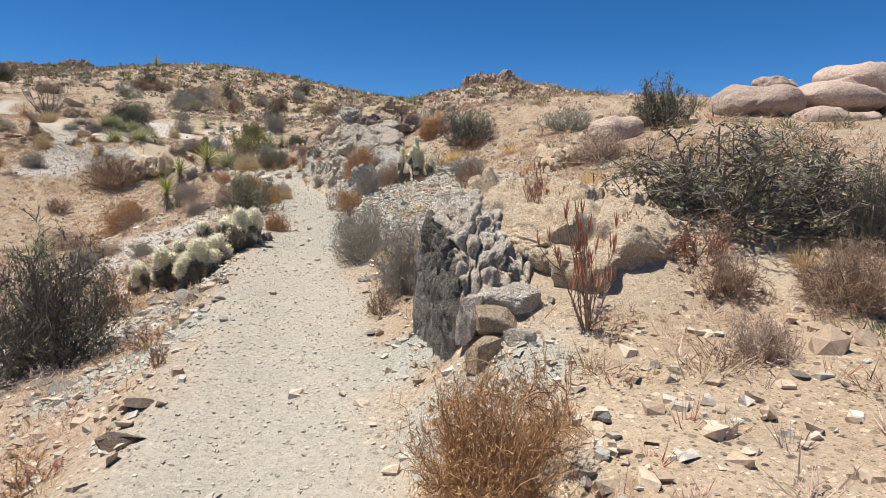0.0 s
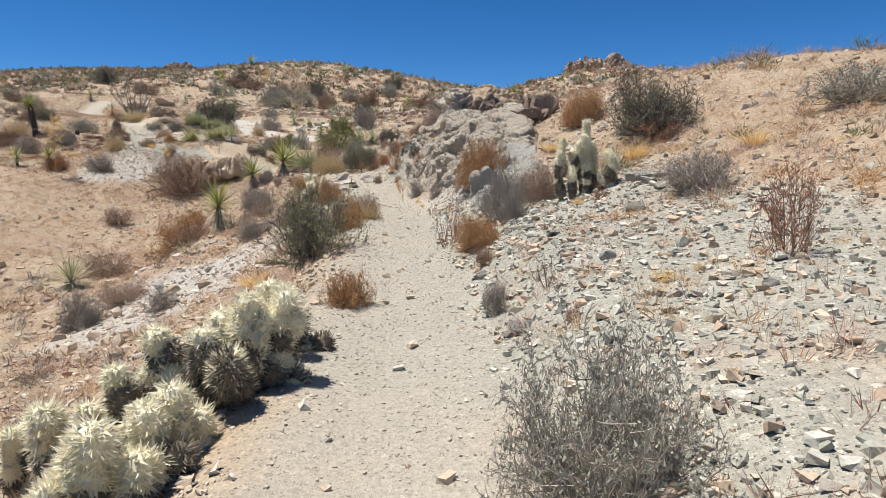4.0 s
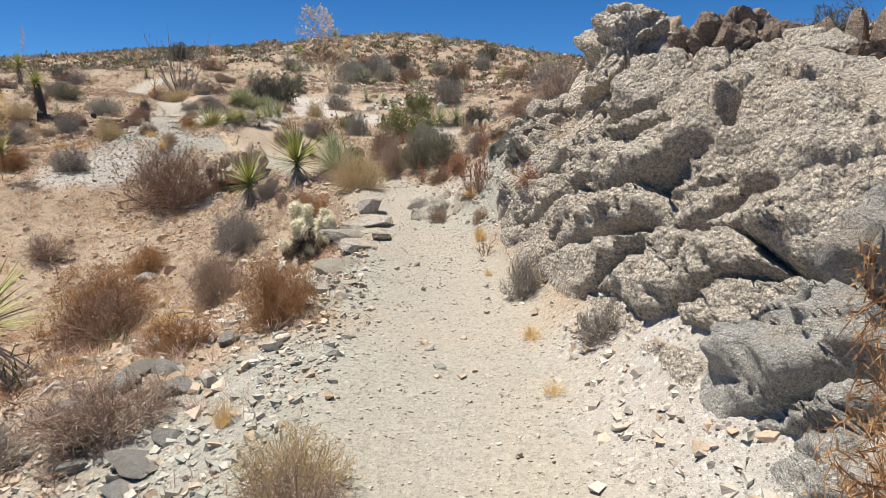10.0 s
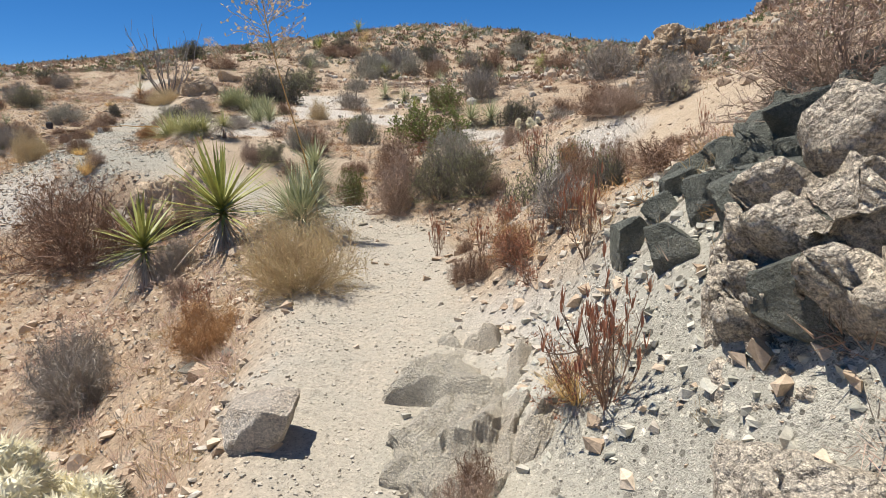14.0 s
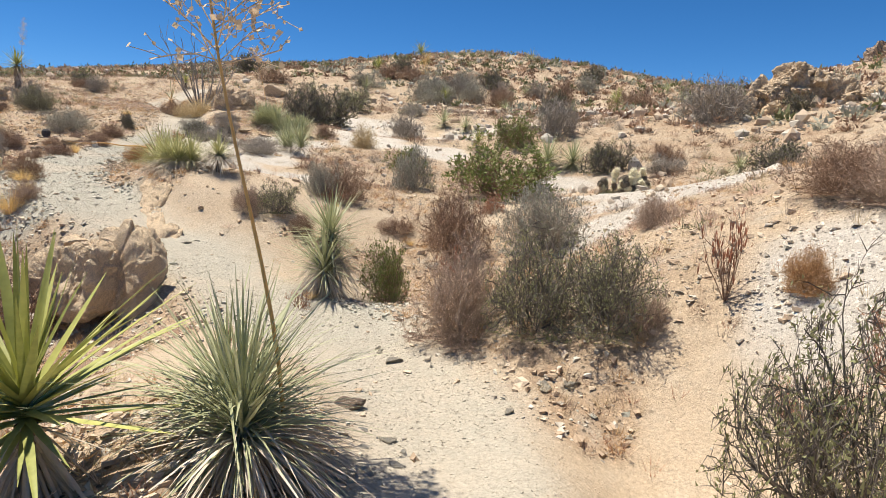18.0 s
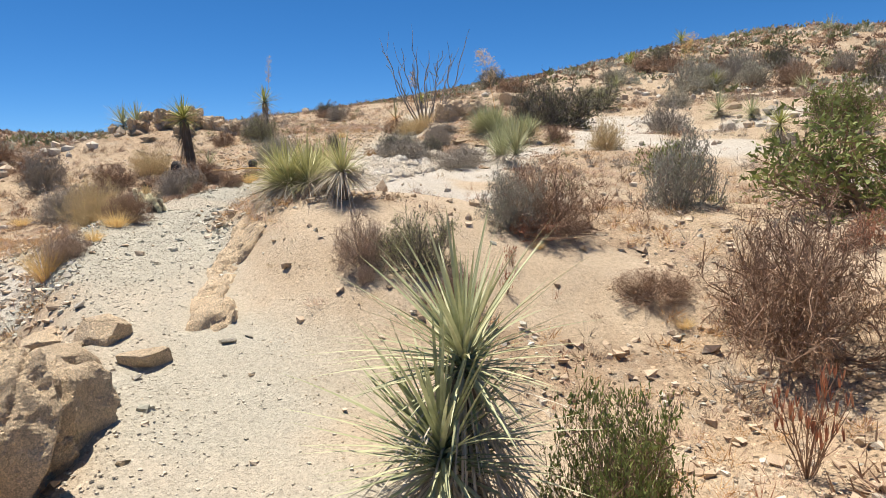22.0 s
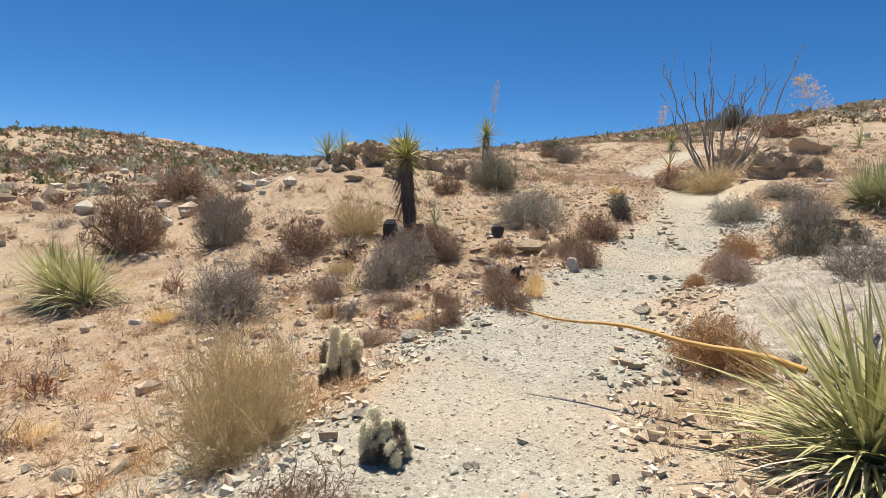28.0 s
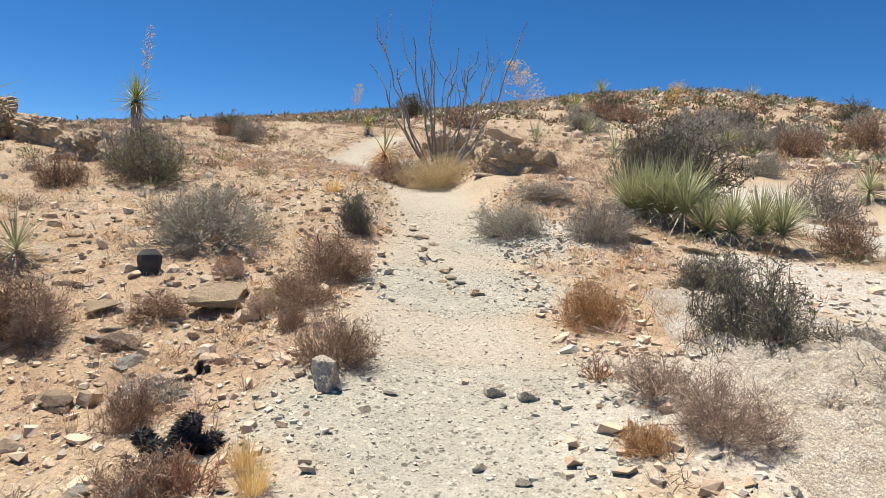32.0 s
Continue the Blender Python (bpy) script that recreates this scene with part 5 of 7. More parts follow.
rock("bedrock_slope", 0.82, 4.4, -0.14, (0.70, 1.15, 0.26), M_ROCK_SAND, 45, 4, 2, 3, "tan crumbling bedrock behind the upright ledge", 60, "rock", "", cell=0.3, crack=0.02, step=0.02, rough=0.03, power=2.6)
for bx, by, sx, sy, sz, yw in [(-20.21, 31.72, 0.07, 0.08, 0.09, 20), (-19.5, 32.28, 0.07, 0.05, 0.03, -35), (-19.31, 32.3, 0.07, 0.05, 0.03, -40)]:
    rock("stone_block", bx, by, sz * 0.7, (sx, sy, sz), M_ROCK_PALE, 140 + int(sx * 900 + by), yw, 0, 0, "pale squared block lying on the trail", 10, "stone", "trail blocks", cell=0.14, crack=0.004, step=0.004, rough=0.008, power=8)

# boulders
rock("boulder", -12.0, 25.7, 0.24, (0.60, 0.46, 0.38), M_ROCK_SAND, 50, -8, -8, -16, "tan layered boulder with a shaded overhang", 52, cell=0.4, crack=0.05, step=0.05, rough=0.07, bed=(0.2, 0.1, 1))
for k, (bx, by, bz, r) in enumerate([(-12.4, 26.2, 0.16, 0.16), (-12.75, 26.45, 0.1, 0.15), (-13.1, 26.2, 0.1, 0.14), (-12.3, 26.6, 0.07, 0.13), (-12.62, 26.2, 0.12, 0.12), (-12.55, 25.95, 0.14, 0.13), (-12.95, 26.0, 0.1, 0.11)]):
    rock("rough_block", bx, by, bz - 0.08, (r, r * 0.9, r * 0.6), M_ROCK_SAND, 60 + k, k * 41, 0, 0, "rough tan block of crumbling rock", 16, "rock", "crumbling blocks", cell=0.16, crack=0.012, step=0.014, rough=0.03)
ledge("eroded_step", "low eroded step of pale crumbling rock beside the trail", "", 83,
      [(-12.45, 26.85, 0.4), (-12.7, 27.06, 1.0), (-13.0, 27.15, 0.5), (-13.3, 27.42, 0.4), (-13.5, 27.48, 0.7), (-13.8, 27.76, 1.5), (-14.1, 28.02, 1.2), (-14.3, 28.25, 0.5)],
      [(-0.12, -0.06), (-0.04, 0.01), (0.02, 0.06), (0.12, 0.08), (0.24, 0.06), (0.38, -0.05)], 0.022, 0.20, (0.2, 0.2, 0.9), 0.03, 0.04, 0.11, lambda u, v: (np.clip(u / 1.3, 0, 1).astype(int), ((M_ROCK_SAND, ""), (M_ROCK_SAND, ""))), squash=0.3, chop=0.8, knob=0.02)
ledge("rock_bank", "whitish crumbling bank of soft rock beside the trail", "", 80,
      [(-16.95, 30.3, 0.3), (-17.3, 30.8, 0.8), (-17.75, 31.45, 1.0), (-18.2, 32.2, 1.0), (-18.65, 33.0, 0.9), (-19.05, 33.8, 0.7), (-19.4, 34.5, 0.3)],
      [(-0.12, -0.06), (0.0, 0.02), (0.18, 0.11), (0.5, 0.16), (0.9, 0.15), (1.4, 0.05), (1.8, -0.08)], 0.022, 0.34, (0.5, 0.5, 0.7), 0.016, 0.05, 0.055, lambda u, v: (np.clip(u / 1.6, 0, 2).astype(int), ((M_ROCK_BANK, ""), (M_ROCK_BANK, ""), (M_ROCK_BANK, ""))), squash=0.2, chop=1.0, knob=0.02)
for k, (bx, by, bz, sx, sy, sz, yw, rl) in enumerate([(-4.3, 47.4, 0.75, 0.6, 0.6, 0.85, 20, 14), (-5.0, 47.2, 0.35, 0.65, 0.6, 0.7, -30, 22), (-3.6, 47.6, 0.45, 0.6, 0.6, 0.75, 60, -8), (-5.8, 47.0, 0.15, 0.6, 0.5, 0.5, 10, 18),
                                                     (-6.7, 46.9, 0.0, 0.55, 0.5, 0.4, 45, 10), (-2.8, 47.7, 0.2, 0.7, 0.6, 0.5, 0, -12), (-4.6, 46.3, 0.0, 0.6, 0.5, 0.4, 70, 0),
                                                     (-0.9, 48.0, 0.15, 0.7, 0.6, 0.6, 15, 10), (0.1, 48.1, 0.1, 0.8, 0.6, 0.55, -20, -6), (-1.7, 47.6, 0.0, 0.6, 0.5, 0.4, 50, 8), (0.9, 48.2, 0.0, 0.6, 0.6, 0.45, 5, -10)]):
    rock("hill_rock", bx, by, bz, (sx, sy, sz), M_ROCK_TAN, 81 + 3 * k, yw, 6, rl, "tan jagged rock crowning the hillside", 24, "rock", "hill outcrops", cell=0.4, crack=0.10, step=0.10, rough=0.10, power=2.6)
rock("summit_rock", -70.1, 120.6, -0.3, (3.0, 2.6, 1.9), M_ROCK_BROWN, 84, 0, 0, 0, "dark jumbled rocks on the hill's summit", 40, "rock", "hill outcrops", cell=0.8, crack=0.25, step=0.3, rough=0.25)
rock("summit_rock", 5.6, 75.5, -0.9, (3.4, 2.5, 1.7), M_ROCK_BROWN, 85, 15, 0, 0, "brown broken rocks on a rounded peak", 40, "rock", "hill outcrops", cell=0.7, crack=0.2, step=0.25, rough=0.2)
for k, (bx, by, bz, sx, sy, sz, yw) in enumerate([(5.7, 11.6, 0.12, 0.75, 0.7, 0.3, 10), (7.0, 11.7, 0.2, 0.95, 0.8, 0.26, -8), (8.0, 12.4, 0.55, 0.75, 0.7, 0.36, 20), (6.6, 10.6, -0.05, 0.7, 0.5, 0.2, 5), (8.9, 11.4, 0.2, 0.9, 0.8, 0.4, 0), (6.6, 12.8, 0.4, 0.4, 0.4, 0.2, 0)]):
    rock("boulder", bx, by, bz, (sx, sy, sz), M_ROCK_PINK, 90 + k, yw, 0, 0, "smooth rounded pinkish granite boulder", 30, "boulder", "rounded boulders", cell=1.0, crack=0.02, step=0.02, rough=0.10, power=2.6, splinter=False)
for k, (bx, by, r) in enumerate([(-31.2, 33.2, 0.42), (-30.6, 33.9, 0.34), (-30.9, 33.5, 0.3), (-31.6, 33.6, 0.25), (-31.9, 34.2, 0.45), (-30.0, 34.4, 0.35), (-32.4, 33.0, 0.35), (-29.4, 33.2, 0.3), (-28.6, 34.4, 0.3), (-31.0, 32.2, 0.3)]):
    rock("ridge_rock", bx, by, r * 0.5, (r, r * 0.8, r * 0.9), M_ROCK_TAN, 110 + k, 50 * k, 0, 0, "tan weathered rock on the near ridge", 16, "rock", "ridge rocks", cell=0.35, crack=0.08, step=0.08, rough=0.08)
rock("boulder", 2.9, 10.6, 0.1, (0.45, 0.35, 0.25), M_ROCK_PINK, 120, 20, 0, 0, "rust-stained rounded boulder on the skyline", 20, "boulder", "", cell=0.8, crack=0.01, step=0.03, rough=0.05, power=2.6, splinter=False)
rock("rock_outcrop", 2.0, 9.4, 0.02, (0.55, 0.42, 0.18), M_ROCK_SAND, 121, 10, 0, 0, "pale rounded outcrop on the slope", 28, "rock", "", cell=0.5, crack=0.06, step=0.05, rough=0.06)
rock("rock_outcrop", -27.2, 43.8, 0.1, (1.0, 0.6, 0.4), M_ROCK_TAN, 124, 30, 0, 0, "tan rocks beside an ocotillo", 32, "rock", "", cell=0.35, crack=0.07, step=0.08, rough=0.08)
rock("rock_outcrop", -23.6, 40.0, 0.1, (0.7, 0.5, 0.35), M_ROCK_TAN, 125, 60, 0, 0, "tan rocks beside an ocotillo", 32, "rock", "", cell=0.3, crack=0.07, step=0.08, rough=0.08)


# ---------------------------------------------------------------- loose stones, each one of its own
CHIPS = []
_rng = np.random.default_rng(8)
for k in range(14):
    CHIPS.append(shard_geo(_rng, 12 + k % 5, (0.45, 0.65, 0.95)[k % 3]))
SMALL_CHIPS = [shard_geo(_rng, 10, (0.5, 0.7, 0.9)[k % 3], 2) for k in range(14)]
CHIP_MESH = {}


def stone(x, y, size, material, k=0, yaw=0.0, tilt=0.0, stretch=(1, 1, 1), label="angular loose stone lying on gravel", name="stone", up=0.07):
    key = k % 14, material.name
    if key not in CHIP_MESH:
        CHIP_MESH[key] = mesh_of("stone", *CHIPS[k % 14], material)
    ob = new(name, CHIP_MESH[key])
    z = float(height(np.array([x]), np.array([y]))[0]) + up * size * stretch[2]
    ob.matrix_basis = Matrix.LocRotScale((x, y, z), Euler((radians(tilt), 0, radians(yaw))), Vector(stretch) * size)
    return tagged(ob, label, "stone", "loose stones")

# ---------------------------------------------------------------- the yuccas, one by one
SHAGGY = "yellow-green yucca with stiff leaves above a shaggy dead skirt"
SILVER = "silver-green clump of long thin pointed blades"
yucca(-6.95, 15.5, 0.62, 0.42, leaves=84, seed=1, low=-12, skirt=64, hang=(-8, -70), say=SHAGGY)
yucca(-8.75, 22.95, 0.84, 0.30, leaves=92, seed=2, low=-14, skirt=80, hang=(-20, -80), say="large yellow-green yucca with broad stiff pointed leaves")
yucca(-9.65, 22.7, 0.70, 0.33, leaves=84, seed=3, low=-14, skirt=80, hang=(-20, -80), say=SHAGGY)
yucca(-8.25, 23.7, 0.74, 0.06, "thin", 110, 60, 230, seed=4, low=4, droop=0.45, heads=((0, 0), (0.12, -0.14), (-0.18, 0.08)), say="silver-green clump of thin blades around a tall stalk", name="blade_clump")
flower_stalk(-8.1, 23.8, 3.3, (-0.72, 0.12), 0.42, 0.5, seed=1, say="tall crooked golden stalk with a bare feathery plume", twist=1.6)
yucca(-10.2, 27.25, 0.66, 0.62, "grey", 125, 40, 190, seed=5, low=-8, droop=0.2, hang=(10, -60), heads=((0, 0), (0.06, -0.20, -0.34)), say="silver-green yucca above a thick skirt of dead blades")
yucca(-13.92, 28.5, 0.50, 0.04, "yellow", 130, 150, 200, seed=6, low=12, droop=0.4, heads=((0, 0), (-0.26, 0.05), (0.16, 0.12)), say="broad silver-green clump on the crest of the sandy rise", name="blade_clump")
yucca(-13.3, 28.72, 0.42, 0.20, "yellow", 100, 70, 300, seed=7, low=4, hang=(5, -70), say="blade clump with a long grey skirt of dead leaves", name="blade_clump")
yucca(-15.85, 29.85, 0.78, 0.06, "yellow", 170, 200, 240, seed=8, low=10, droop=0.5, heads=((0, 0), (0.14, 0.12)), say="large silver-green blade clump with dry tan lower leaves", name="blade_clump")
# a spreading patch of cholla below the trail
for cx, cy, r, h in [(-2.62, 6.72, 0.36, 0.5), (-2.52, 7.42, 0.42, 0.56), (-3.08, 7.25, 0.38, 0.5), (-2.66, 8.02, 0.36, 0.46), (-3.05, 7.85, 0.36, 0.46), (-3.6, 7.4, 0.26, 0.42)]:
    plant("cholla", cx, cy, r, h)
# a fallen stalk that lies across the trail from its clump
rng = np.random.default_rng(5)
fallen = at_ground("fallen_stalk", -16.1, 29.8, -0.4)
t = np.linspace(0, 1, 12)
P = np.stack([-1.44 * t, -0.56 * t + 0.03 * np.sin(5 * t), 0.05 * t + 0.10 * t * (1 - t) + 0.012 * np.sin(14 * t)], 1)
part("stem", tubes(P[None], 0.014 * np.linspace(1.2, 0.35, 12)[None], 6), M_STALK, fallen, "golden dry stem", True)
B = children(rng, P[None, 6:], 22, 4, 0.12, 0.6, 0.15, -0.02, 0.3)
tagged(part("branchlet_plume", tubes(B, 0.0015 * np.ones((22, 4))), M_PANICLE, fallen), kind="stuff")
tagged(fallen, "fallen golden flower stalk leaning out from its clump across the trail", "flower stalk")
# the far ones
FAR = dict(near=False, skirt=40)
yucca(-10.45, 15.85, 0.75, 0.05, "thin", 160, seed=11, say=SILVER, name="blade_clump", **FAR)
yucca(-18.1, 24.5, 0.6, 0.4, seed=12, say=SHAGGY, **FAR)
yucca(-19.2, 24.3, 0.55, 0.2, seed=13, say=SHAGGY, **FAR)
yucca(-16.6, 34.6, 0.75, 0.1, "thin", 160, seed=14, low=18, heads=((0, 0), (0.5, -0.2), (-0.4, 0.3)), say=SILVER, name="blade_clump", **FAR)
yucca(-13.5, 40.1, 0.6, 0.35, seed=15, say=SHAGGY, **FAR)
yucca(-11.0, 39.4, 0.95, 0.1, "thin", 200, seed=16, heads=((0, 0), (0.7, 0.2)), say=SILVER, name="blade_clump", **FAR)
yucca(-5.9, 37.4, 0.6, 0.1, "thin", 130, seed=17, say=SILVER, name="blade_clump", **FAR)
yucca(-24.5, 26.2, 0.95, 0.08, "yellow", 200, seed=18, low=8, droop=0.4, heads=((0, 0), (0.6, 0.3), (-0.6, -0.2)), say="wide silver-green clump of thin blades on the slope", name="blade_clump", **FAR)
yucca(-24.75, 31.6, 0.66, 1.2, leaves=130, near=True, skirt=220, low=-35, hang=(-40, -86), seed=19, lean=(-0.1, -0.1), old=M_DEAD_DARK, say="upright yucca tree with a dark shaggy trunk", name="yucca_tree")
yucca(-24.4, 31.9, 0.55, 0.05, "grey", 60, seed=20, say="small yucca growing at a yucca tree's foot", **FAR)
yucca(-34.0, 38.4, 0.85, 0.85, leaves=120, seed=21, say="upright yucca tree on the ridge against the sky", name="yucca_tree", **FAR)
flower_stalk(-33.8, 38.45, 2.2, (0.22, 0.12), 0.5, 0.17, base_z=0.7, seed=2, say="pale plume of dry flowers rising from a yucca")
yucca(-33.0, 32.3, 0.95, 0.15, "grey", 130, seed=22, heads=((0, 0), (0.5, 0.3)), say=SILVER, name="blade_clump", **FAR)
yucca(-26.7, 39.9, 0.85, 0.5, "grey", 12, seed=23, low=20, old=M_DRY_ORANGE, near=False, skirt=150, hang=(70, -50), say="half-dead brown yucca beside an ocotillo")
yucca(-20.2, 38.1, 0.80, 0.12, "thin", 330, seed=24, low=8, droop=0.25, heads=((0, 0), (0.28, -0.08), (-0.25, 0.08), (-0.5, 0.12)), say=SILVER, name="blade_clump", **FAR)
yucca(-19.3, 37.9, 0.66, 0.08, "thin", 280, seed=25, low=8, droop=0.25, heads=((0, 0), (0.3, 0.08), (-0.3, -0.04), (0.55, 0.1)), say=SILVER, name="blade_clump", **FAR)
yucca(-17.9, 47.0, 0.9, 0.1, "thin", 160, seed=26, say=SILVER, name="blade_clump", **FAR)
yucca(-16.5, 46.2, 0.8, 0.1, "thin", 150, seed=27, say=SILVER, name="blade_clump", **FAR)
yucca(-33.5, 47.0, 0.6, 0.3, seed=28, say=SHAGGY, **FAR)
flower_stalk(-33.9, 46.6, 1.5, (0.2, 0.1), 0.5, 0.25, M_DRY_GOLD, 0.3, 3, "short golden flower plume on the ridge")
flower_stalk(-17.3, 23.8, 2.0, (0.1, 0.0), 0.55, 0.42, M_DRY_GOLD, 0.0, 4, "pale golden flower plume on the slope")
flower_stalk(-26.5, 62.0, 3.0, (0.3, 0.0), 0.5, 0.6, M_DRY_GOLD, 0.0, 5, "golden flower plume high on the hillside")
flower_stalk(-24.5, 43.0, 2.6, (-0.9, 0.3), 0.5, 0.5, None, 0.0, 6, "leaning dry plume behind an ocotillo")
for k, (sx, sy, L) in enumerate([(-13.5, 66, 1.3), (-9.0, 61, 1.0), (-25.7, 51.7, 1.2), (-23.0, 58, 1.0), (-18.5, 57, 1.0), (-30, 60, 1.1), (-35, 70, 1.3), (-22, 72, 1.2), (-14, 55, 1.0),
                                 (-40, 88, 1.6), (-27, 90, 1.6), (-12, 84, 1.5), (-3, 62, 1.0), (-29.5, 53, 1.0)]):
    yucca(sx, sy, L, 0.3 if k % 3 == 0 else 0.1, "broad" if k % 3 == 0 else "thin", 90, seed=40 + k, say=SHAGGY if k % 3 == 0 else SILVER, name="yucca_plant" if k % 3 == 0 else "blade_clump", near=False, skirt=0)
ocotillo(-25.5, 40.3)
# burnt stumps and heads
def charred(x, y, r, h, kind="stump", seed=0):
    rng = np.random.default_rng(seed)
    if kind == "stump":
        ob = at_ground("burnt_stump", x, y, 0.05)
        t = np.linspace(0, 1, 6)
        P = np.stack([0.06 * h * np.sin(3 * t), 0.05 * h * t, h * t], 1)
        part("trunk", tubes(P[None], (r * np.array([1.25, 1.0, 0.9, 1.0, 0.95, 0.55]))[None], 9), M_CHAR, ob)
        D, _ = rosette_dirs(rng, 46, 30, -70)
        part("charred_skirt", blades(D, np.full(46, r * 0.9), np.full(46, 0.02), rng.uniform(0, 0.6, 46), rng, 3, np.array([0, 0, h * 0.6]) * rng.uniform(0.3, 1.4, (46, 1))), M_CHAR, ob)
        return tagged(ob, "short charred black yucca stump among dry brush", "stump", "burnt stumps")
    ob = at_ground("burnt_cactus", x, y, 0.03)
    ob.scale = (r, r, h)
    place_joints(ob, cholla_joints(seed + 3, 22, 0.0), 0.3 * r, True)
    return tagged(ob, "burnt black cactus mound collapsed on stony ground", "cactus", "burnt cacti")


charred(-24.3, 31.0, 0.13, 0.42, "stump", 1)
charred(-23.4, 32.6, 0.11, 0.26, "stump", 2)
charred(-20.28, 30.95, 0.26, 0.24, "head", 3)
charred(-21.4, 30.35, 0.11, 0.12, "head", 4)
charred(-23.7, 30.1, 0.14, 0.16, "head", 5)
charred(-21.2, 31.6, 0.12, 0.1, "head", 6)

# ---------------------------------------------------------------- shrubs, weeds and cacti: kind, x, y, radius, height
START_A = [
    ("dark", -3.39, 5.2, 0.62, 1.09), ("red", -3.52, 6.53, 0.21, 0.56), ("orange", 0.19, 1.86, 0.3, 0.5),
    ("seeds", 0.71, 2.94, 0.32, 0.58), ("sage", -0.85, 6.49, 0.33, 0.6), ("grey", -0.24, 4.79, 0.3, 0.59),
    ("gold", -0.46, 5.76, 0.2, 0.29), ("red", -1.76, 3.69, 0.08, 0.22), ("red", -2.32, 4.76, 0.22, 0.22),
    ("pink", 1.38, 2.55, 0.15, 0.22), ("brown", 1.95, 2.9, 0.23, 0.35), ("dark", 2.05, 4.24, 0.9, 0.64),
    ("dark", 3.67, 10.65, 0.55, 0.81), ("gold", 1.46, 6.28, 0.17, 0.37), ("seeds", 0.62, 4.02, 0.17, 0.35),
    ("red", 1.47, 3.44, 0.21, 0.29), ("gold", 2.01, 3.39, 0.14, 0.2), ("dark", 2.48, 3.53, 0.15, 0.55),
    ("red", 0.35, 8.38, 0.19, 0.55), ("stalks", -0.46, 4.48, 0.09, 0.28),
]
for row in START_A:
    plant(*row)
START_B = [
    ("pink", 2.21, 8.7, 0.53, 0.42), ("sage", 2.36, 11.98, 0.55, 0.42), ("seeds", 1.07, 3.52, 0.1, 0.2),
    ("red", -0.48, 4.55, 0.11, 0.26), ("brown", 1.51, 3.17, 0.16, 0.24), ("red", -1.74, 2.48, 0.16, 0.15),
    ("seeds", 0.57, 3.85, 0.11, 0.43),
]
for row in START_B:
    plant(*row)
LEFT_SLOPE_ONE_A = [
    ("orange", -2.48, 9.09, 0.2, 0.28), ("olive", -3.58, 11.28, 0.56, 0.84), ("gold", -4.16, 11.11, 0.29, 0.21),
    ("gold", -4.42, 11.43, 0.2, 0.22), ("grey", -5.94, 11.99, 0.25, 0.3), ("grey", -7.15, 12.0, 0.29, 0.52),
    ("pink", -7.25, 13.02, 0.41, 0.37), ("orange", -3.67, 12.92, 0.28, 0.32), ("straw", -3.58, 13.74, 0.21, 0.26),
    ("gold", -3.78, 11.24, 0.09, 0.14), ("gold", -4.49, 14.82, 0.1, 0.23), ("orange", -3.77, 13.36, 0.23, 0.4),
    ("pink", -3.63, 13.94, 0.21, 0.36), ("orange", -5.02, 16.15, 0.27, 0.47), ("orange", -5.56, 15.8, 0.24, 0.27),
    ("orange", -10.17, 19.56, 0.76, 0.89), ("pink", -5.22, 14.81, 0.36, 0.37), ("straw", -3.83, 14.32, 0.23, 0.26),
    ("grey", -5.81, 14.54, 0.3, 0.34), ("brown", -9.54, 18.93, 0.66, 0.73),
]
for row in LEFT_SLOPE_ONE_A:
    plant(*row)
LEFT_SLOPE_ONE_B = [
    ("gold", -7.94, 18.43, 0.34, 0.34), ("grey", -8.41, 20.76, 0.39, 0.49), ("orange", -7.32, 20.99, 0.31, 0.35),
    ("brown", -13.18, 24.78, 1.09, 1.35), ("grey", -8.88, 21.07, 0.36, 0.57), ("pink", -8.64, 20.22, 0.23, 0.32),
    ("pink", -7.64, 18.98, 0.4, 0.62), ("orange", -10.79, 21.22, 0.4, 0.47), ("orange", -17.88, 24.52, 0.43, 0.58),
    ("grey", -16.67, 25.15, 0.47, 0.63), ("pink", -13.54, 21.62, 0.44, 0.52), ("pink", -10.63, 17.05, 0.62, 0.62),
]
for row in LEFT_SLOPE_ONE_B:
    plant(*row)
RIGHT_BANK_ONE_A = [
    ("orange", -1.64, 10.84, 0.24, 0.35), ("brown", -1.51, 10.04, 0.09, 0.2), ("grey", -1.41, 11.46, 0.29, 0.54),
    ("grey", 0.44, 10.68, 0.35, 0.38), ("dark", 0.57, 13.86, 0.69, 0.81), ("gold", -0.34, 8.29, 0.12, 0.13),
    ("gold", -0.41, 8.11, 0.08, 0.08), ("gold", -0.12, 8.41, 0.06, 0.11), ("gold", 0.18, 10.61, 0.07, 0.1),
    ("gold", 1.26, 11.75, 0.31, 0.29), ("gold", 0.22, 12.94, 0.39, 0.36), ("red", 0.59, 13.41, 0.35, 0.32),
    ("stalks", -2.02, 11.35, 0.15, 0.58), ("stalks", -0.98, 8.8, 0.08, 0.29), ("red", -0.87, 8.04, 0.06, 0.12),
    ("grey", -1.34, 8.82, 0.1, 0.26), ("red", -0.41, 11.06, 0.09, 0.22), ("pink", -1.04, 12.02, 0.29, 0.45),
    ("grey", -1.31, 11.21, 0.14, 0.33), ("stalks", -1.95, 11.5, 0.13, 0.58),
]
for row in RIGHT_BANK_ONE_A:
    plant(*row)
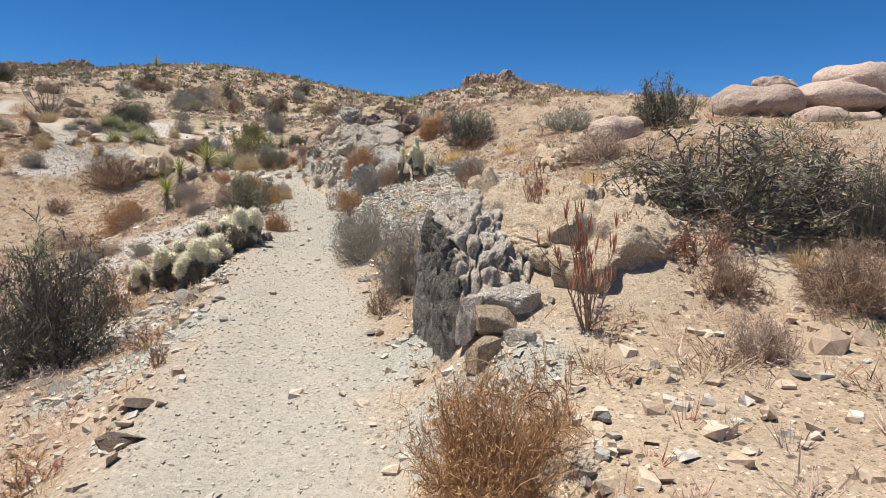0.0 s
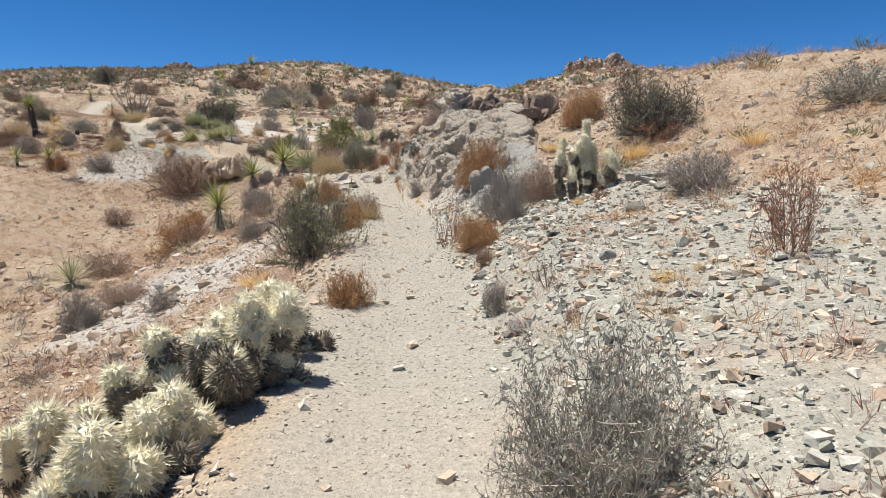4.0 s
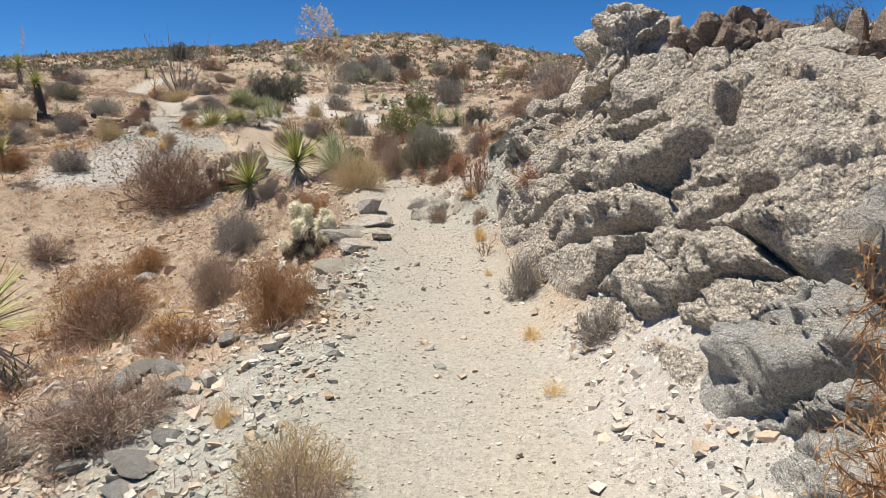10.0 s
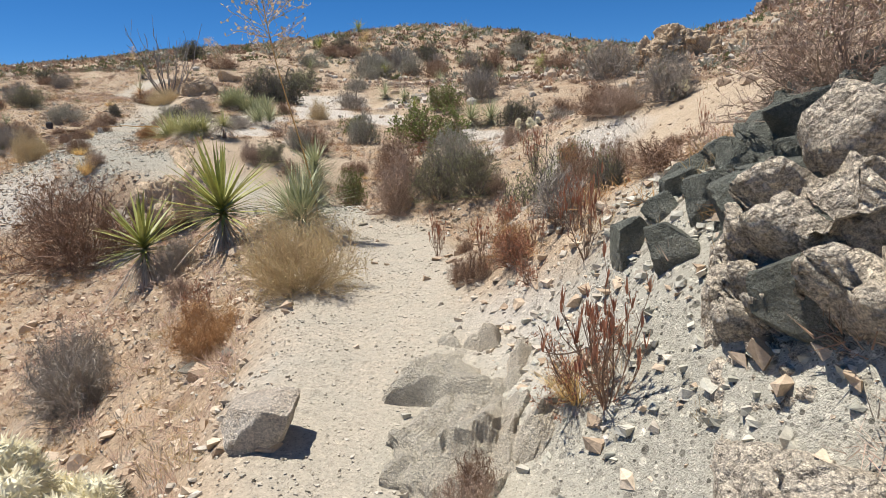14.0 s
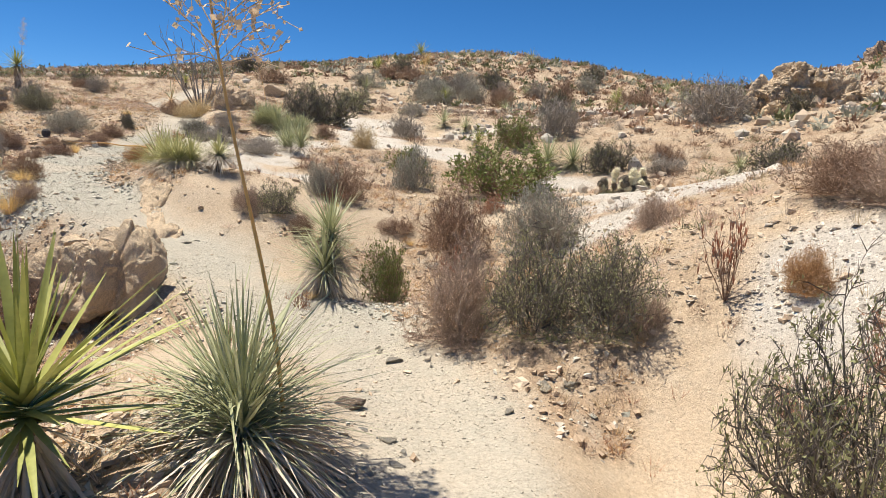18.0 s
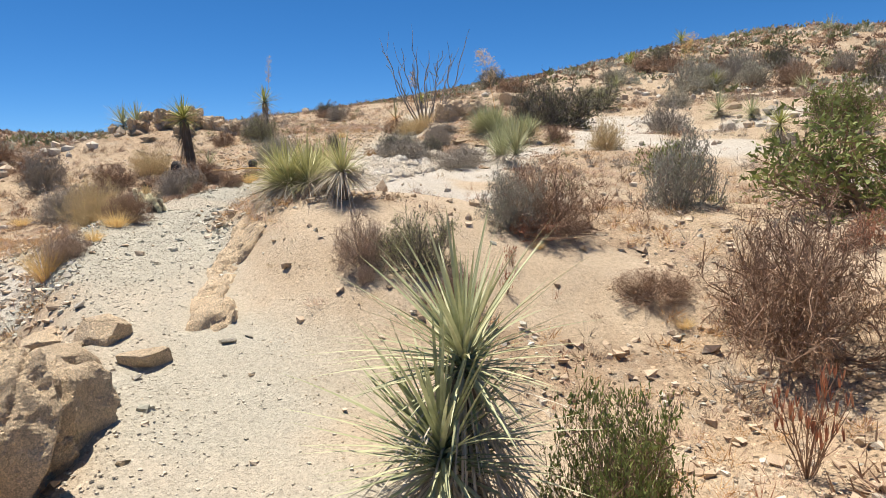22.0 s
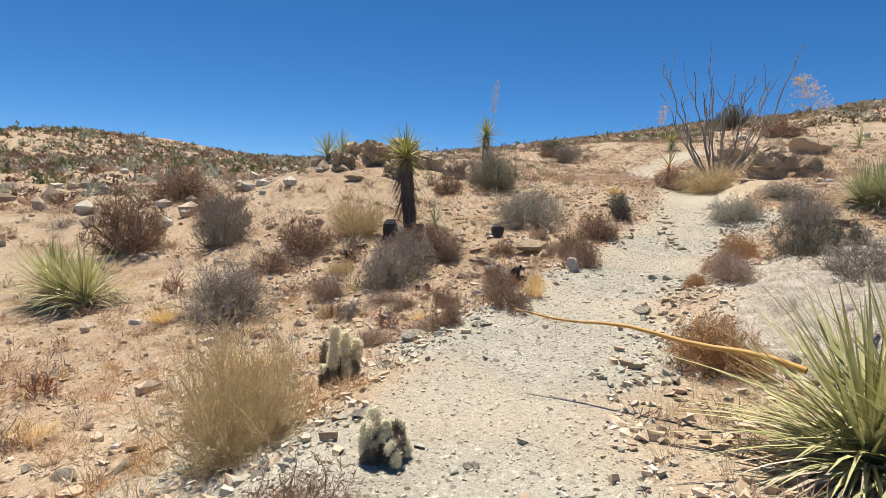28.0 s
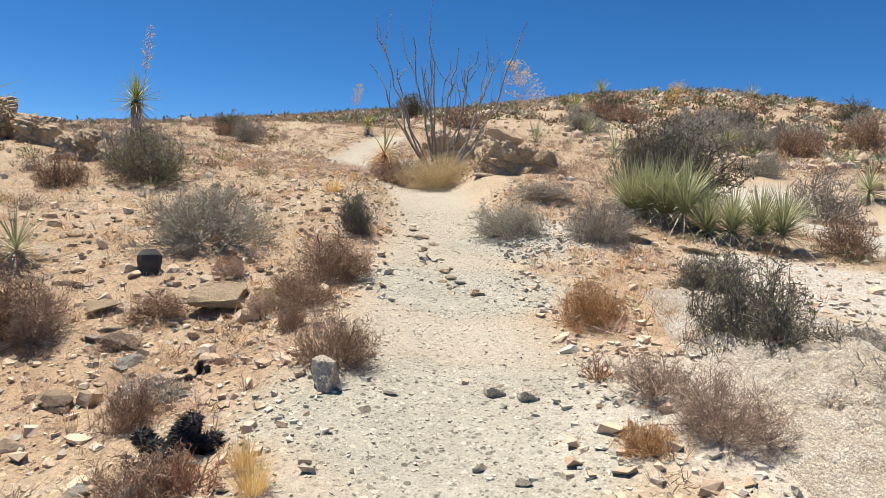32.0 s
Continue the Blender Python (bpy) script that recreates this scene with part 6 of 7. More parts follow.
RIGHT_BANK_ONE_B = [
    ("gold", -0.64, 11.07, 0.09, 0.17), ("orange", -1.84, 13.94, 0.4, 0.7), ("grey", -1.48, 14.06, 0.18, 0.3),
    ("stalks", -2.65, 14.1, 0.1, 0.23), ("gold", -2.32, 13.83, 0.09, 0.13), ("gold", -3.25, 16.12, 0.1, 0.15),
    ("gold", -3.03, 15.37, 0.08, 0.13), ("grey", -1.53, 12.02, 0.2, 0.4), ("pink", -1.15, 12.07, 0.16, 0.37),
    ("gold", -1.15, 13.79, 0.15, 0.2), ("gold", -0.84, 14.54, 0.25, 0.23), ("red", -1.51, 13.36, 0.09, 0.18),
    ("red", -1.01, 13.03, 0.12, 0.18), ("orange", -1.7, 18.18, 0.23, 0.4), ("dark", -1.3, 18.12, 0.31, 0.5),
    ("gold", -1.26, 15.82, 0.17, 0.19), ("grey", -3.43, 16.91, 0.16, 0.33), ("gold", -3.26, 16.19, 0.07, 0.1),
    ("grey", -2.84, 15.81, 0.13, 0.24), ("stalks", -3.52, 17.18, 0.13, 0.32),
]
for row in RIGHT_BANK_ONE_B:
    plant(*row)
RIGHT_BANK_ONE_C = [
    ("stalks", -4.01, 18.18, 0.13, 0.23), ("gold", -4.29, 19.12, 0.08, 0.22), ("gold", -4.19, 18.66, 0.08, 0.27),
    ("gold", -3.85, 17.58, 0.06, 0.13), ("pink", -4.83, 19.28, 0.11, 0.19), ("gold", -2.04, 17.34, 0.12, 0.2),
    ("gold", -1.93, 16.68, 0.15, 0.17), ("red", -4.51, 19.77, 0.2, 0.31), ("seeds", -4.42, 19.64, 0.26, 0.5),
    ("gold", -4.54, 19.78, 0.2, 0.21), ("gold", -4.16, 18.58, 0.1, 0.24), ("pink", -4.29, 19.08, 0.09, 0.17),
    ("rust", -3.51, 18.39, 0.26, 0.22), ("pink", -3.55, 20.55, 0.5, 0.5), ("grey", -6.76, 44.78, 1.18, 1.54), ("brown", -4.85, 19.43, 0.08, 0.16),
    ("seeds", -5.56, 21.99, 0.17, 0.28), ("cholla", -6.14, 18.9, 0.46, 0.66), ("cholla_tall", -0.51, 11.65, 0.36, 0.76),
    ("orange", -0.28, 15.63, 0.38, 0.58), ("orange", -1.66, 11.1, 0.19, 0.25),
]
for row in RIGHT_BANK_ONE_C:
    plant(*row)
BEND_A = [
    ("straw", -6.73, 21.28, 0.45, 0.58), ("brown", -4.84, 25.16, 0.27, 0.55), ("seeds", -5.6, 22.95, 0.17, 0.3),
    ("seeds", -6.19, 22.7, 0.12, 0.43), ("grey", -4.81, 21.23, 0.21, 0.27), ("seeds", -4.71, 20.95, 0.15, 0.32),
    ("seeds", -4.93, 21.1, 0.06, 0.2), ("brown", -5.55, 21.46, 0.11, 0.17), ("dark", -4.57, 21.41, 0.12, 0.19),
    ("grey", -4.26, 26.79, 0.43, 0.68), ("pink", -4.9, 27.1, 0.4, 0.5), ("cholla", -4.11, 26.63, 0.17, 0.26),
    ("pink", -8.48, 21.94, 0.15, 0.23), ("grey", -9.19, 22.65, 0.26, 0.45), ("red", -7.88, 21.52, 0.16, 0.33),
    ("brown", -4.26, 21.31, 0.25, 0.2), ("seeds", -4.62, 20.65, 0.14, 0.46), ("rust", -5.11, 21.21, 0.17, 0.23),
    ("red", -4.95, 20.91, 0.1, 0.16), ("seeds", -6.35, 23.19, 0.09, 0.32),
]
for row in BEND_A:
    plant(*row)
BEND_B = [
    ("olive", -5.41, 24.64, 0.59, 1.07), ("red", -5.48, 22.59, 0.09, 0.15), ("brown", -5.06, 23.61, 0.23, 0.66),
    ("red", -5.48, 22.54, 0.15, 0.25), ("brown", -5.41, 21.35, 0.14, 0.23), ("orange", -5.18, 21.37, 0.15, 0.22),
    ("seeds", -5.0, 21.21, 0.07, 0.21), ("seeds", -4.86, 21.17, 0.07, 0.24), ("seeds", -4.8, 21.04, 0.08, 0.26),
    ("seeds", -4.9, 21.36, 0.07, 0.19), ("red", -4.75, 21.53, 0.13, 0.18), ("red", -5.16, 25.56, 0.29, 0.48),
    ("seeds", -3.95, 23.55, 0.09, 0.34), ("red", -4.5, 23.79, 0.16, 0.21), ("brown", -4.16, 24.42, 0.14, 0.16),
    ("brown", -5.28, 27.63, 0.42, 0.45), ("red", -5.54, 25.44, 0.29, 0.32), ("brown", -5.86, 22.52, 0.09, 0.15),
    ("brown", -4.49, 22.2, 0.11, 0.11), ("red", -3.99, 23.81, 0.13, 0.17),
]
for row in BEND_B:
    plant(*row)
BEND_C = [
    ("brown", -4.83, 22.73, 0.11, 0.11),
]
for row in BEND_C:
    plant(*row)
HOLLOW_A = [
    ("green", -9.62, 27.51, 0.29, 0.74), ("pink", -8.22, 26.41, 0.46, 0.86), ("olive", -7.5, 26.3, 0.40, 0.78),
    ("olive", -6.91, 26.35, 0.44, 0.70), ("pink", -6.66, 26.34, 0.21, 0.37), ("brown", -9.83, 29.9, 0.61, 1.0),
    ("sage", -8.29, 29.51, 0.62, 0.91), ("brown", -12.0, 30.1, 0.47, 0.62), ("sage", -12.19, 29.82, 0.32, 0.55),
    ("green", -13.73, 35.83, 0.57, 0.68), ("green", -10.01, 32.67, 1.04, 1.04), ("rust", -9.77, 31.37, 0.23, 0.32),
    ("dark", -21.12, 42.81, 1.21, 1.44), ("straw", -16.26, 37.66, 0.42, 0.73), ("grey", -18.64, 44.87, 0.82, 1.05),
    ("green", -12.63, 41.32, 0.79, 1.03), ("dark", -9.17, 39.09, 0.71, 0.88), ("cholla", -8.18, 35.65, 0.6, 0.64),
    ("grey", -7.61, 38.67, 0.53, 0.53), ("dark", -5.11, 37.34, 0.6, 0.75),
]
for row in HOLLOW_A:
    plant(*row)
HOLLOW_B = [
    ("pink", -6.79, 28.38, 0.28, 0.33), ("seeds", -6.08, 26.53, 0.31, 0.61), ("brown", -10.8, 29.92, 0.31, 0.24),
    ("sage", -11.6, 31.78, 0.39, 0.82), ("red", -10.06, 26.5, 0.13, 0.23), ("gold", -10.1, 26.76, 0.12, 0.16),
    ("dark", -9.5, 40.03, 0.54, 0.54), ("gold", -10.48, 29.75, 0.12, 0.14), ("seeds", -9.35, 28.79, 0.31, 0.57),
    ("brown", -11.56, 28.5, 0.2, 0.33), ("seeds", -11.52, 28.98, 0.12, 0.26), ("seeds", -11.72, 29.28, 0.12, 0.18),
    ("rust", -11.94, 29.83, 0.24, 0.21), ("olive", -12.09, 28.55, 0.34, 0.42), ("pink", -12.28, 28.19, 0.23, 0.39),
    ("pink", -12.1, 28.08, 0.09, 0.14), ("gold", -11.77, 29.68, 0.09, 0.11), ("orange", -5.55, 26.46, 0.18, 0.31),
    ("brown", -7.77, 39.99, 0.52, 0.52), ("straw", -6.69, 50.44, 0.68, 0.9),
]
for row in HOLLOW_B:
    plant(*row)
HOLLOW_C = [
    ("dark", -4.24, 45.99, 0.63, 0.72),
]
for row in HOLLOW_C:
    plant(*row)
SECOND_RISE_LEFT_A = [
    ("orange", -17.02, 30.34, 0.3, 0.32), ("grey", -17.3, 33.2, 0.42, 0.3), ("grey", -17.0, 33.9, 0.48, 0.35), ("grey", -16.5, 33.3, 0.4, 0.3), ("brown", -17.9, 32.5, 0.16, 0.12),
    ("gold", -14.84, 26.52, 0.28, 0.55), ("gold", -16.07, 27.45, 0.27, 0.31), ("brown", -16.31, 27.64, 0.27, 0.37),
    ("cholla_tall", -16.98, 28.13, 0.12, 0.26), ("gold", -15.29, 27.03, 0.17, 0.24), ("pink", -14.77, 26.67, 0.22, 0.32),
    ("straw", -17.77, 27.64, 0.43, 0.7), ("cholla_tall", -18.55, 28.43, 0.15, 0.44), ("brown", -27.25, 26.96, 0.71, 1.15),
    ("grey", -26.39, 28.55, 0.55, 0.96), ("brown", -31.78, 28.12, 0.84, 0.91), ("grey", -22.14, 28.16, 0.6, 0.65),
    ("grey", -22.48, 30.54, 0.5, 0.6), ("brown", -24.57, 29.63, 0.54, 0.61), ("straw", -24.83, 30.59, 0.52, 0.75),
    ("sage", -23.68, 33.42, 0.68, 0.63), ("olive", -26.67, 34.55, 0.6, 0.75), ("gold", -19.3, 30.57, 0.18, 0.35),
    ("pink", -18.34, 32.1, 0.24, 0.3), ("grey", -20.44, 36.35, 0.41, 0.56),
]
for row in SECOND_RISE_LEFT_A:
    plant(*row)
SECOND_RISE_LEFT_B = [
    ("brown", -24.12, 29.0, 0.35, 0.35), ("gold", -22.34, 27.42, 0.3, 0.33), ("red", -23.84, 27.62, 0.2, 0.36),
    ("gold", -20.08, 28.0, 0.41, 0.3), ("red", -20.36, 26.42, 0.23, 0.28), ("gold", -19.21, 26.53, 0.23, 0.23),
    ("grey", -21.83, 30.06, 0.41, 0.52), ("brown", -23.0, 31.11, 0.49, 0.54), ("orange", -19.44, 33.54, 0.24, 0.31),
    ("grey", -17.45, 32.74, 0.51, 0.47), ("grey", -17.92, 33.45, 0.28, 0.28), ("gold", -19.7, 30.86, 0.13, 0.27),
    ("gold", -20.13, 29.77, 0.21, 0.15), ("brown", -19.05, 30.11, 0.23, 0.29), ("brown", -18.89, 29.44, 0.16, 0.24),
    ("brown", -21.85, 33.42, 0.4, 0.42), ("dark", -22.67, 34.62, 0.23, 0.51), ("red", -20.21, 29.41, 0.16, 0.24),
    ("pink", -22.04, 29.31, 0.27, 0.32), ("dark", -18.94, 34.79, 0.3, 0.4),
]
for row in SECOND_RISE_LEFT_B:
    plant(*row)
SECOND_RISE_LEFT_C = [
    ("sage", -21.41, 35.96, 0.47, 0.43), ("brown", -26.07, 39.44, 0.75, 0.55), ("gold", -19.89, 30.97, 0.11, 0.24),
    ("brown", -20.4, 32.04, 0.26, 0.3), ("dark", -18.38, 33.25, 0.36, 0.56), ("olive", -23.3, 47.97, 1.04, 1.08),
    ("pink", -18.68, 32.39, 0.22, 0.22), ("orange", -18.58, 31.92, 0.12, 0.13), ("brown", -22.38, 32.1, 0.24, 0.22),
    ("brown", -21.52, 32.81, 0.27, 0.27), ("pink", -22.68, 31.35, 0.28, 0.36), ("red", -19.93, 30.79, 0.14, 0.19),
    ("grey", -21.95, 37.93, 0.55, 0.25), ("gold", -24.31, 35.93, 0.25, 0.33), ("brown", -18.07, 38.21, 0.35, 0.49),
    ("sage", -20.41, 48.88, 0.64, 0.64), ("straw", -24.84, 39.39, 0.75, 0.69), ("dark", -46.0, 65.8, 1.47, 1.68),
]
for row in SECOND_RISE_LEFT_C:
    plant(*row)
HILL_A = [
    ("dark", -19.53, 85.77, 1.67, 1.67), ("dark", -26.42, 64.01, 1.02, 1.23), ("sage", -22.75, 62.58, 1.06, 1.54),
    ("grey", -21.89, 65.91, 0.92, 1.43), ("brown", -18.33, 69.86, 1.28, 1.92), ("sage", -30.97, 61.31, 1.21, 1.42),
    ("sage", -24.69, 59.33, 1.4, 1.86), ("dark", -24.67, 71.36, 1.27, 1.7), ("grey", -11.65, 42.86, 0.81, 1.33),
    ("dark", -33.6, 71.85, 1.18, 1.3), ("brown", -11.92, 64.16, 1.43, 1.43), ("dark", -21.22, 41.4, 0.92, 1.45),
    ("grey", -24.74, 63.94, 1.27, 1.61), ("brown", -20.67, 62.15, 1.09, 1.3), ("dark", -14.73, 54.04, 0.7, 1.4),
    ("sage", -18.49, 79.6, 1.29, 1.6), ("brown", -26.78, 68.46, 1.33, 1.33), ("sage", -23.43, 57.97, 1.18, 1.33),
    ("brown", -35.75, 56.96, 1.3, 1.11), ("sage", -25.72, 62.68, 1.06, 1.36),
]
for row in HILL_A:
    plant(*row)
HILL_B = [
    ("brown", -32.2, 67.31, 1.31, 1.12), ("dark", -36.39, 43.21, 0.81, 0.67), ("brown", -27.9, 28.66, 0.63, 0.7),
    ("grey", -27.57, 34.78, 0.52, 0.81), ("brown", -27.06, 33.49, 0.39, 0.47), ("grey", -34.45, 42.36, 0.54, 0.73),
    ("brown", -35.79, 42.5, 0.47, 0.47), ("sage", -24.99, 66.25, 1.25, 1.87), ("grey", -21.08, 71.74, 1.0, 1.33),
    ("brown", -30.76, 68.24, 1.24, 1.07),
]
for row in HILL_B:
    plant(*row)

# stones: kind, x, y, size across
STONE = {"brown": (M_ROCK_BROWN, "brown varnished stone on the gravel slope"), "tan": (M_ROCK_TAN, "tan angular stone lying on dry soil"),
         "white": (M_ROCK_WHITE, "pale angular stone lying among gravel"), "green": (M_BEDROCK, "grey-green slaty stone lying on gravel"), "grey": (M_ROCK, "flat grey slab resting on the bank")}


def lay(rows, seed):
    r = np.random.default_rng(seed)
    for kind, x, y, size in rows:
        m, label = STONE[kind]
        size = size * (0.55 if to_trail(np.array([x]), np.array([y]))[0][0] < 0.5 else 1.0)
        stone(x, y, size, m, int(r.integers(14)), r.uniform(0, 360), r.uniform(-14, 14), (1, r.uniform(0.65, 0.95), r.uniform(0.4, 0.75)), label)


STONES_START = [
    ("brown", -1.53, 3.04, 0.245), ("brown", -1.45, 2.63, 0.241), ("white", 0.58, 2.06, 0.125), ("white", 1.42, 2.37, 0.119),
    ("white", -2.83, 4.35, 0.278), ("green", -2.56, 6.07, 0.354), ("white", -3.16, 6.65, 0.34), ("green", -1.86, 4.95, 0.137),
    ("brown", -2.97, 5.17, 0.213), ("white", -2.79, 6.1, 0.203), ("green", -2.27, 5.52, 0.206), ("white", -1.99, 5.53, 0.136),
    ("white", -3.22, 6.4, 0.199), ("green", -1.83, 4.97, 0.128), ("white", -2.96, 5.72, 0.337), ("green", -0.07, 4.16, 0.112),
    ("white", -0.74, 5.61, 0.133), ("white", -0.72, 5.66, 0.181), ("white", -0.45, 4.15, 0.107), ("brown", -2.64, 4.62, 0.185),
    ("white", -0.48, 4.14, 0.164), ("white", -2.78, 4.41, 0.2), ("white", -3.13, 4.65, 0.189), ("white", -2.9, 4.2, 0.233),
]
lay(STONES_START, 1)
STONES_BANK_A = [
    ("white", 0.02, 11.36, 0.541), ("white", -0.15, 10.71, 0.262), ("white", 0.07, 11.4, 0.444), ("white", 0.15, 11.01, 0.234),
    ("green", -0.14, 10.43, 0.314), ("green", -1.19, 9.86, 0.176), ("green", -0.93, 10.06, 0.185), ("white", -0.17, 8.86, 0.159),
    ("white", -0.2, 9.62, 0.134), ("white", -1.5, 9.73, 0.185), ("green", -1.17, 8.24, 0.203), ("white", -1.16, 8.26, 0.205),
    ("white", -2.39, 7.57, 0.099), ("brown", -1.51, 13.86, 0.471), ("white", -1.83, 15.95, 0.345), ("green", -1.2, 10.59, 0.17),
    ("green", -1.11, 10.42, 0.137), ("white", -1.12, 10.56, 0.111), ("white", -1.26, 10.72, 0.122), ("green", -1.31, 10.87, 0.109),
    ("green", -1.01, 10.4, 0.151), ("white", -0.93, 10.52, 0.106), ("brown", -1.48, 13.89, 0.583), ("white", -1.81, 16.2, 0.463),
    ("white", -1.33, 17.06, 0.32), ("white", -1.78, 15.96, 0.46), ("white", -1.29, 16.99, 0.344), ("white", -1.84, 17.77, 0.634),
    ("grey", -1.53, 13.79, 0.532), ("white", -1.61, 13.48, 0.236),
]
lay(STONES_BANK_A, 2)
STONES_BANK_B = [
    ("white", -1.72, 13.52, 0.123), ("white", -1.51, 9.82, 0.178), ("white", -1.38, 10.21, 0.144), ("green", -1.68, 11.16, 0.153),
    ("white", -4.75, 14.28, 0.294), ("white", -4.74, 14.43, 0.265), ("white", -5.39, 15.48, 0.294), ("white", -5.12, 14.58, 0.202),
    ("green", -4.69, 14.57, 0.156), ("white", -5.71, 15.04, 0.23), ("white", -4.79, 14.58, 0.295), ("white", -4.77, 14.77, 0.227),
    ("white", -5.55, 15.31, 0.319), ("white", -4.99, 16.25, 0.294), ("white", -5.09, 15.25, 0.268), ("green", -5.53, 15.49, 0.222),
    ("white", -4.97, 16.31, 0.274), ("white", -4.3, 15.56, 0.131), ("white", -5.79, 15.89, 0.352), ("white", -5.49, 15.91, 0.343),
    ("white", -5.24, 15.89, 0.248), ("green", -4.34, 15.83, 0.122), ("white", -8.51, 19.09, 0.333), 
    
    
]
lay(STONES_BANK_B, 3)
STONES_BANK_C = [
    
    ("white", -4.61, 19.35, 0.13), ("white", -8.54, 19.71, 0.301), ("green", -6.81, 20.55, 0.252), ("green", -7.22, 20.74, 0.214),
    ("white", -10.54, 20.81, 0.534),
]
lay(STONES_BANK_C, 4)
STONES_BEND_AND_HOLLOW_A = [
    ("white", -7.53, 23.2, 0.253), ("white", -7.71, 24.01, 0.251), ("green", -8.59, 25.84, 0.347), ("white", -7.52, 23.19, 0.227),
    ("green", -7.39, 23.16, 0.127), ("white", -7.9, 24.27, 0.195), ("white", -7.62, 24.19, 0.167), ("green", -8.77, 25.97, 0.157),
    ("green", -7.34, 25.21, 0.1), ("green", -7.22, 25.69, 0.174), ("green", -7.05, 25.75, 0.152), ("white", -7.81, 23.9, 0.273),
    ("white", -8.03, 24.5, 0.182), ("brown", -8.35, 24.77, 0.321), ("green", -7.83, 24.45, 0.212), ("white", -7.67, 24.35, 0.135),
    ("green", -8.8, 26.02, 0.146), ("white", -8.05, 25.96, 0.095), ("green", -7.24, 25.7, 0.178), ("green", -7.05, 25.74, 0.112),
    ("white", -8.22, 25.85, 0.095), ("green", -8.85, 26.06, 0.157), ("green", -9.29, 26.39, 0.162), ("white", -8.56, 26.25, 0.111),
    ("green", -9.91, 26.37, 0.134), ("white", -8.89, 26.36, 0.102), ("white", -6.42, 26.66, 0.089), ("tan", -6.53, 26.37, 0.19),
    ("green", -9.89, 25.82, 0.117), ("green", -12.23, 27.09, 0.2),
]
lay(STONES_BEND_AND_HOLLOW_A, 5)
STONES_BEND_AND_HOLLOW_B = [
    ("white", -9.3, 27.09, 0.105), ("tan", -11.33, 26.17, 0.121), ("green", -11.85, 26.88, 0.105), ("green", -11.75, 27.0, 0.105),
    ("green", -12.26, 27.05, 0.155), ("green", -12.2, 27.2, 0.157), ("green", -11.21, 26.06, 0.076), ("tan", -11.74, 26.99, 0.113),
    ("tan", -11.96, 28.19, 0.07), ("brown", -11.73, 28.32, 0.112), ("green", -14.14, 27.25, 0.159), ("green", -13.68, 27.06, 0.109),
    ("white", -13.7, 26.98, 0.086), ("green", -15.26, 27.96, 0.136), ("green", -15.5, 28.28, 0.149), ("green", -15.48, 28.14, 0.125),
    ("tan", -16.14, 33.55, 0.252), ("green", -14.1, 27.25, 0.134), ("green", -14.79, 27.71, 0.105), ("green", -15.51, 28.31, 0.154),
]
lay(STONES_BEND_AND_HOLLOW_B, 6)
STONES_SECOND_RISE_A = [
    ("white", -19.5, 32.3, 0.129), ("white", -19.35, 32.34, 0.127), ("tan", -22.26, 32.65, 0.821),
    ("tan", -21.79, 32.33, 0.224), ("white", -21.73, 31.46, 0.226), ("brown", -22.15, 31.71, 0.335), ("green", -22.46, 31.79, 0.221),
    ("white", -22.44, 31.63, 0.214), ("brown", -21.51, 30.99, 0.23), ("green", -19.88, 31.66, 0.175), ("green", -19.92, 31.92, 0.157),
    ("green", -19.53, 31.21, 0.095), ("green", -19.15, 31.57, 0.147), ("green", -18.94, 31.54, 0.139), ("tan", -22.9, 31.89, 0.473),
    ("white", -21.02, 31.38, 0.265), ("white", -20.15, 30.93, 0.149), ("tan", -20.68, 34.0, 0.208), ("tan", -21.23, 34.36, 0.288),
    ("tan", -22.26, 35.38, 0.498), ("tan", -22.57, 35.57, 0.446), ("tan", -22.0, 35.24, 0.343), ("tan", -20.37, 37.0, 0.663),
    ("white", -20.35, 36.54, 0.56), ("tan", -19.4, 36.99, 0.548), ("tan", -28.89, 49.09, 1.927), ("tan", -23.77, 39.13, 0.65),
    ("white", -20.37, 30.54, 0.198), ("white", -21.78, 31.57, 0.266),
]
lay(STONES_SECOND_RISE_A, 7)
STONES_SECOND_RISE_B = [
    ("brown", -21.57, 31.01, 0.273), ("tan", -21.06, 31.41, 0.234), ("white", -18.26, 31.47, 0.114), ("green", -18.15, 31.51, 0.089),
    ("tan", -21.12, 30.25, 0.153), ("white", -20.5, 30.62, 0.211), ("white", -20.61, 29.59, 0.203), ("white", -20.09, 29.45, 0.18),
    ("brown", -19.92, 29.15, 0.231), ("green", -18.64, 29.59, 0.246), ("green", -18.79, 29.48, 0.138), ("white", -18.7, 29.29, 0.128),
    ("tan", -21.61, 31.04, 0.228), ("green", -19.0, 30.96, 0.236), ("green", -18.31, 30.98, 0.209), ("green", -18.56, 30.29, 0.111),
    ("white", -17.61, 30.78, 0.116), ("tan", -17.66, 30.93, 0.106), ("tan", -27.53, 30.47, 0.64), ("tan", -29.68, 32.12, 0.583),
    ("green", -19.27, 29.35, 0.311), ("green", -17.39, 28.23, 0.17), ("green", -16.78, 28.5, 0.134), ("white", -20.71, 29.64, 0.197),
    ("white", -20.66, 28.58, 0.182), ("green", -18.33, 27.1, 0.173), ("green", -18.35, 26.79, 0.167), ("green", -18.65, 26.68, 0.16),
    ("green", -17.19, 27.67, 0.107), ("tan", -27.25, 30.44, 0.624),
]
lay(STONES_SECOND_RISE_B, 8)
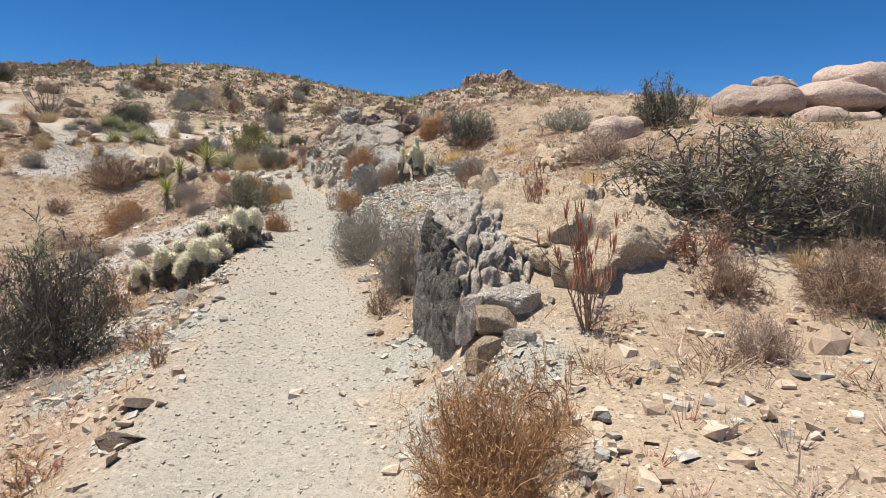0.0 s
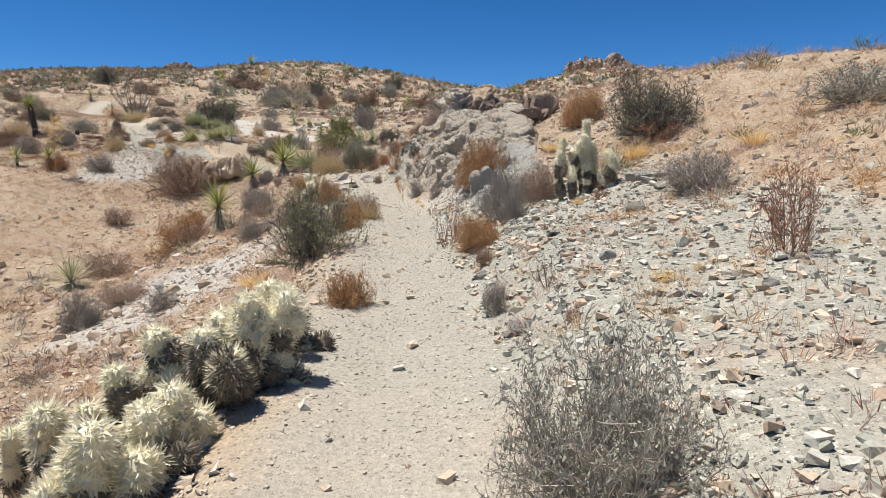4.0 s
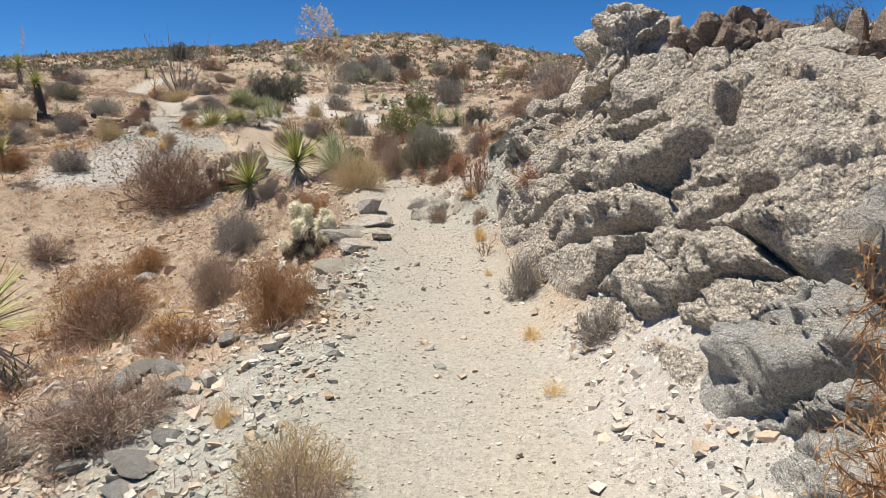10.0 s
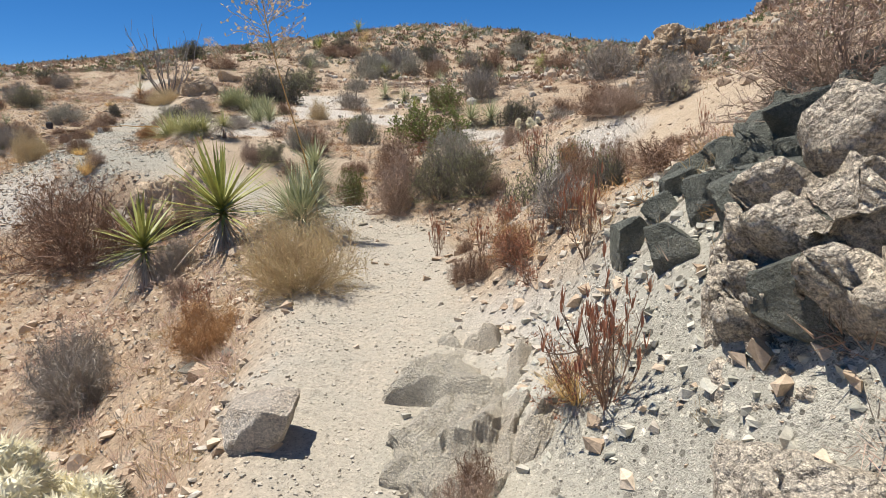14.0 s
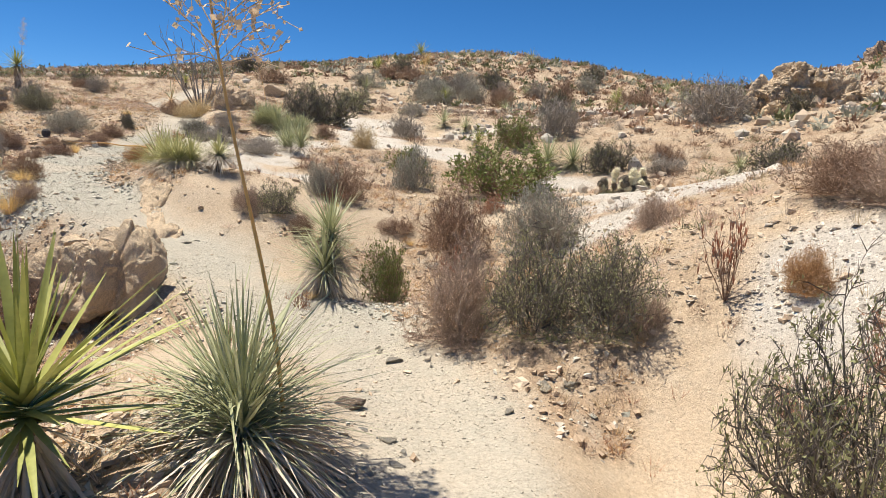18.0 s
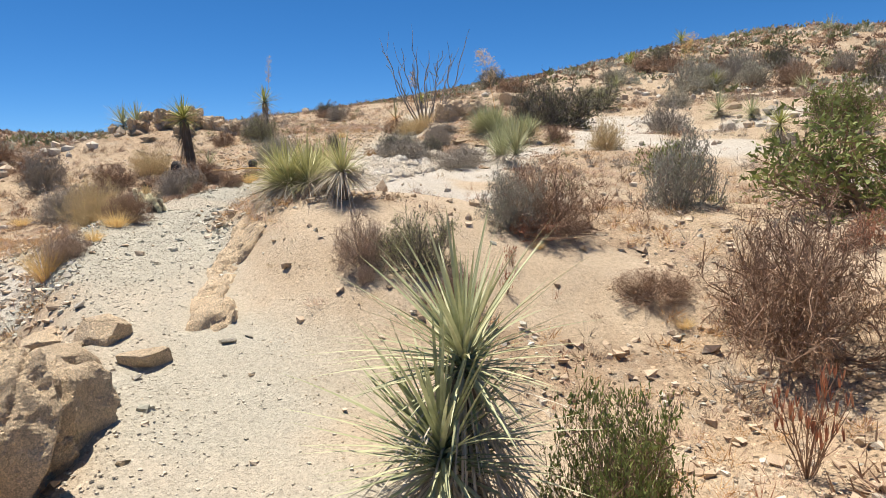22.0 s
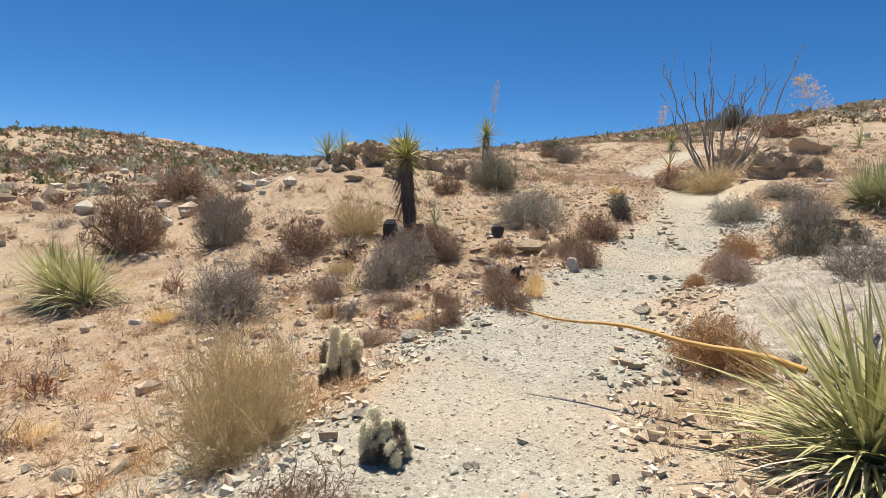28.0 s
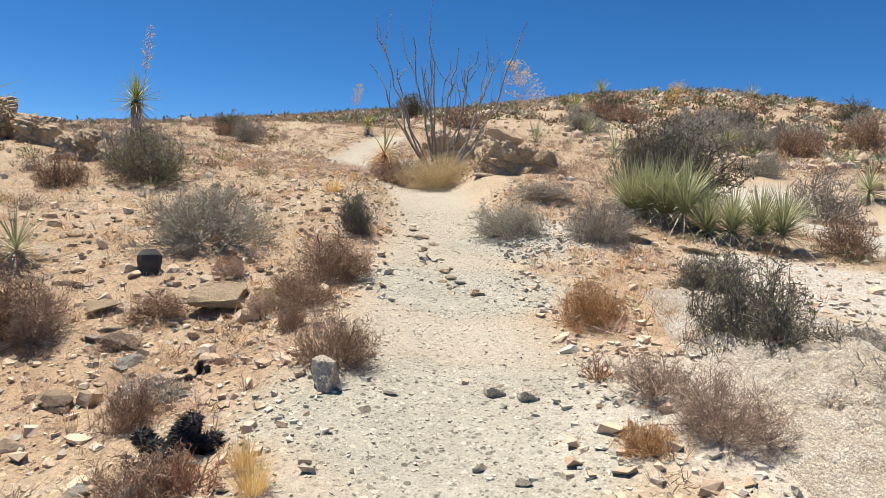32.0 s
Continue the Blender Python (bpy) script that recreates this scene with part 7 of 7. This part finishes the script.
STONES_SECOND_RISE_C = [
    ("brown", -23.91, 30.2, 0.381), ("tan", -24.26, 30.5, 0.398), ("green", -18.64, 26.57, 0.164), ("green", -18.36, 26.79, 0.157),
    ("white", -16.17, 28.43, 0.116), ("tan", -16.04, 28.38, 0.147), ("green", -16.76, 28.53, 0.126), ("green", -17.13, 27.65, 0.126),
    ("green", -16.62, 27.43, 0.143),
]
lay(STONES_SECOND_RISE_C, 9)
# a low ridge of stones between the two ruts of the trail, and more about the last slope
_r = np.random.default_rng(91)
for k in range(34):
    f = _r.uniform()
    kind = ("tan", "tan", "white", "tan", "brown")[k % 5]
    stone(-20.5 - 1.9 * f + _r.normal() * 0.09, 33.7 + 1.55 * f + _r.normal() * 0.09, _r.uniform(0.05, 0.15), STONE[kind][0], k, _r.uniform(0, 360), _r.uniform(-14, 14), (1, 0.8, 0.6), "small stone in the ridge between two ruts")
for k in range(110):
    x, y = _r.uniform(-23.5, -18.6), _r.uniform(28.6, 33.4)
    if 0.75 < to_trail(np.array([x]), np.array([y]))[0][0]:
        kind = ("tan", "white", "tan", "brown", "white")[k % 5]
        stone(x, y, 0.06 + 0.16 * _r.uniform() ** 2.5, STONE[kind][0], k, _r.uniform(0, 360), _r.uniform(-18, 18), (1, 0.8, 0.65), STONE[kind][1])
for k in range(34):
    x, y = _r.uniform(-23.5, -18.8), _r.uniform(29.0, 34.2)
    if 0.8 < to_trail(np.array([x]), np.array([y]))[0][0]:
        plant(("brown", "pink", "grey", "red", "straw")[k % 5], x, y, _r.uniform(0.1, 0.22), _r.uniform(0.12, 0.24))


def splinter_field(count, x0, x1, y0, y1, lo, hi, material, label, seed):
    """Loose angular stones past counting, strewn over a stretch beside the trail."""
    r = np.random.default_rng(seed)
    pieces = []
    X, Y = r.uniform(x0, x1, count), r.uniform(y0, y1, count)
    Z, off = height(X, Y), to_trail(X, Y)[0]
    for x, y, z, d in zip(X, Y, Z, off):
        V, F = SMALL_CHIPS[int(r.integers(14))]
        size = lo + (hi - lo) * r.uniform() ** 3.2
        V = turned(V * np.array([1, r.uniform(0.6, 0.95), r.uniform(0.6, 1.1)]) * size, r.uniform(0, 6.28), r.uniform(-0.4, 0.4))
        if d > 0.75:
            pieces.append((V + np.array([x, y, z + 0.06 * size]), F))
    V, F = joined(pieces)
    return tagged(new("stone_scatter", mesh_of("stone_scatter", V, F, material)), label, "rubble", kind="stuff")


splinter_field(418, -2.3, 1.0, 11.4, 15.2, 0.04, 0.15, M_GRAVEL_PALE, "splintered pale stones on the ledge beside the trail", 201)
splinter_field(352, -1.6, 1.8, 7.8, 12.0, 0.035, 0.15, M_GRAVEL_GREEN, "grey-green slaty stones on the bank", 202)
splinter_field(330, -2.4, 2.2, 15.5, 20.5, 0.04, 0.15, M_GRAVEL_TAN, "tan broken stones on the outcrop's slope", 203)
splinter_field(480, -5.5, -2.4, 3.0, 14.0, 0.035, 0.20, M_GRAVEL_PALE, "pale broken stones below the trail", 204)
splinter_field(640, -8.5, -4.6, 12.0, 19.5, 0.035, 0.22, M_GRAVEL_PALE, "pale broken stones below the trail", 205)
splinter_field(572, -27.0, -20.4, 28.0, 35.5, 0.035, 0.22, M_GRAVEL_TAN, "tan broken stones strewn between dry brush", 206)
splinter_field(60, -20.0, -15.0, 32.5, 38.5, 0.035, 0.20, M_GRAVEL_PALE, "pale broken stones above the whitish bank", 207)
splinter_field(1300, -14.0, -5.5, 8.0, 24.0, 0.035, 0.26, M_GRAVEL_TAN, "tan broken stones on the slope below the trail", 209)
splinter_field(572, -4.5, 3.0, 22.0, 36.0, 0.04, 0.30, M_GRAVEL_TAN, "tan broken stones on the upper slope", 210)
splinter_field(484, -8.0, 7.0, 36.0, 56.0, 0.12, 0.50, M_GRAVEL_TAN, "tan rocks strewn below the hill outcrops", 211)
splinter_field(264, -6.0, -2.5, 20.5, 27.0, 0.035, 0.12, M_GRAVEL_TAN, "tan stones on the brushy slope", 208)

# ---------------------------------------------------------------- gravel and far scrub, past counting
def gravel(name, material, label, count, where, lo, hi, seed, power=2.2, spread=2.2):
    """Angular chips strewn over the ground wherever where(x, y) allows."""
    rng = np.random.default_rng(seed)
    corner = np.array([(a, b, c) for a in (-1, 1) for b in (-1, 1) for c in (-1, 1)], float)
    sides = np.array([(0, 1, 3), (0, 3, 2), (4, 6, 7), (4, 7, 5), (0, 4, 5), (0, 5, 1), (2, 3, 7), (2, 7, 6), (1, 5, 7), (1, 7, 3)])
    chips = [((corner * rng.uniform(0.3, 1.0, (8, 1)) + rng.normal(size=(8, 3)) * 0.2) * np.array([0.5, 0.38, 0.28]), sides) for _ in range(24)]
    k = rng.integers(0, len(LINE) - 1, count * 3)
    x = LINE[k, 0] + rng.normal(size=len(k)) * spread
    y = LINE[k, 1] + rng.normal(size=len(k)) * spread
    keep = rng.uniform(0, 1, len(x)) < where(x, y)
    x, y = x[keep][:count], y[keep][:count]
    n = len(x)
    s = lo + (hi - lo) * rng.uniform(0, 1, n) ** power
    z = height(x, y) + 0.1 * s
    V0 = np.stack([c[0] for c in chips])[rng.integers(0, 24, n)]
    a, t = rng.uniform(0, 2 * np.pi, n), rng.normal(size=n) * 0.35
    c, sn, ct, st = np.cos(a), np.sin(a), np.cos(t), np.sin(t)
    X = V0[..., 0]
    Y = V0[..., 1] * ct[:, None] - V0[..., 2] * st[:, None]
    Z = V0[..., 1] * st[:, None] + V0[..., 2] * ct[:, None]
    V = np.stack([X * c[:, None] - Y * sn[:, None], X * sn[:, None] + Y * c[:, None], Z], -1) * s[:, None, None] + np.stack([x, y, z], 1)[:, None]
    F = chips[0][1][None] + (np.arange(n) * V0.shape[1])[:, None, None]
    me = mesh_of(name, V.reshape(-1, 3), F.reshape(-1, 3), material)
    return tagged(new(name, me), label, "gravel", kind="stuff")


def beside(x, y, rows, seed, base=0.0):
    d, _, _, _ = to_trail(x, y)
    return np.clip(base + spots(x, y, rows, seed), 0, 1) * (0.03 + 0.97 * smooth(0.42, 0.85, d)) * (1 - 0.97 * spots(x, y, SAND, 47))


gravel("green_gravel", M_GRAVEL_GREEN, "loose grey-green gravel strewn beside the trail", 46000, lambda x, y: beside(x, y, GREY_GREEN, 41, 0.05), 0.010, 0.075, 1, 3.4)
gravel("pale_gravel", M_GRAVEL_PALE, "loose pale gravel strewn along the trail", 34000, lambda x, y: beside(x, y, PALE, 43, 0.35), 0.010, 0.075, 2, 3.4, 1.9)
gravel("tan_gravel", M_GRAVEL_TAN, "loose tan and rust gravel strewn over the slope", 46000, lambda x, y: beside(x, y, [(0, -99, 1)], 47, 0.7), 0.012, 0.10, 3, 3.2, 2.8)
gravel("trail_gravel", M_GRAVEL_TRAIL, "fine loose gravel on the trodden trail", 42000, lambda x, y: (1 - smooth(0.5, 1.0, to_trail(x, y)[0])) * (1 - 0.85 * spots(x, y, SAND, 47)), 0.006, 0.024, 4, 2.6, 0.5)
gravel("pea_gravel", M_GRAVEL_SAND, "fine sandy pea gravel on the bare slopes", 36000, lambda x, y: spots(x, y, SAND, 47) * smooth(0.3, 0.8, to_trail(x, y)[0]), 0.004, 0.018, 5, 3.0, 1.6)


def scrub(name, material, label, count, seed, lo, hi, near=False):
    """Bushes of the hillside past counting, joined: domes of leaves, finer in the belt beside the trail."""
    rng = np.random.default_rng(seed)
    box = (-42, 12, -4, 60) if near else (-110, 45, -10, 150)
    x = rng.uniform(box[0], box[1], count * 5)
    y = rng.uniform(box[2], box[3], count * 5)
    dense = 0.55 + 0.9 * fbm(np.stack([x, y, 0 * x], 1), 0.06, seed, 3)
    d, _, _, _ = to_trail(x, y)
    ok = (rng.uniform(0, 1, len(x)) < dense) & (np.hypot(x + 14, y - 22) > 4)
    ok &= ((d > 2.6) & (d < 17)) if near else (d > 15)
    ok &= rng.uniform(0, 1, len(x)) > np.maximum(spots(x, y, SAND, 47), spots(x, y, PALE, 43)) * 1.2
    ok &= ~((np.hypot(x + 20, y - 45) < 4) | (np.hypot(x + 16, y - 45.5) < 3.2))
    x, y = x[ok][:count], y[ok][:count]
    n = len(x)
    far = d[ok][:count]
    r = rng.uniform(lo, hi, n) * (1 + 0.012 * np.minimum(far, 60))
    m, long, wide = (120, 0.36, 0.05) if near else (34, 0.46, 0.28)
    u = unit(rng.normal(size=(n, m, 3)))
    u[..., 2] = np.abs(u[..., 2])
    lump = 0.75 + 0.35 * np.sin(3 * np.arctan2(u[..., 1], u[..., 0]) + rng.uniform(0, 6, (n, 1)))
    rad = (rng.uniform(0.15, 1.0, (n, m)) ** 0.7 * lump)[..., None]
    C = u * rad * r[:, None, None] * np.array([1, 1, 0.85]) + np.stack([x, y, height(x, y) - 0.03], 1)[:, None]
    D = u + 0.7 * rng.normal(size=u.shape) + np.array([0, 0, 0.25])
    V, F = slivers(C.reshape(-1, 3), D.reshape(-1, 3), long * np.repeat(r, m) * rng.uniform(0.6, 1.3, n * m), wide, rng)
    return tagged(new(name, mesh_of(name, V.reshape(-1, 3), F, material)), label, "scrub", kind="stuff")


scrub("slope_scrub", M_TWIG_BROWN, "low dark brown brush on the slopes beside the trail", 1100, 31, 0.12, 0.34, True)
scrub("slope_scrub", M_DRY_BROWN, "low rusty brush on the slopes beside the trail", 1400, 32, 0.10, 0.30, True)
scrub("slope_scrub", M_TWIG_GREY, "low grey brush on the slopes beside the trail", 1050, 33, 0.12, 0.32, True)
scrub("slope_scrub", M_LEAF_DARK, "low dark olive brush on the slopes beside the trail", 420, 34, 0.15, 0.36, True)
scrub("far_scrub", M_TWIG_BROWN, "dry brown scrub dotting the hillside", 7000, 21, 0.2, 0.45)
scrub("far_scrub", M_LEAF_SAGE, "grey-green scrub dotting the hillside", 3600, 22, 0.2, 0.5)
scrub("far_scrub", M_DRY_BROWN, "rust-coloured scrub dotting the hillside", 8000, 23, 0.14, 0.36)
scrub("far_scrub", M_LEAF_DARK, "dark olive scrub dotting the hillside", 2600, 24, 0.28, 0.55)


def weeds(name, material, label, count, seed, tall):
    """Thin dry weeds and grass between the bushes, a few blades each."""
    rng = np.random.default_rng(seed)
    k = rng.integers(0, len(LINE) - 1, count * 4)
    x = LINE[k, 0] + rng.normal(size=len(k)) * 4.5
    y = LINE[k, 1] + rng.normal(size=len(k)) * 4.5
    d, _, _, _ = to_trail(x, y)
    bare = np.maximum(spots(x, y, SAND, 47), spots(x, y, PALE, 43))
    ok = (d > 0.8) & (rng.uniform(0, 1, len(x)) > bare * 0.85) & (fbm(np.stack([x, y, 0 * x], 1), 0.5, seed, 3) > -0.1)
    x, y = x[ok][:count], y[ok][:count]
    n, m = len(x), 15
    a = rng.uniform(0, 2 * np.pi, n * m)
    lean = rng.uniform(0.1, 1.0, n * m)
    D = np.stack([np.cos(a) * lean, np.sin(a) * lean, np.ones(n * m)], 1)
    base = np.repeat(np.stack([x, y, height(x, y) - 0.01], 1), m, 0) + np.stack([np.cos(a), np.sin(a), 0 * a], 1) * 0.03
    size = np.repeat(rng.uniform(0.4, 1.0, n), m) * tall
    V, F = slivers(base, D, size * rng.uniform(0.5, 1.0, n * m), 0.0025 / size, rng)
    return tagged(new(name, mesh_of(name, V, F, material)), label, "weeds", kind="stuff")


weeds("dry_weeds", M_DRY_TAN, "straw-coloured weeds between the stones", 2300, 51, 0.2)
weeds("dry_weeds", M_DRY_PINK, "pinkish dry weeds between the stones", 2300, 52, 0.22)
weeds("dry_weeds", M_DRY_RED, "reddish dry weeds between the stones", 1500, 53, 0.18)
weeds("dry_weeds", M_TWIG_GREY, "grey dead weeds between the stones", 1500, 54, 0.2)


def mats(name, material, label, count, seed, lo, hi):
    """Low dry cushions no bigger than a fist, all over the slopes beside the trail."""
    rng = np.random.default_rng(seed)
    k = rng.integers(0, len(LINE) - 1, count * 5)
    x = LINE[k, 0] + rng.normal(size=len(k)) * 4.6
    y = LINE[k, 1] + rng.normal(size=len(k)) * 4.6
    d, _, _, _ = to_trail(x, y)
    bare = np.maximum(np.maximum(spots(x, y, SAND, 47), spots(x, y, PALE, 43)), 0.8 * spots(x, y, GREY_GREEN, 41))
    patch = fbm(np.stack([x, y, 0 * x], 1), 0.7, seed, 3)
    ok = (d > 0.75) & (rng.uniform(0, 1, len(x)) > bare * 0.95) & (patch > -0.05)
    x, y = x[ok][:count], y[ok][:count]
    n, m = len(x), 56
    r = rng.uniform(lo, hi, n)
    u = unit(rng.normal(size=(n, m, 3)))
    u[..., 2] = np.abs(u[..., 2])
    C = u * (rng.uniform(0.2, 0.8, (n, m)) * r[:, None])[..., None] * np.array([1, 1, 0.7]) + np.stack([x, y, height(x, y) - 0.005], 1)[:, None]
    D = u + 0.8 * rng.normal(size=u.shape) + np.array([0, 0, 0.3])
    V, F = slivers(C.reshape(-1, 3), D.reshape(-1, 3), 0.55 * np.repeat(r, m) * rng.uniform(0.5, 1.4, n * m), 0.028, rng)
    return tagged(new(name, mesh_of(name, V, F, material)), label, "weeds", kind="stuff")


mats("dry_cushions", M_DRY_ORANGE, "low rust-coloured dry cushions on the slope", 3900, 71, 0.06, 0.17)
mats("dry_cushions", M_DRY_TAN, "low straw-coloured dry cushions on the slope", 2300, 72, 0.05, 0.14)
mats("dry_cushions", M_DRY_PINK, "low brownish dry cushions on the slope", 3900, 73, 0.06, 0.18)
mats("dry_cushions", M_TWIG_BROWN, "low dark twiggy cushions on the slope", 3600, 74, 0.05, 0.15)


def rubble(name, material, label, count, seed, lo, hi):
    """Rocks scattered over the wider hillside."""
    rng = np.random.default_rng(seed)
    chips = [chip_geo(rng, 1, 6, 0.8) for _ in range(10)]
    x = np.concatenate([rng.uniform(-40, 12, count), rng.uniform(-95, 35, count)])
    y = np.concatenate([rng.uniform(-2, 60, count), rng.uniform(20, 135, count)])
    d, _, _, _ = to_trail(x, y)
    ok = (d > 2.2) & (fbm(np.stack([x, y, 0 * x], 1), 0.15, seed, 3) > -0.15)
    x, y, d = x[ok], y[ok], d[ok]
    n = len(x)
    s = (lo + (hi - lo) * rng.uniform(0, 1, n) ** 3) * np.where(d < 9, 0.45, 1 + 0.02 * np.minimum(d, 60))
    a = rng.uniform(0, 2 * np.pi, n)
    V0 = np.stack([c[0] for c in chips])[rng.integers(0, 10, n)]
    c, sn = np.cos(a)[:, None], np.sin(a)[:, None]
    V = np.stack([V0[..., 0] * c - V0[..., 1] * sn, V0[..., 0] * sn + V0[..., 1] * c, V0[..., 2]], -1) * s[:, None, None]
    V = V + np.stack([x, y, height(x, y) + 0.12 * s], 1)[:, None]
    F = chips[0][1][None] + (np.arange(n) * V0.shape[1])[:, None, None]
    return tagged(new(name, mesh_of(name, V.reshape(-1, 3), F.reshape(-1, 3), material)), label, "rubble", kind="stuff")


rubble("hill_rubble", M_GRAVEL_TAN, "tan rubble scattered over the hillside", 3800, 61, 0.06, 0.45)
rubble("hill_rubble", M_GRAVEL_PALE, "pale rubble scattered over the hillside", 2200, 62, 0.05, 0.4)
